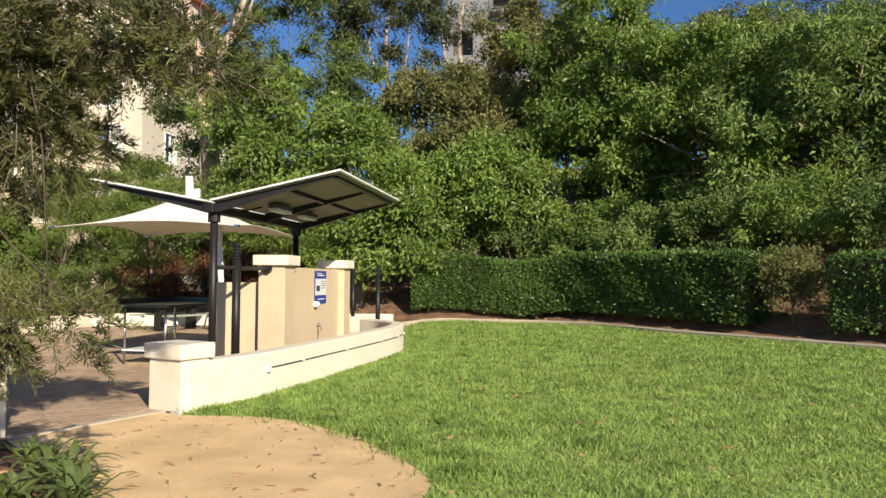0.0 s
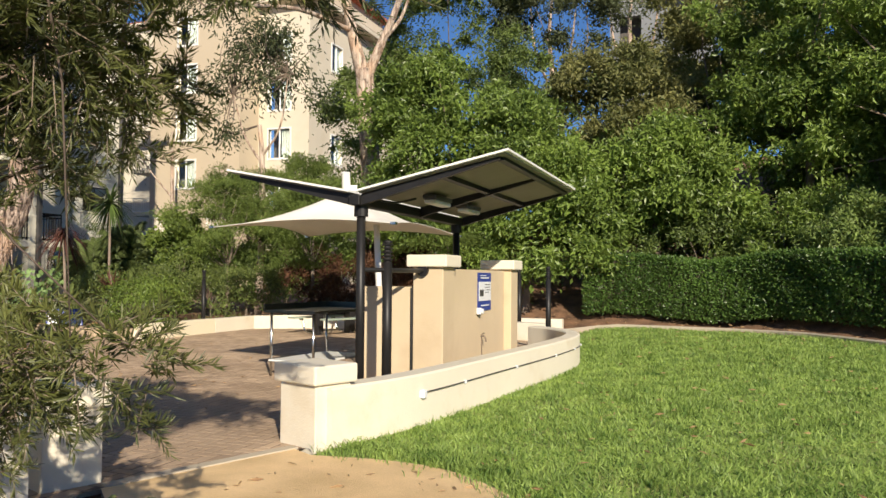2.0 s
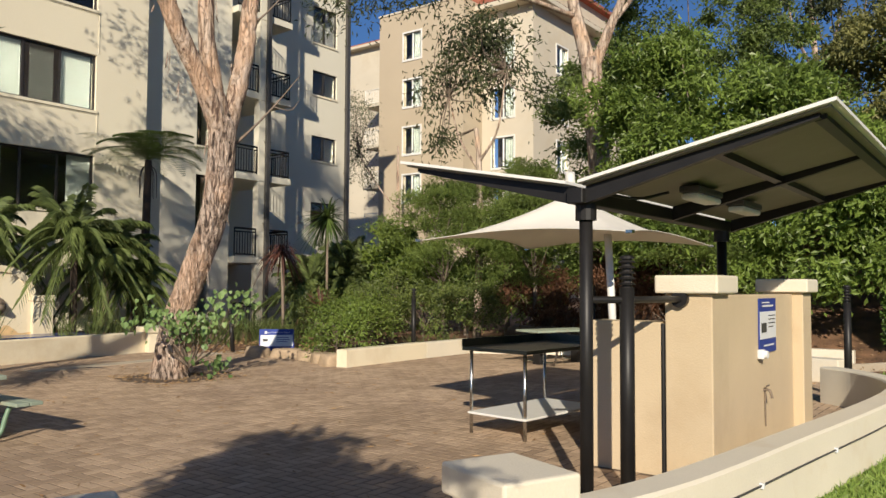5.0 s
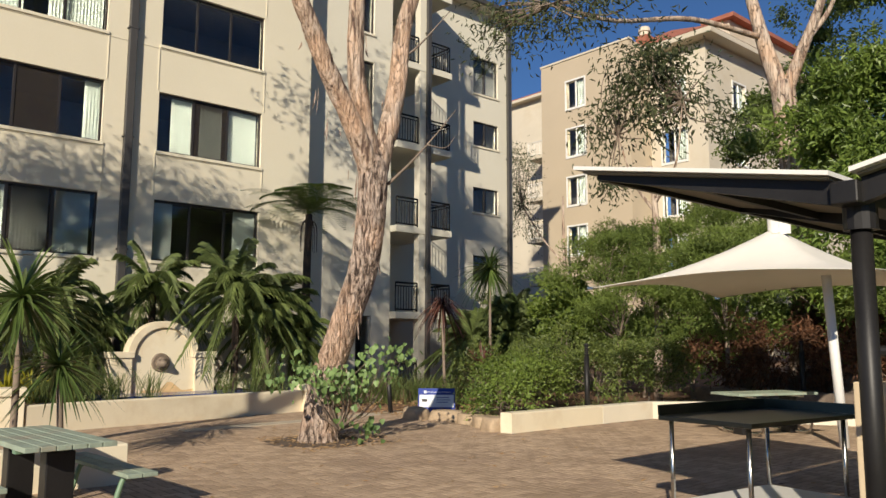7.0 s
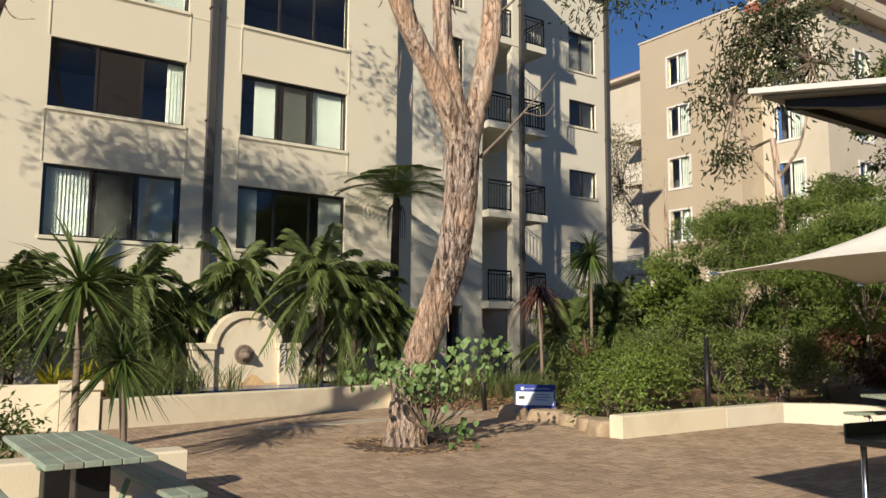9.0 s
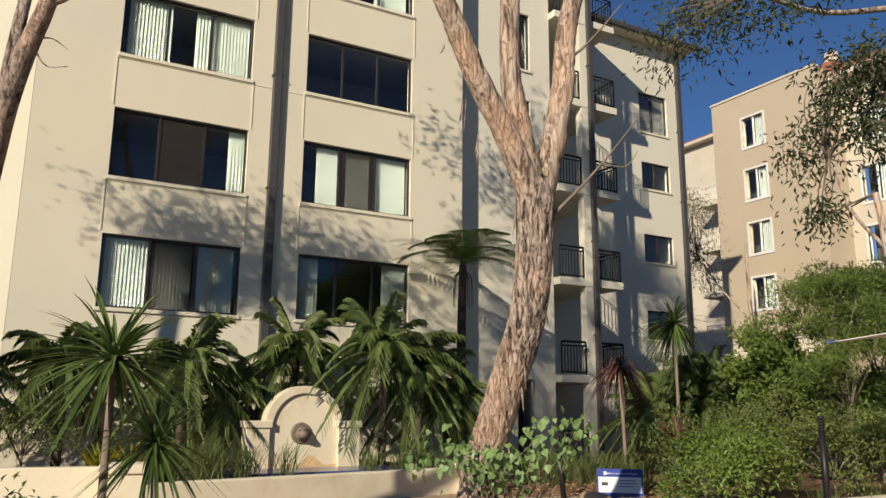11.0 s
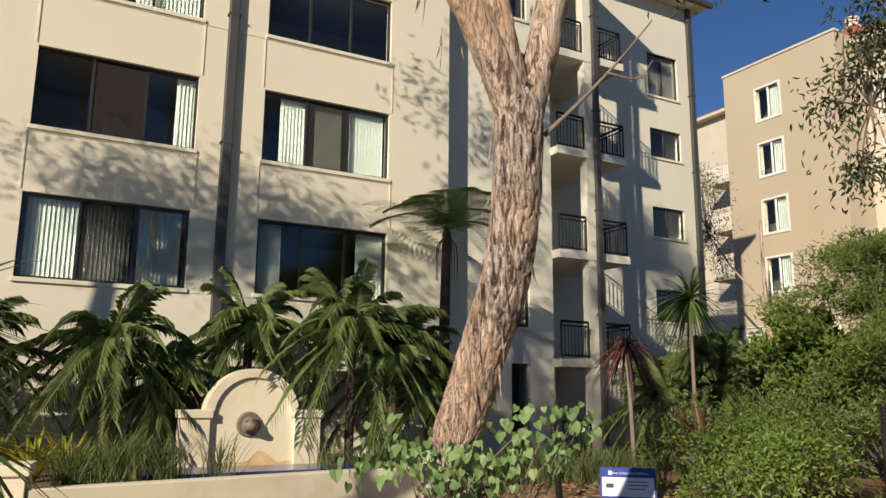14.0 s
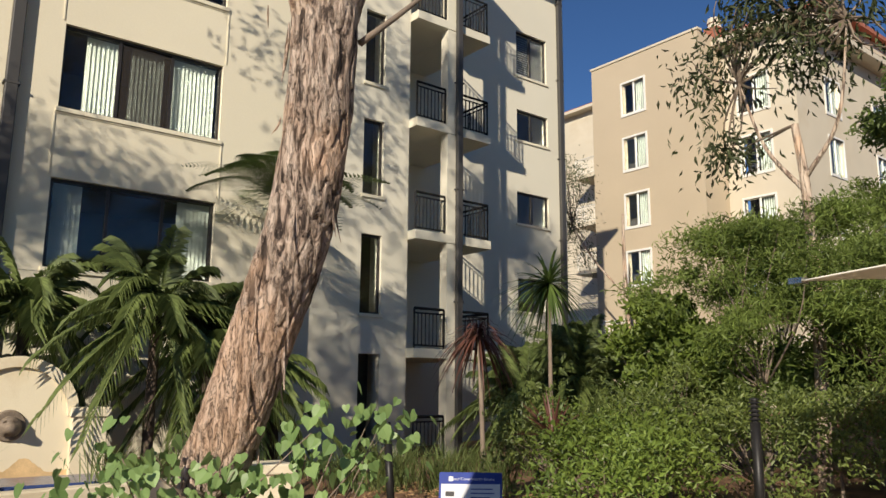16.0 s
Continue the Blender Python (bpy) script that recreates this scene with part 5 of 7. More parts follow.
        if z < 4.2:
            cx, cy = np.interp(z, [0, 0.9, 1.9, 2.84, 4.4], [0, 0.06, 0.34, 0.63, 0.75]), np.interp(z, [0, 0.9, 2.84, 4.4], [0.0, 0.05, 0.40, 0.49])
            rad = 0.235
        else:
            cy = np.interp(z, [4.2, 7.3], [[0.1, -1.12], [0.3, 0.1], [0.5, 1.13]][k % 3])
            cx, rad = 0.74, 0.15
        ln, w = r.uniform(0.12, 0.5), r.uniform(0.008, 0.02)
        ox, oy = math.cos(a), math.sin(a)
        lift = r.uniform(0.02, 0.07)
        pts = [(cx + ox * (rad + lift * t * t), cy + oy * (rad + lift * t * t), z - ln * t) for t in np.linspace(0, 1, 4)]
        part("bark_strip", tube(bmesh.new(), pts, [w * 0.3, w, w * 0.8, w * 0.2], 4), BARK_EUC, top)
    # unseen crown; blobs towards the building are added to dapple its walls
    at, way, cen = crown_points([(0.4, -3.0, 12.0, 2.2, 2.0, 1.4), (0.2, 0.4, 13.0, 2.0, 1.8, 1.4), (1.4, 3.2, 12.6, 2.2, 2.0, 1.3), (-2.4, -3.9, 12.4, 1.0, 1.3, 0.8), (-4.6, -0.8, 12.8, 1.4, 1.4, 1.0), (-1.8, -1.6, 15.8, 2.2, 2.2, 1.7), (-3.2, 1.4, 14.6, 2.0, 2.0, 1.5)], 240, 45, 0.34, 77, 0.9, 0.2)
    leaves("crown", at, way, 0.20, 0.05, LEAF_GUM, top, 78)
    bm = bmesh.new()
    limbs(bm, (0.9, -2.6, 11.4), cen[cen[:, 1] < -1.5][:12], 0.04, 5)
    limbs(bm, (0.6, 0.3, 11.3), cen[(cen[:, 1] > -1.5) & (cen[:, 1] < 1.8)][:12], 0.04, 6)
    limbs(bm, (1.2, 2.6, 11.8), cen[cen[:, 1] > 1.8][:12], 0.04, 7)
    tagged(part("twig", bm, TWIG, top), "thin bare twigs in the crown", kind="stuff")
    return top


main_gum()


def gum(x, y, z, trunk_pts, radii, blobs, clumps, each, label, seed, leaf=0.16, bark=None, mat=None, extra=(), width=0.035, spread=0.35):
    top = thing("gum_tree", pose(x, y, z), label, "tree", "")
    bm = tube(bmesh.new(), smooth_line(trunk_pts, 6), list(np.interp(np.linspace(0, 1, 6 * (len(trunk_pts) - 1) + 1), np.linspace(0, 1, len(radii)), radii)), 14)
    part("trunk", bm, bark or BARK_PALE, top, smooth=True)
    for pts, rr in extra:
        part("limb", tube(bmesh.new(), smooth_line(pts, 5), list(np.linspace(rr, rr * 0.35, 5 * (len(pts) - 1) + 1)), 10), bark or BARK_PALE, top, smooth=True)
    at, way, cen = crown_points(blobs, clumps, each, spread, seed, 0.8, 0.15)
    leaves("crown", at, way, leaf, width, mat or LEAF_GUM, top, seed + 1)
    ends = [Vector(trunk_pts[-1])] + [Vector(p[-1]) for p, q in extra]
    bm = bmesh.new()
    for c in cen[::2]:
        c = Vector(c)
        limbs(bm, min(ends, key=lambda e: (e - c).length), [c], 0.03, seed + int(abs(c.x * 10)), 0.2, 4)
    tagged(part("twig", bm, TWIG, top), "thin bare twigs in the crown", kind="stuff")
    return top


# pale forked gum behind the sail, its long branch reaching over the paving
gum(-12.0, 26.4, 0.8, [(0.1, 0.2, -0.5), (0.35, 0.1, 3.0), (0.15, 0, 6.0), (0.05, -0.1, 8.0)], [0.42, 0.36, 0.33, 0.32],
    [(-2.6, 0.5, 14.5, 2.4, 2.0, 1.6), (2.6, 0.5, 14.0, 2.4, 2.0, 1.8), (0.2, 0.8, 15.5, 2.0, 2.0, 1.5), (-1.0, -8.8, 7.6, 2.3, 1.6, 0.5), (0.6, -9.3, 7.2, 1.6, 1.2, 0.5), (-2.3, -8.0, 8.2, 1.2, 1.0, 0.5)], 190, 42,
    "tall pale-barked gum tree with a high fork", 101, 0.17, BARK_PALE, None,
    [([(0.05, -0.1, 7.6), (-0.35, -0.2, 9.2), (-0.75, -0.2, 11.0), (-1.6, 0.2, 14.0)], 0.26), ([(0.1, -0.1, 7.6), (0.6, 0, 8.8), (1.2, 0.1, 10.2), (2.2, 0.4, 13.5)], 0.20), ([(0.7, 0, 9.0), (1.3, 0.3, 9.9), (1.75, 0.5, 11.4)], 0.09),
     ([(-0.4, -0.2, 9.4), (-0.9, -3.0, 9.3), (-1.2, -6.0, 8.5), (-0.6, -9.0, 7.8)], 0.09)])
# sapling gum before the tan building
gum(-14.75, 24.1, 0.3, [(0, 0, -0.3), (0.1, 0, 2.5), (0.02, 0.1, 5.0), (-0.1, 0.1, 6.3)], [0.13, 0.11, 0.09, 0.07],
    [(-0.8, 0.1, 7.6, 1.5, 1.3, 1.5), (0.7, 0.1, 8.0, 1.3, 1.2, 1.6), (-0.1, 0.1, 9.2, 1.1, 1.0, 0.9), (-1.5, 0, 6.0, 0.5, 0.5, 0.6), (1.9, 0.2, 6.8, 0.7, 0.6, 0.9), (-1.9, 0.0, 7.6, 0.6, 0.5, 0.8)], 115, 34,
    "young gum tree with sparse hanging grey-green leaves", 131, 0.19, BARK_PALE, None,
    [([(0.0, 0.1, 5.0), (-0.7, 0.1, 6.0), (-1.1, 0, 7.4)], 0.05), ([(0.0, 0.1, 5.2), (0.7, 0.1, 6.2), (1.0, 0.1, 8.0)], 0.05)], 0.055, 0.27)
# gum behind the end of the near building
gum(-31.5, 40.2, 0.2, [(0, 0, -0.3), (0.1, 0, 4.0), (-0.1, 0.1, 8.0), (0, 0, 10.0)], [0.14, 0.12, 0.09, 0.05],
    [(-3.3, 0.2, 9.0, 0.9, 0.9, 2.4), (-3.6, 0.2, 12.0, 0.9, 0.9, 1.6)], 60, 40, "slender gum tree between the buildings", 141, 0.2, BARK_PALE, None, [([(0, 0, 6), (-2.0, 0.1, 8.0), (-3.4, 0.1, 10.0)], 0.06)])
# leaning gum in the garden bed, unseen crown set to shade the set-back wall
gum(-14.10, 6.36, 0, [(0.00, 0.00, -0.20), (0.17, 0.32, 2.94), (0.58, 0.45, 3.96), (0.90, 0.54, 4.60), (1.17, 0.65, 5.07), (1.46, 0.80, 5.53), (1.81, 0.95, 6.24)], [0.18, 0.14, 0.12, 0.11, 0.10, 0.08, 0.055],
    [(0.21, 1.29, 9.38, 2.00, 1.90, 1.20), (-1.29, 0.0, 9.18, 1.60, 1.60, 1.00), (1.51, -0.61, 9.58, 1.80, 1.60, 1.00), (-1.09, 2.39, 9.98, 1.70, 1.60, 1.00)], 150, 44, "leaning gum tree with grey flaking bark in the garden bed", 151, 0.17, BARK_EUC, None,
    [([(0.58, 0.45, 3.96), (0.45, 0.6, 6.2), (0.1, 0.9, 8.4)], 0.09), ([(1.46, 0.80, 5.53), (1.61, 1.02, 5.65), (2.13, 1.42, 6.14)], 0.05), ([(1.26, 0.74, 5.23), (1.33, 0.88, 5.23), (1.42, 1.02, 5.11)], 0.010), ([(1.22, 0.72, 5.15), (1.25, 0.85, 4.97), (1.39, 1.04, 4.95)], 0.010)])

# unseen gum by the building's end, added to cast dappled shade on the facade
gum(-18.6, 3.2, 0, [(0, 0, -0.2), (0.2, 0.1, 3.5), (0.1, -0.1, 6.5), (0.2, 0, 8.5)], [0.24, 0.2, 0.15, 0.1],
    [(0.4, 1.4, 9.9, 1.7, 1.6, 0.7), (0.9, 0.2, 9.6, 1.3, 1.3, 0.6), (1.3, 2.8, 10.3, 1.0, 1.2, 0.7), (1.3, 3.8, 10.0, 0.9, 1.0, 0.6), (1.0, -1.0, 10.0, 1.2, 1.1, 0.6)], 150, 42, "unseen gum tree added to shade the facade", 171, 0.17, BARK_PALE, None,
    [([(0.1, 0, 5.5), (0.9, -0.5, 7.0), (1.2, -0.8, 8.6)], 0.08)])
# bottlebrush beside the entry
def bottlebrush(x, y, blobs, sprigs, seed, label):
    """A bottlebrush: arching branches set with sprigs, whose narrow leaves stand out all round the stem."""
    top = thing("bottlebrush", pose(x, y, 0), label, "tree")
    r = rng(seed)
    b = np.array(blobs, dtype=float)
    weight = b[:, 3] * b[:, 4] * b[:, 5] ** 0.5
    few = sprigs // 7
    pick = r.choice(len(b), few, p=weight / weight.sum())
    out = unit(r.normal(size=(few, 3)))
    hub = b[pick, :3] + out * b[pick, 3:] * r.uniform(0.25, 0.95, (few, 1))
    foot = np.repeat(hub, 7, axis=0) + r.normal(size=(few * 7, 3)) * 0.06
    way = unit(np.repeat(out, 7, axis=0) * np.array([1, 1, 0.5]) + unit(r.normal(size=(few * 7, 3))) * 0.9 + np.array([0, 0, 0.15]))
    long = r.uniform(0.10, 0.24, (few * 7, 1))
    per = 34
    t = np.tile(np.linspace(0.08, 1.0, per), few * 7)[:, None]
    f, w, ln = (np.repeat(a, per, axis=0) for a in (foot, way, long))
    at = f + w * ln * t + np.array([0, 0, -0.05]) * t * t
    ring = unit(np.cross(w, unit(r.normal(size=at.shape))))
    leaves("crown", at, w * (0.55 + 0.6 * t) + ring * 0.85, 0.062, 0.0085, LEAF_BRUSH, top, seed + 1, 0.3, 0.05)
    bm = bmesh.new()
    for p, d, l in zip(foot, way, long[:, 0]):
        tube(bm, [p, p + d * l * 0.95 + np.array([0, 0, -0.045])], [0.0035, 0.0015], 4, False)
    tagged(part("sprig", bm, TWIG, top), "thin brown sprig stems", kind="stuff")
    stem = smooth_line([(0, 0, -0.2), (0.03, 0.0, 0.5), (-0.02, 0.05, 1.1), (-0.1, -0.05, 2.0), (0.0, -0.08, 2.95)], 6)
    part("trunk", a_tube(stem, list(np.linspace(0.05, 0.022, len(stem))), 10), BARK_DARK, top, smooth=True)
    for k, c in enumerate(hub[::7]):
        start = min(stem, key=lambda p: abs(p.z - (2.95 if c[0] > 0.7 else max(0.4, c[2] - 0.4))))
        part("limb", limbs(bmesh.new(), start, [c], 0.010, seed + 3 + k, 0.25, 5), BARK_DARK, top, smooth=True)
    return top


bottlebrush(-3.12, 3.93, [(0.4, 0.15, 2.5, 0.5, 0.42, 0.45), (0.32, 0.18, 1.14, 0.38, 0.26, 0.24), (0.05, 0.2, 0.95, 0.34, 0.34, 0.35), (0.72, 0.3, 2.5, 0.2, 0.22, 0.2), (0.15, 0.3, 2.05, 0.3, 0.3, 0.25), (0.0, 0.05, 1.5, 0.28, 0.26, 0.40), (0.1, -0.15, 3.2, 0.85, 0.75, 0.6), (-0.5, 0.15, 2.5, 0.8, 0.7, 0.9), (1.0, 0.1, 2.85, 0.5, 0.4, 0.35), (1.5, 0.15, 2.8, 0.45, 0.4, 0.3), (-0.45, -0.1, 1.2, 0.38, 0.35, 0.75), (0.42, 0.68, 2.25, 0.34, 0.28, 0.36), (0.85, 0.1, 1.15, 0.3, 0.28, 0.25)], 3300, 201,
            "bottlebrush with narrow dark olive leaves and paler tips")

TREES = [
    # x, y, blobs, clumps, leaf mat, label, seed
    (-8.6, 24.6, [(0, 0, 4.6, 2.1, 1.7, 2.6), (0.5, -0.4, 2.2, 1.9, 1.4, 1.9), (-0.8, 0, 6.0, 1.3, 1.2, 1.4)], 520, LEAF_GLOSSY, "tall glossy green shrub behind the shelter", 301),
    (-5.6, 24.3, [(0, 0, 3.4, 2.0, 1.6, 2.6), (1.1, -0.3, 2.2, 1.6, 1.3, 1.9), (-0.6, 0, 5.0, 1.2, 1.1, 1.3)], 520, LEAF_GLOSSY, "light green glossy shrub behind the shelter", 311),
    (-3.6, 28.0, [(0, 0, 4.6, 2.2, 1.8, 2.8), (0.9, 0, 3.0, 2.0, 1.5, 2.2)], 440, LEAF_OLIVE, "olive yellow shrub on the slope", 321),
    (-1.9, 25.4, [(0, 0, 2.8, 2.2, 1.5, 2.3), (1.0, -0.2, 1.8, 1.9, 1.2, 1.6)], 440, LEAF_GLOSSY, "dense green shrub behind the hedge", 331),
    (2.4, 27.0, [(0, 0, 6.0, 3.0, 2.2, 2.8), (-0.8, -0.5, 3.5, 2.6, 1.9, 2.4), (1.5, -0.6, 3.2, 2.4, 1.8, 2.2), (-0.4, 0, 8.0, 1.8, 1.6, 1.5)], 700, LEAF_GLOSSY, "large dark green broadleaf tree behind the hedge", 341),
    (5.6, 24.6, [(0, 0, 5.2, 2.5, 2.0, 2.3), (0.6, -0.6, 2.6, 2.2, 1.7, 1.9), (-1.4, 0, 3.4, 1.8, 1.5, 1.8)], 560, LEAF_GLOSSY, "green tree with pale stems behind the hedge", 351),
    (8.4, 22.2, [(0, 0, 4.0, 2.7, 2.1, 2.4), (-1.2, -0.8, 2.2, 2.2, 1.6, 1.8), (1.5, 0.2, 5.0, 2.0, 1.8, 1.6)], 560, LEAF_WATTLE, "feathery green wattle on the slope", 361),
    (11.6, 21.8, [(0, 0, 3.6, 2.4, 2.0, 2.3), (-1.2, -0.4, 2.2, 1.8, 1.6, 1.7)], 460, LEAF_WATTLE, "feathery green wattle on the slope", 371),
    (5.4, 29.6, [(0, 0, 2.4, 2.6, 2.0, 2.2), (-1.6, 0.2, 1.6, 1.8, 1.6, 1.6)], 420, LEAF_GLOSSY, "dense green shrub on the slope", 381),
    (-10.6, 33.0, [(0, 0, 9.0, 3.0, 2.4, 4.0), (1.5, 0, 6.0, 2.8, 2.2, 3.4), (-1.4, 0, 12.4, 2.2, 2.0, 2.0)], 560, LEAF_DARK, "tall dark tree behind the shrubs", 391),
    (-6.6, 35.0, [(0, 0, 7.0, 3.0, 2.2, 4.2), (-0.8, 0, 11.5, 2.0, 1.8, 2.2)], 480, LEAF_GUM, "tall grey-green tree on the slope", 401),
    (0.2, 31.5, [(0, 0, 5.6, 2.8, 2.2, 3.2), (0.6, 0, 8.4, 1.8, 1.5, 1.4)], 440, LEAF_OLIVE, "twiggy olive tree on the slope", 411),
    (8.0, 30.5, [(0, 0, 5.0, 3.4, 2.4, 2.6), (3.4, 0, 4.2, 2.6, 2.0, 2.2)], 480, LEAF_OLIVE, "olive green trees on the ridge", 421),
    (4.0, 33.5, [(0, 0, 5.8, 3.2, 2.4, 2.6), (-2.0, 0, 4.8, 2.6, 2.0, 2.4)], 420, LEAF_DARK, "dark green tree on the ridge", 441),
    (-3.2, 34.0, [(0, 0, 4.0, 2.6, 2.0, 2.8), (1.2, 0, 3.0, 2.2, 1.8, 2.2)], 380, LEAF_DARK, "dark green tree on the ridge", 1441),
    (1.2, 37.0, [(0, 0, 3.8, 3.2, 2.2, 3.0)], 380, LEAF_OLIVE, "olive green tree on the ridge", 1451),
    (6.8, 35.5, [(0, 0, 3.6, 3.2, 2.2, 2.6)], 380, LEAF_DARK, "dark green tree on the ridge", 1461),
    (11.2, 29.0, [(0, 0, 3.6, 3.0, 2.2, 2.6)], 380, LEAF_GLOSSY, "green tree on the ridge", 1471),
    (-14.2, 31.5, [(0, 0, 5.5, 2.8, 2.2, 3.6), (1.0, 0, 8.5, 2.0, 1.8, 2.0)], 380, LEAF_DARK, "dark tree beside the tan building", 451),
]
for x, y, blobs, clumps, mat, label, seed in TREES:
    shrub("shrub_tree", x, y, rise(x, y) - 0.1, blobs, int(clumps * 1.55), 38, 0.16, 0.17, 0.074, mat, label, "tree", seed, 0.16, TWIG, 0.35, 0.6, boughs=9, bough_size=0.75)

UNDER = [(-0.6, 25.2), (1.6, 24.4), (3.4, 22.6), (4.9, 21.2), (6.6, 19.4), (8.2, 17.6), (-3.3, 25.6), (3.6, 25.0), (6.6, 22.4), (9.4, 19.6), (-7.2, 24.0), (-11.2, 26.0), (-9.0, 26.0), (-13.4, 25.8), (-15.8, 25.0), (-16.4, 28.6), (-19.5, 27.5), (-11.5, 29.5)]
for k, (x, y) in enumerate(UNDER):
    shrub("understorey_shrub", x, y, rise(x, y), [(0, 0, 1.0, 1.5, 1.2, 1.15), (0.5, 0.4, 1.8, 1.0, 0.9, 0.9)], 230, 42, 0.14, 0.12, 0.052, (LEAF_DARK, LEAF_GLOSSY, LEAF_WATTLE)[k % 3], "dense green understorey shrub on the slope", "shrub", 460 + 3 * k, 0.06, TWIG, 0.3, 0.5, boughs=8, bough_size=0.5)

# bare and thin gums on the ridge
for k, (x, y, h, seed) in enumerate(((-4.3, 41.0, 11.0, 501), (9.5, 34.0, 6.5, 511), (12.0, 33.0, 7.0, 521), (13.8, 30.5, 6.0, 531), (-8.6, 42.0, 12.0, 541))):
    z = rise(x, y)
    gum(x, y, z - 0.2, [(0, 0, 0), (0.2, 0, h * 0.4), (-0.1, 0.1, h * 0.75), (0.2, 0, h)], [0.2, 0.15, 0.1, 0.05],
        [(-1.0, 0, h * 0.95, 1.6, 1.3, 1.2), (1.2, 0, h * 0.85, 1.4, 1.2, 1.2), (0.2, 0, h * 1.1, 1.3, 1.2, 1.0)], 46, 26, "thin gum tree on the ridge", seed, 0.22, BARK_PALE, None,
        [([(0.1, 0, h * 0.4), (1.0, 0, h * 0.65), (1.4, 0, h * 0.9)], 0.09), ([(0, 0, h * 0.5), (-0.9, 0, h * 0.7), (-1.2, 0, h)], 0.08)], 0.06, 0.4)

# garden shrubs left of the shelter
GARDEN = [
    (-13.4, 17.0, [(0, 0, 0.55, 0.55, 0.5, 0.5)], 80, LEAF_GLOSSY, "low green garden shrub behind the garden wall"),
    (-13.9, 18.2, [(0, 0, 0.6, 0.75, 0.65, 0.55), (0.2, 0.4, 0.8, 0.45, 0.45, 0.4)], 90, LEAF_BRIGHT, "bushy bright green garden shrub"),
    (-14.7, 19.3, [(0, 0, 0.75, 0.8, 0.7, 0.65), (0.3, -0.4, 1.05, 0.45, 0.45, 0.4)], 95, LEAF_BUSH, "bushy green garden shrub"),
    (-13.6, 20.0, [(0, 0, 0.75, 0.8, 0.8, 0.65)], 110, LEAF_BUSH, "bushy olive garden shrub"),
    (-14.6, 17.9, [(0, 0, 0.5, 0.5, 0.5, 0.45)], 70, LEAF_BRIGHT, "bushy bright green garden shrub"),
    (-16.0, 18.7, [(0, 0, 0.7, 0.7, 0.7, 0.7)], 100, LEAF_BUSH, "bushy olive garden shrub"),
    (-15.5, 20.8, [(0, 0, 0.9, 1.0, 0.9, 0.8)], 120, LEAF_BUSH, "bushy green garden shrub"),
    (-13.2, 21.4, [(0, 0, 0.9, 0.9, 0.8, 0.8)], 130, LEAF_BUSH, "bushy dark garden shrub"),
    (-17.5, 23.4, [(0, 0, 1.9, 1.3, 1.2, 1.2), (0.8, -0.5, 1.4, 1.0, 0.9, 0.9), (-0.5, 0.2, 2.7, 0.8, 0.8, 0.7)], 260, LEAF_BRIGHT, "yellow-green broadleaf garden shrub"),
    (-17.6, 21.9, [(0, 0, 0.5, 0.6, 0.6, 0.4)], 60, LEAF_BUSH, "dark green garden shrub"),
    (-12.7, 7.1, [(0, 0, 0.42, 0.35, 0.5, 0.22)], 26, LEAF_BUSH, "small dark green shrub behind the low wall"),
    (-20.9, 7.6, [(0, 0, 0.7, 0.6, 0.8, 0.45)], 50, LEAF_BUSH, "dark green leafy planter shrub"),
    (-22.3, 26.5, [(0, 0, 1.6, 1.6, 1.5, 1.4)], 180, LEAF_BUSH, "dark shrub beside the building"),
    (-25.0, 27.5, [(0, 0, 1.6, 1.3, 2.0, 1.4)], 180, LEAF_BUSH, "dark shrub beside the building"),
]
for k, (x, y, blobs, clumps, mat, label) in enumerate(GARDEN):
    foot = 0.4 if (x < -19 and y < 15.5) else rise(x, y)
    shrub("garden_shrub", x, y, foot, blobs, int(clumps * (0.9 if "yellow" in label else 0.95)), 32, 0.13, (0.16 if "yellow" in label else 0.078), (0.085 if "yellow" in label else 0.034), mat, label, "shrub", 600 + 7 * k, 0.03, TWIG, 0.1, 0.3, stems=22, boughs=8, bough_size=0.46)
WATTLES = [(-12.4, 23.6, 4.2), (-10.0, 24.2, 4.2), (-14.9, 22.6, 4.3), (-7.9, 23.8, 3.2), (-16.6, 26.5, 5.2), (-13.5, 27.5, 5.4), (-14.0, 24.6, 4.8)]
for k, (x, y, h) in enumerate(WATTLES):
    shrub("wattle", x, y, rise(x, y), [(0, 0, h * 0.72, 1.7, 1.3, h * 0.24), (0.7, -0.5, h * 0.52, 1.3, 1.0, h * 0.2), (-0.9, 0.2, h * 0.85, 1.1, 0.9, h * 0.18)], 250, 48, np.array([0.22, 0.22, 0.08]), 0.13, 0.020, LEAF_FINE,
          "feathery spreading wattle with bare stems below", "shrub", 700 + 9 * k, 0.07, TWIG, 0.1, 0.45, stems=14, boughs=11, bough_size=0.55)
for k, (x, y, h) in enumerate(((-11.2, 23.7, 1.5), (-9.6, 24.0, 1.7), (-8.4, 23.6, 1.4), (-12.9, 24.4, 1.6), (-10.4, 25.3, 1.8))):
    shrub("dry_shrub", x, y, rise(x, y), [(0, 0, h * 0.6, 0.9, 0.7, h * 0.5), (0.4, 0.2, h * 0.9, 0.5, 0.5, h * 0.3)], 80, 34, 0.16, 0.16, 0.03, LEAF_DRY,
          "dead reddish brown shrub among the wattles", "shrub", 780 + 5 * k, 0.04, TWIG, 0.7, 0.3, stems=14, boughs=6, bough_size=0.4, group="dry shrubs")


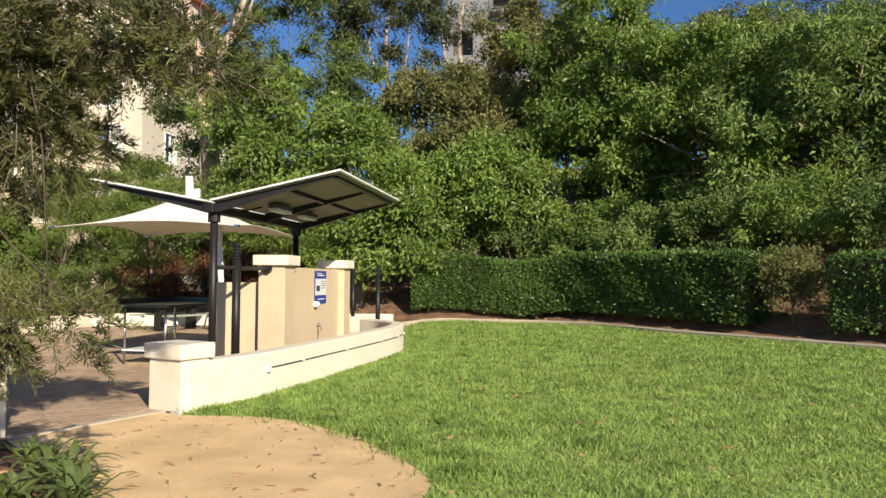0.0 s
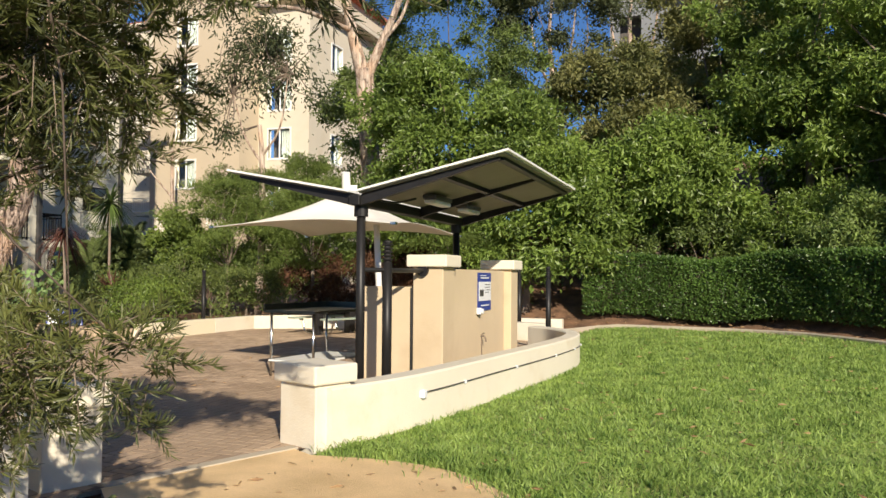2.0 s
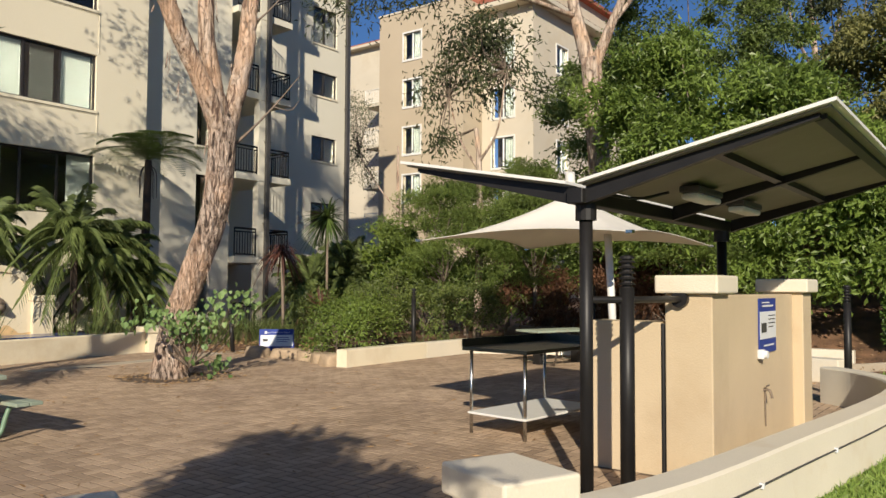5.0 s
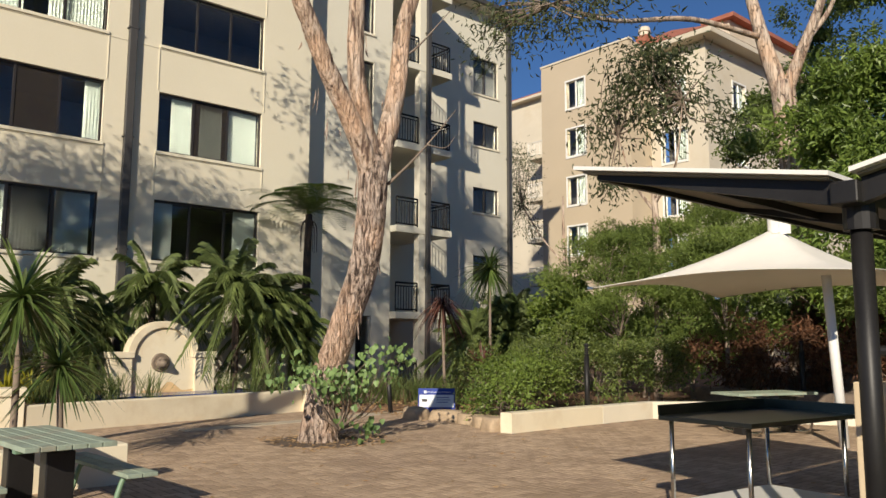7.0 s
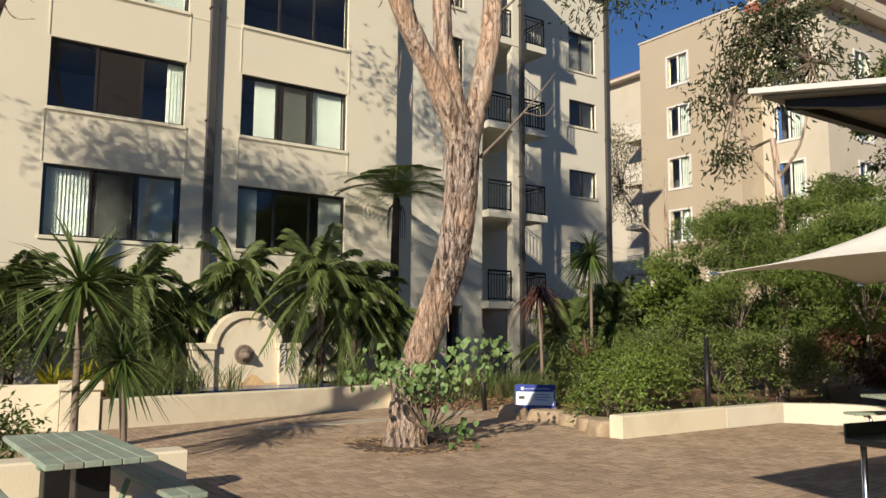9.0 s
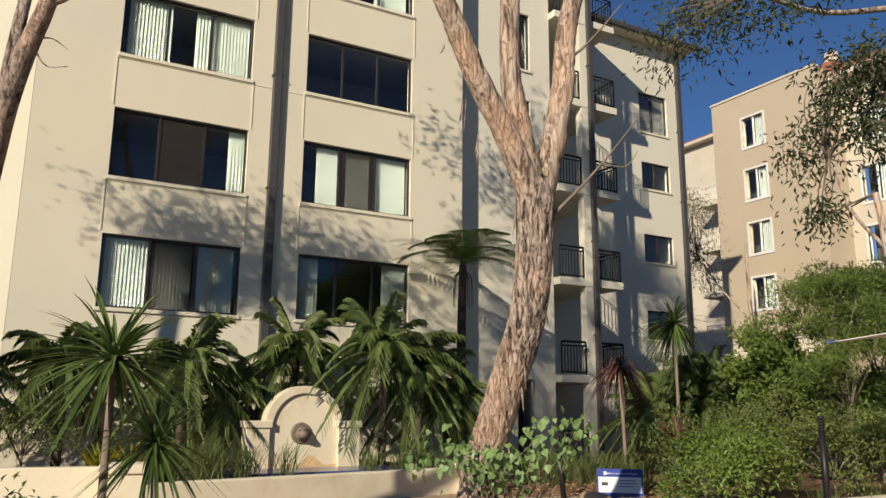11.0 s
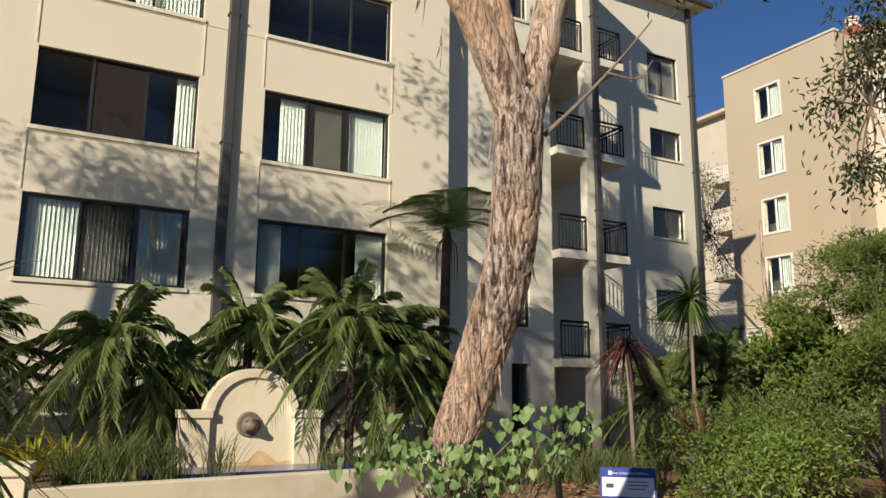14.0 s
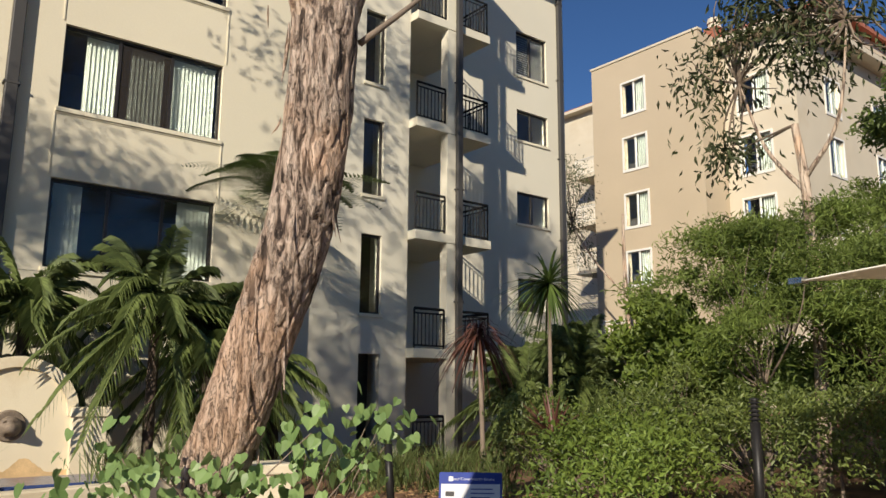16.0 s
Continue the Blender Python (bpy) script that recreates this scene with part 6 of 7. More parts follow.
# ---- hedge ----
def hedge(name, pts, width, h, n, seed):
    line = smooth_line(pts, 10)
    top = thing(name, pose(0, 0, 0), "clipped dark green box hedge along the lawn", "hedge", "hedges")
    r = rng(seed)
    seg = np.array([(p.x, p.y) for p in line])
    length = np.concatenate([[0], np.cumsum(np.linalg.norm(np.diff(seg, axis=0), axis=1))])
    s = r.uniform(0, length[-1], n)
    px, py = np.interp(s, length, seg[:, 0]), np.interp(s, length, seg[:, 1])
    i = np.clip(np.searchsorted(length, s) - 1, 0, len(seg) - 2)
    d = unit(seg[i + 1] - seg[i])
    nx, ny = d[:, 1], -d[:, 0]
    face = r.uniform(0, 1, n)
    u = r.uniform(-0.5, 0.5, n) * width
    z = r.uniform(0.02, 1.0, n) * h
    off = np.where(face < 0.55, width / 2, np.where(face < 0.65, -width / 2, u))
    zz = np.where(face < 0.65, z, h)
    wob = 0.05 * np.sin(s * 3.1) * np.cos(z * 4.0) + r.normal(size=n) * 0.035
    base = np.array([rise(a, b) for a, b in zip(px, py)])
    at = np.stack([px + nx * (off + np.where(face < 0.55, wob, 0)), py + ny * (off + np.where(face < 0.55, wob, 0)), base + zz + np.where(face >= 0.65, wob, 0)], 1)
    way = np.stack([nx * np.where(face < 0.55, 1, np.where(face < 0.65, -1, 0)), ny * np.where(face < 0.55, 1, np.where(face < 0.65, -1, 0)), np.where(face >= 0.65, 1.0, 0.15)], 1) * 0.7 + unit(r.normal(size=(n, 3))) * 0.8
    m = n // 18
    for end, sign in ((0, -1), (len(seg) - 1, 1)):
        dd = unit((seg[min(end + 1, len(seg) - 1)] - seg[max(end - 1, 0)])[None])[0] * sign
        u, z = r.uniform(-0.5, 0.5, m) * width, r.uniform(0.02, 1, m) * h
        b = rise(*seg[end])
        at = np.concatenate([at, np.stack([seg[end, 0] + dd[0] * (0.02 + r.normal(size=m) * 0.04) + dd[1] * u, seg[end, 1] + dd[1] * (0.02 + r.normal(size=m) * 0.04) - dd[0] * u, b + z], 1)])
        way = np.concatenate([way, np.array([dd[0], dd[1], 0.15]) * 0.7 + unit(r.normal(size=(m, 3))) * 0.8])
    leaves("foliage", at, way, 0.075, 0.04, LEAF_HEDGE, top, seed + 1)
    bm = bmesh.new()
    prev = None
    for k, p in enumerate(line):
        dd = (line[min(k + 1, len(line) - 1)] - line[max(k - 1, 0)]).normalized()
        nn = Vector((dd.y, -dd.x, 0))
        b = rise(p.x, p.y)
        a, c = p + nn * (width / 2 - 0.07), p - nn * (width / 2 - 0.07)
        ring = [bm.verts.new(q) for q in ((a.x, a.y, b + 0.15), (a.x, a.y, b + h - 0.07), (c.x, c.y, b + h - 0.07), (c.x, c.y, b + 0.15))]
        if prev:
            for m in range(4):
                bm.faces.new((prev[m], ring[m], ring[(m + 1) % 4], prev[(m + 1) % 4]))
        else:
            bm.faces.new(ring[::-1])
        prev = ring
    bm.faces.new(prev)
    bmesh.ops.recalc_face_normals(bm, faces=bm.faces[:])
    part("branches_core", bm, BARK_DARK, top, "dark inner branches")
    for k in range(0, len(line), 3):
        p = line[k]
        b = rise(p.x, p.y)
        part("stem", a_tube([(p.x, p.y, b - 0.1), (p.x + 0.03, p.y, b + 0.25)], 0.025, 6), TWIG, top)
    return top


hedge("hedge", [(-3.6, 23.9, 0), (-1.2, 23.6, 0), (1.0, 22.7, 0), (2.9, 20.6, 0), (5.05, 17.95, 0)], 0.9, 1.55, 54000, 801)
hedge("hedge", [(6.35, 16.4, 0), (8.6, 13.9, 0), (12.5, 9.6, 0)], 0.9, 1.5, 20000, 811)
shrub("twiggy_shrub", 5.7, 17.4, rise(5.7, 17.4), [(0, 0, 0.8, 0.7, 0.7, 0.75)], 130, 36, 0.14, 0.10, 0.035, LEAF_OLIVE, "twiggy dry shrub in the gap between hedges", "shrub", 821, 0.03, TWIG, 0.2, 0.2, stems=10)


# ---- palms and spiky plants ----
def blades(bm, base, ways, length, width, droop, segs=5, r=None):
    """Strap leaves from a crown: tapering arched strips with a fold along the middle."""
    for w in ways:
        w = Vector(w).normalized()
        ln = length * (r.uniform(0.75, 1.1) if r is not None else 1)
        side = w.cross(Vector((0, 0, 1)))
        side = side.normalized() if side.length > 0.05 else Vector((1, 0, 0))
        prev = None
        for k in range(segs + 1):
            t = k / segs
            p = Vector(base) + w * ln * t + Vector((0, 0, -droop * ln * t * t))
            half = width * 0.5 * (1 - t ** 2.2) * (0.55 + 0.9 * min(t * 3, 1) * 0.5) + 0.002
            up = side.cross(w).normalized() * half * 0.35
            ring = [bm.verts.new(p - side * half + up), bm.verts.new(p), bm.verts.new(p + side * half + up)]
            if prev:
                bm.faces.new((prev[0], prev[1], ring[1], ring[0]))
                bm.faces.new((prev[1], prev[2], ring[2], ring[1]))
            prev = ring
    return bm


def ball_ways(n, r, low=-0.5, high=1.0):
    out = []
    for k in range(n):
        z = r.uniform(low, high)
        a = k * 2.39996 + r.uniform(-0.2, 0.2)
        q = math.sqrt(max(0.02, 1 - min(z * z, 0.98)))
        out.append((math.cos(a) * q, math.sin(a) * q, z))
    return out


def cordyline(x, y, z, h, n, length, width, seed, mat, label, droop=0.35, lean=(0, 0), low=-0.7, trunk=0.05):
    top = thing("cordyline", pose(x, y, z), label, "cordyline")
    r = rng(seed)
    part("stem", a_tube(smooth_line([(0, 0, -0.1), (lean[0] * 0.4, lean[1] * 0.4, h * 0.5), (lean[0], lean[1], h)], 4), list(np.linspace(trunk, trunk * 0.75, 9)), 9), TWIG, top, smooth=True)
    part("leaf_head", blades(bmesh.new(), (lean[0], lean[1], h), ball_ways(n, r, low, 0.98), length, width, droop, 5, r), mat, top)
    return top


cordyline(-13.9, 8.2, 0, 2.2, 130, 1.2, 0.06, 901, LEAF_CORD, "tall cordyline with a spiky green head behind the low wall", 0.28)
cordyline(-13.75, 8.75, 0, 1.3, 110, 0.95, 0.045, 903, LEAF_CORD, "low spiky green cordyline behind the low wall", 0.3, (0.05, -0.1))
cordyline(-19.1, 22.0, 0.1, 3.75, 130, 1.15, 0.06, 905, LEAF_CORD, "tall cordyline with a green head and bare trunk", 0.4, (0, 0), -0.9)
cordyline(-18.75, 19.9, 0.1, 2.6, 100, 0.95, 0.045, 907, LEAF_RED, "brownish red drooping cordyline", 0.75, (-0.25, 0.1), -0.6)
cordyline(-15.2, 17.95, 0.1, 1.0, 46, 0.62, 0.05, 909, LEAF_RED, "purple flax with stiff upright leaves", 0.06, (0, 0), 0.05)
cordyline(-17.2, 21.3, 0.1, 1.0, 60, 0.8, 0.05, 911, LEAF_CORD, "low green spiky flax plant", 0.5, (0, 0), -0.2)


def palm(x, y, z, h, n, length, seed, label, lean=(0, 0)):
    """A pygmy date palm: arching feather fronds with many narrow leaflets."""
    top = thing("palm", pose(x, y, z), label, "palm", "palms behind the fountain")
    r = rng(seed)
    part("trunk", a_tube(smooth_line([(0, 0, -0.1), (lean[0] * 0.4, lean[1] * 0.4, h * 0.5), (lean[0], lean[1], h)], 4), 0.09, 10), BARK_DARK, top, smooth=True)
    verts, faces = [], []
    for k in range(n):
        a, e = k * 2.39996 + r.uniform(-0.15, 0.15), r.uniform(-0.55, 1.4)
        d = np.array([math.cos(a) * math.cos(e), math.sin(a) * math.cos(e), math.sin(e)])
        ln = length * r.uniform(0.8, 1.1)
        side = np.cross(d, [0, 0, 1.0])
        side /= np.linalg.norm(side) + 1e-6
        bend = r.uniform(0.4, 0.85) * (1.0 if e < 1.0 else 0.75)
        for t in np.linspace(0.10, 1.0, 32):
            p = np.array([lean[0], lean[1], h]) + d * ln * t + np.array([0, 0, -bend * ln * t * t])
            tang = d + np.array([0, 0, -2 * bend * t])
            tang /= np.linalg.norm(tang)
            for s in (-1, 1):
                w = tang * 0.9 + s * side * r.uniform(0.6, 0.85) + np.array([0, 0, r.uniform(-0.45, -0.1)])
                w /= np.linalg.norm(w)
                ll = 0.50 * (1.0 - 0.5 * t) * r.uniform(0.85, 1.15)
                c = np.cross(w, [0, 0, 1.0])
                c = c / (np.linalg.norm(c) + 1e-6) * 0.0023
                i = len(verts)
                mid = p + w * ll * 0.5 + np.array([0, 0, 0.02])
                verts += [p, mid + c, p + w * ll + np.array([0, 0, -0.11]), mid - c]
                faces += [(i, i + 1, i + 2), (i, i + 2, i + 3)]
        i = len(verts)
        pts = [np.array([lean[0], lean[1], h]) + d * ln * t + np.array([0, 0, -bend * ln * t * t]) for t in np.linspace(0, 1, 7)]
        for p in pts:
            verts += [p + side * 0.012, p - side * 0.012]
        for q in range(6):
            b = i + 2 * q
            faces += [(b, b + 1, b + 3), (b, b + 3, b + 2)]
    raw("fronds", verts, faces, LEAF_PALM, top)
    return top


for k, (x, y, h, n, ln) in enumerate(((-21.3, 10.4, 2.1, 46, 1.75), (-22.1, 13.0, 2.6, 42, 1.7), (-20.9, 14.7, 2.5, 56, 1.9), (-21.1, 15.7, 2.0, 46, 1.8), (-21.6, 8.2, 2.0, 40, 1.6), (-22.1, 11.5, 1.5, 30, 1.3), (-21.2, 16.6, 1.4, 34, 1.5), (-21.5, 6.2, 2.2, 36, 1.6))):
    palm(x, y, 0.4, h, int(n * 0.9), ln * 1.1, 920 + k, "pygmy date palm with arching feather fronds")
for k, (x, y, h) in enumerate(((-19.6, 23.6, 1.7), (-20.7, 24.6, 2.1), (-22.0, 24.4, 1.8), (-20.4, 22.6, 1.3))):
    palm(x, y, 0.2, h, 46, 1.9, 940 + k, "pygmy date palm under the balconies")


def tree_fern(x, y, z, h, n, length, seed):
    top = thing("tree_fern", pose(x, y, z), "tree fern with a slender dark trunk and wide fronds", "tree fern")
    r = rng(seed)
    part("trunk", a_tube(smooth_line([(0, 0, -0.1), (0.1, -0.1, h * 0.5), (0, 0, h)], 5), list(np.linspace(0.14, 0.10, 11)), 10), BARK_FERN_SHADED, top, smooth=True)
    verts, faces = [], []
    for k in range(n):
        a, e = k * 2 * math.pi / n + r.uniform(-0.15, 0.15), r.uniform(0.3, 1.0)
        d = np.array([math.cos(a) * math.cos(e), math.sin(a) * math.cos(e), math.sin(e)])
        side = np.cross(d, [0, 0, 1.0])
        side /= np.linalg.norm(side)
        ln, bend = length * r.uniform(0.85, 1.1), r.uniform(0.38, 0.62)
        for t in np.linspace(0.12, 1, 24):
            p = np.array([0, 0, h]) + d * ln * t + np.array([0, 0, -bend * ln * t * t])
            wide = 0.46 * math.sin(math.pi * min(1, t * 0.9 + 0.1)) + 0.04
            for s in (-1, 1):
                for q in np.linspace(0.08, 1, 12):
                    c = p + side * s * wide * q + d * wide * q * 0.35 + np.array([0, 0, -0.28 * wide * q])
                    for s2 in (-1, 1):
                        tip = c + d * s2 * 0.036 * (1.2 - q) + side * s * 0.02
                        i = len(verts)
                        verts += [c - side * s * 0.015, c + side * s * 0.015, tip]
                        faces.append((i, i + 1, i + 2))
        i = len(verts)
        for t in np.linspace(0, 1, 8):
            p = np.array([0, 0, h]) + d * ln * t + np.array([0, 0, -bend * ln * t * t])
            verts += [p + side * 0.014 * (1.1 - t), p - side * 0.014 * (1.1 - t)]
        for q in range(7):
            b = i + 2 * q
            faces += [(b, b + 1, b + 3), (b, b + 3, b + 2)]
    raw("fronds", verts, faces, LEAF_CORD, top)
    bm = bmesh.new()
    for k in range(7):
        a = k * 0.9
        tube(bm, smooth_line([(0, 0, h - 0.1), (0.22 * math.cos(a), 0.22 * math.sin(a), h - 0.35), (0.24 * math.cos(a), 0.24 * math.sin(a), h - 1.1)], 3), list(np.linspace(0.022, 0.008, 7)), 4)
    part("dead_frond", bm, BARK_FERN_SHADED, top, "brown hanging dead fronds")
    return top


tree_fern(-21.7, 17.25, 0.1, 5.2, 30, 2.4, 951)


def tuft(x, y, z, n, length, width, seed, mat, label, name="grass_tuft", droop=0.45, category="grass", spread=0.14):
    r = rng(seed)
    bm = bmesh.new()
    for k in range(n):
        a = r.uniform(0, 6.28)
        w = (math.cos(a) * 0.45, math.sin(a) * 0.45, 1.0)
        blades(bm, (x * 0 + r.normal() * length * spread, r.normal() * length * spread, 0), [w], length * r.uniform(0.6, 1.05), width, droop, 4)
    ob = part(name, bm, mat)
    ob.matrix_world = pose(x, y, z)
    return tagged(ob, label, category, "grass tufts", "stuff")


for k, (x, y, z, n, ln) in enumerate(((-18.2, 18.5, 0.05, 130, 0.95), (-18.9, 18.0, 0.05, 130, 1.0), (-17.8, 19.3, 0.05, 130, 0.95), (-18.6, 19.2, 0.05, 120, 1.0), (-19.6, 17.6, 0.05, 120, 0.9), (-19.9, 18.8, 0.05, 120, 1.0),
                                       (-18.75, 11.0, 0.42, 70, 0.85), (-18.75, 11.75, 0.42, 45, 0.9), (-18.85, 13.5, 0.42, 40, 0.75), (-18.9, 14.2, 0.42, 50, 0.55), (-19.0, 14.8, 0.42, 80, 0.65), (-18.7, 10.3, 0.42, 150, 0.95), (-18.7, 9.8, 0.42, 120, 0.8), (-13.2, 19.2, 0.1, 60, 0.5), (-13.0, 20.2, 0.1, 60, 0.5))):
    tuft(x, y, z, int(n * 1.3), ln * 1.3, 0.013, 960 + k, LEAF_TALL, "clump of strappy green grass", droop=0.33)


def leafy(name, x, y, z, n, length, width, seed, mat, label, droop):
    """A clump of broad leaves, each a part of its own."""
    top = thing(name, pose(x, y, z), label, "plant", name + " clumps")
    q = rng(seed)
    for k in range(n):
        a = k * 2.4 + q.uniform(-0.3, 0.3)
        lean = q.uniform(0.25, 0.9)
        part("leaf", blades(bmesh.new(), (q.normal() * 0.05, q.normal() * 0.05, 0), [(math.cos(a) * lean, math.sin(a) * lean, 1.0)], length * q.uniform(0.6, 1.1), width, droop, 5), mat, top)
    return top


for k, (x, y) in enumerate(((-19.6, 9.3), (-20.0, 8.8), (-19.8, 9.8))):
    leafy("croton", x, y, 0.42, 34, 0.95, 0.09, 980 + k, LEAF_YELLOW, "yellow-green croton leaves in the planter", 0.25)
for k, (x, y) in enumerate(((-2.55, 4.5), (-2.85, 4.85), (-2.7, 4.2), (-3.2, 5.1), (-2.35, 4.25))):
    leafy("lily", x, y, 0.0, 30, 0.62, 0.06, 990 + k, LEAF_PALM, "clump of broad strappy lily leaves", 0.55)

# vine climbing the gum
r = rng(1001)
vine = thing("vine", pose(-13.4, 12.75, 0), "leafy green vine growing round the gum trunk", "vine")
vb = [(0.25, -0.75, 1.05, 0.45, 0.40, 0.28), (0.3, 0.55, 1.2, 0.5, 0.42, 0.30), (0.35, 0.1, 0.85, 0.5, 0.5, 0.35), (0.5, 1.0, 1.25, 0.35, 0.35, 0.35), (0.55, -0.1, 0.25, 0.12, 0.12, 0.15), (0.8, 0.35, 0.14, 0.16, 0.16, 0.08), (-0.1, 0.8, 0.25, 0.2, 0.18, 0.12)]
at, way, cen = crown_points(vb, 50, 8, 0.11, 1003, 0.9, 0.2)
n = len(at)
d = unit(way * np.array([1, 1, 0.6]) + np.array([0, 0, -0.9]))
side = unit(np.cross(d, unit(r.normal(size=(n, 3)) * 0.7 + np.array([0.6, -0.5, 0.4]))))
up = np.cross(side, d)
ln = 0.092 * r.uniform(0.6, 1.25, (n, 1))
heart = ((0.0, 0.0, 0.0), (-0.12, 0.32, 0.05), (0.12, 0.52, 0.08), (0.5, 0.42, 0.05), (1.0, 0.0, -0.08), (0.5, -0.42, 0.05), (0.12, -0.52, 0.08), (-0.12, -0.32, 0.05))
hv = np.stack([at + d * ln * a + side * ln * b + up * ln * c for a, b, c in heart], 1)
fan = np.array([(0, k, k + 1) for k in range(1, 7)])
raw("foliage", hv.reshape(-1, 3), (np.arange(n)[:, None, None] * 8 + fan[None]).reshape(-1, 3), LEAF_VINE, vine)
bm = bmesh.new()
limbs(bm, (0.1, 0.1, 0.2), cen[:26], 0.014, 1005, 0.3, 5)
part("stem", bm, TWIG, vine)


# ---- lawn blades, litter ----
def inside(outline, px, py):
    o = np.array(outline)
    res = np.zeros(len(px), dtype=bool)
    j = len(o) - 1
    for i in range(len(o)):
        cond = ((o[i, 1] > py) != (o[j, 1] > py)) & (px < (o[j, 0] - o[i, 0]) * (py - o[i, 1]) / (o[j, 1] - o[i, 1] + 1e-12) + o[i, 0])
        res ^= cond
        j = i
    return res


r = rng(1101)
n = 520000
dist = r.uniform(0, 1, n) ** 0.62 * 21 + 1.5
ang = r.uniform(-0.75, 0.78, n)
gx, gy = 0.3 + dist * np.sin(ang), -0.5 + dist * np.cos(ang)
keep = inside(lawn_outline, gx, gy)
gx, gy, dist = gx[keep], gy[keep], dist[keep]
gz = np.array([rise(a, b) for a, b in zip(gx, gy)])
patchy = np.array([noise.noise(Vector((a * 0.7, b * 0.7, 0))) for a, b in zip(gx, gy)])
way = np.stack([r.normal(size=len(gx)) * 0.8, r.normal(size=len(gx)) * 0.8, np.ones(len(gx))], 1)
size = 0.040 * (1 + 0.5 * patchy) * r.uniform(0.5, 1.6, len(gx)) * (1 + dist / 25)
n = len(gx)
d = unit(way)
side = unit(np.cross(d, unit(r.normal(size=(n, 3))))) * (0.0032 * (1 + dist / 6.5))[:, None]
at = np.stack([gx, gy, gz - 0.004], 1)
v = np.empty((n, 3, 3))
v[:, 0], v[:, 1], v[:, 2] = at - side, at + side, at + d * size[:, None]
tagged(raw("grass", v.reshape(-1, 3), np.arange(n * 3).reshape(n, 3), GRASS_BLADE), "short green lawn grass blades", "grass", kind="stuff")

# longer rough grass at the edge of the sand
for k, (x, y) in enumerate(((-3.0, 7.75), (-2.6, 7.75), (-2.2, 7.6), (-1.7, 7.4), (-1.3, 7.0), (-0.95, 6.7), (-0.7, 6.3), (-0.3, 6.0), (0.0, 5.5), (0.1, 7.0), (0.9, 6.6), (-0.5, 7.6))):
    tuft(x, y, rise(x, y), 260, 0.16, 0.006, 1120 + k, GRASS_BLADE, "rough tuft of longer lawn grass", "grass_tuft", 0.5, "grass", 1.0)


def litter(name, n, area, seed, label, size=0.09):
    q = rng(seed)
    x, y = q.uniform(area[0], area[1], n), q.uniform(area[2], area[3], n)
    z = np.array([max(0.0, rise(a, b)) for a, b in zip(x, y)]) + area[4]
    w = np.stack([q.normal(size=n), q.normal(size=n), q.normal(size=n) * 0.12], 1)
    return tagged(leaves(name, np.stack([x, y, z], 1), w, size, size * 0.22, DRY_LEAF, None, seed + 1, 0.5, 0.05), label, "leaf litter", kind="stuff")


litter("leaf_litter", 140, (-3.6, -0.5, 3.6, 7.3, 0.012), 1201, "dry fallen gum leaves on the sand")
litter("leaf_litter", 800, (-2.0, 9, 3.0, 19.0, 0.04), 1203, "dry fallen leaves in the lawn", 0.08)
litter("leaf_litter", 500, (-16, -4.5, 6.5, 16.5, 0.012), 1205, "dry fallen leaves on the paving", 0.07)
litter("leaf_litter", 500, (-14.6, -12.6, 11.9, 13.9, 0.014), 1207, "dry leaves round the gum", 0.08)
litter("leaf_litter", 1500, (-5, 9, 19, 24, 0.02), 1209, "brown leaf litter under the hedge", 0.09)
litter("leaf_litter", 1300, (-19, -15.5, 16.3, 19.5, 0.03), 1211, "brown leaf litter in the garden bed", 0.09)

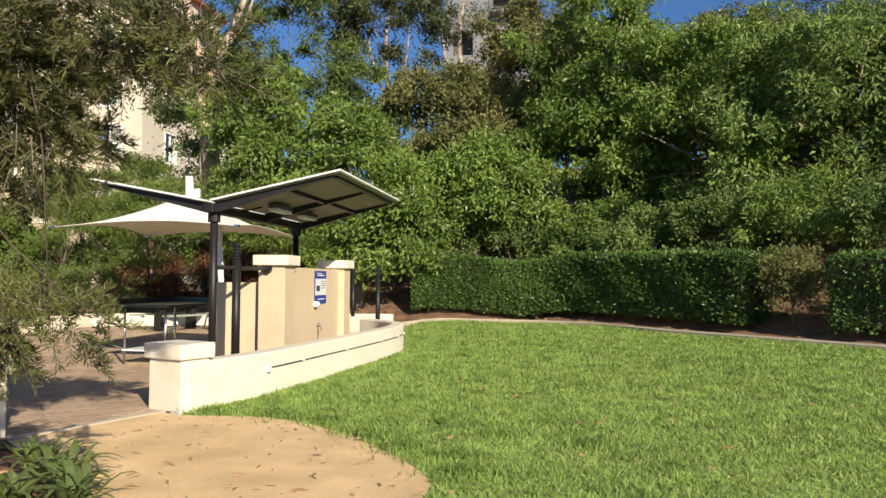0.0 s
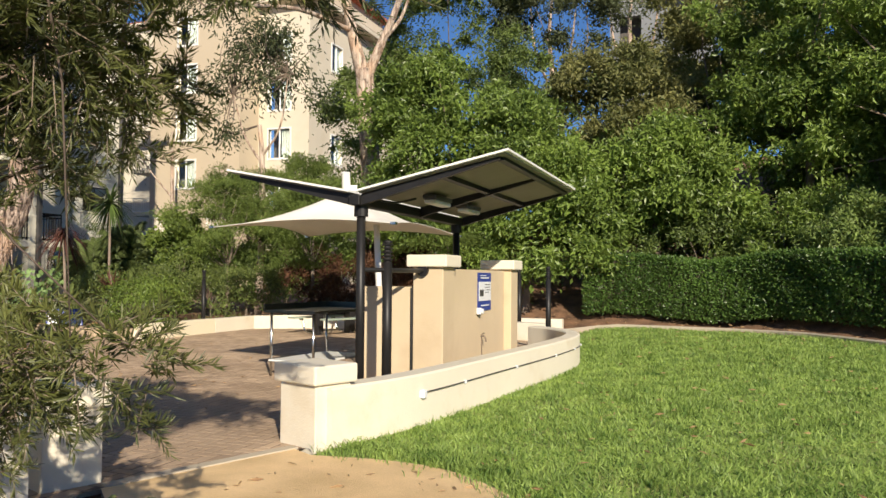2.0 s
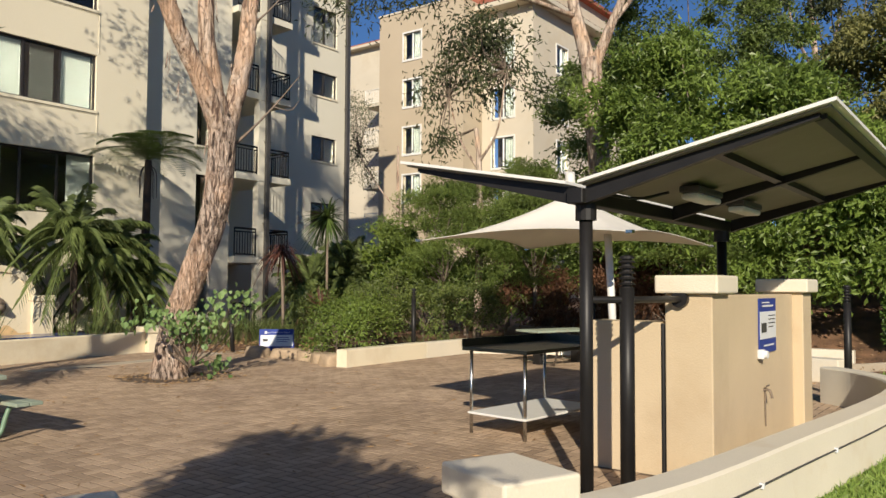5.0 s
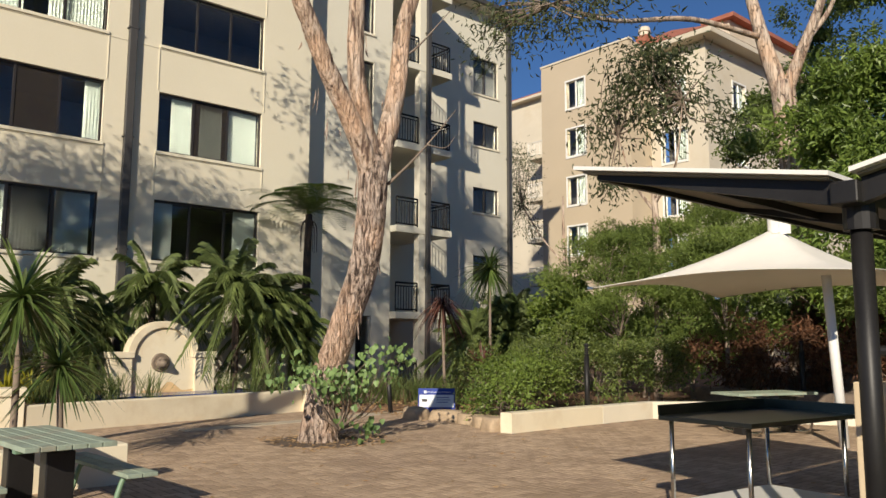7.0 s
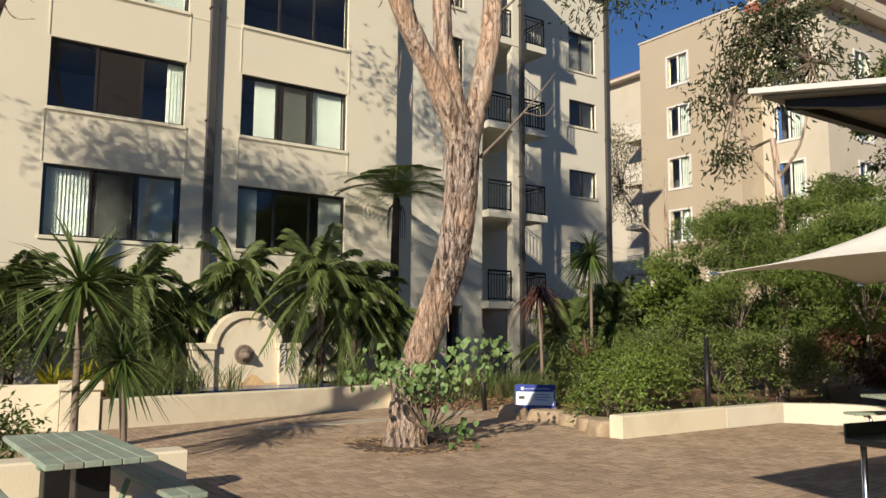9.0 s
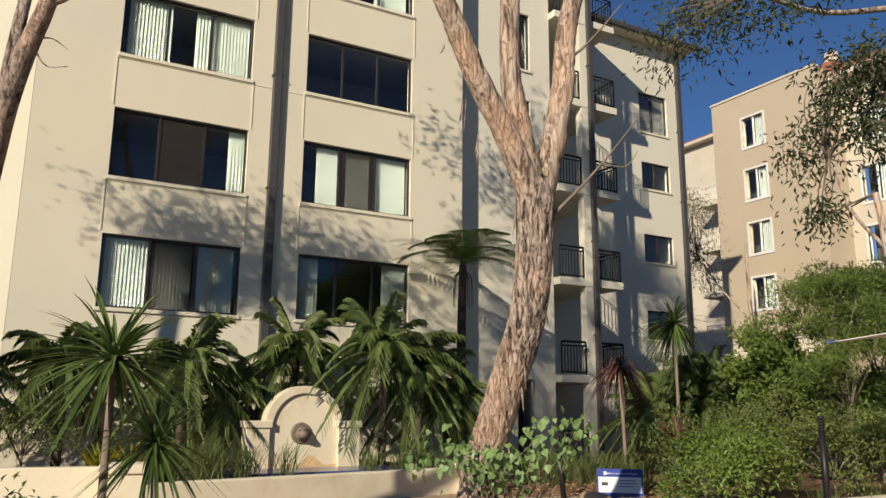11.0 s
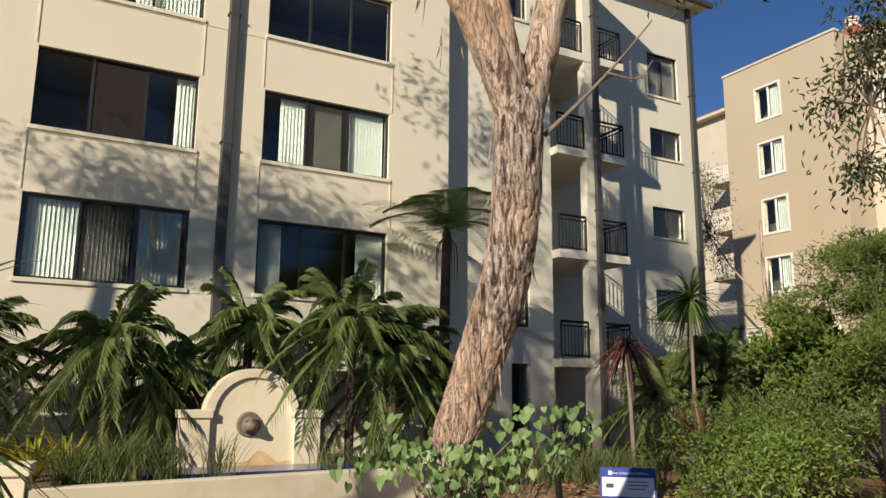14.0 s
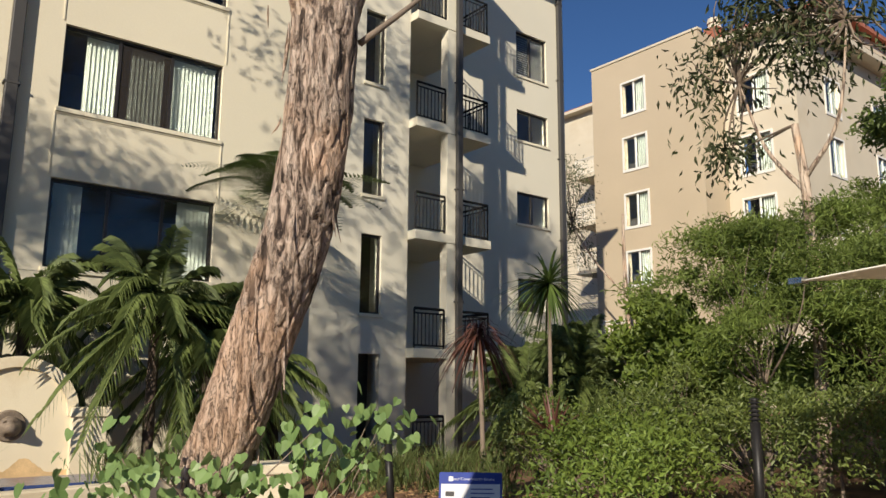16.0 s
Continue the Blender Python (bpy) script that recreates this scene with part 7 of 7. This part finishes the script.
# ---- brick pavers ----
L, Wd, GAP = 0.232, 0.116, 0.011
bricks = []
for j in range(-10, 210):
    for i in range(-10, 220):
        k = (i - j) % 4
        cx, cy = -20.0 + i * Wd, 2.0 + j * Wd
        if k == 0:
            bricks.append((cx + Wd, cy + Wd / 2, 0))
        elif k == 3:
            bricks.append((cx + Wd / 2, cy + Wd, 1))
B = np.array(bricks)
ok = inside(paving_outline, B[:, 0], B[:, 1])
B = B[ok]
keep_out = ((B[:, 0] > -4.66) & (B[:, 0] < -3.38) & (B[:, 1] > 11.06) & (B[:, 1] < 14.9))
tree_hole = np.hypot(B[:, 0] + 13.7, B[:, 1] - 12.72) < 0.85
B = B[~keep_out & ~tree_hole]
near = (B[:, 0] > -6.4) & (B[:, 0] < -4.1) & (B[:, 1] > 7.0) & (B[:, 1] < 10.8)
idx = np.where(near)[0][:300]
near = np.zeros(len(B), dtype=bool)
near[idx] = True


def brick_arrays(b):
    n = len(b)
    hx = np.where(b[:, 2] == 0, L, Wd) / 2 - GAP / 2
    hy = np.where(b[:, 2] == 0, Wd, L) / 2 - GAP / 2
    q = rng(1301)
    z = q.normal(size=n) * 0.0006
    v = np.empty((n, 8, 3))
    for k, (sx, sy) in enumerate(((-1, -1), (1, -1), (1, 1), (-1, 1))):
        v[:, k] = np.stack([b[:, 0] + sx * hx, b[:, 1] + sy * hy, np.full(n, -0.02)], 1)
        v[:, k + 4] = np.stack([b[:, 0] + sx * (hx - 0.003), b[:, 1] + sy * (hy - 0.003), z], 1)
    f = np.array([(4, 5, 6, 7), (0, 1, 5, 4), (1, 2, 6, 5), (2, 3, 7, 6), (3, 0, 4, 7)])
    faces = (np.arange(n)[:, None, None] * 8 + f[None]).reshape(-1, 4)
    return v.reshape(-1, 3), faces


pv, pf = brick_arrays(B[~near])
pavers = tagged(raw("brick_pavers", pv, pf, BRICK, bpy.data.objects["paving"]), "brown herringbone brick pavers", kind="stuff")
meshes = []
for o in (0, 1):
    tv, tf = brick_arrays(np.array([(0.0, 0.0, float(o))]))
    first = raw("brick", tv, tf, BRICK, bpy.data.objects["paving"])
    meshes.append(first.data)
    bpy.data.objects.remove(first)
for x, y, o in B[near]:
    ob = new("brick", meshes[int(o)])
    ob.parent = bpy.data.objects["paving"]
    ob.location = (x, y, 0.0)
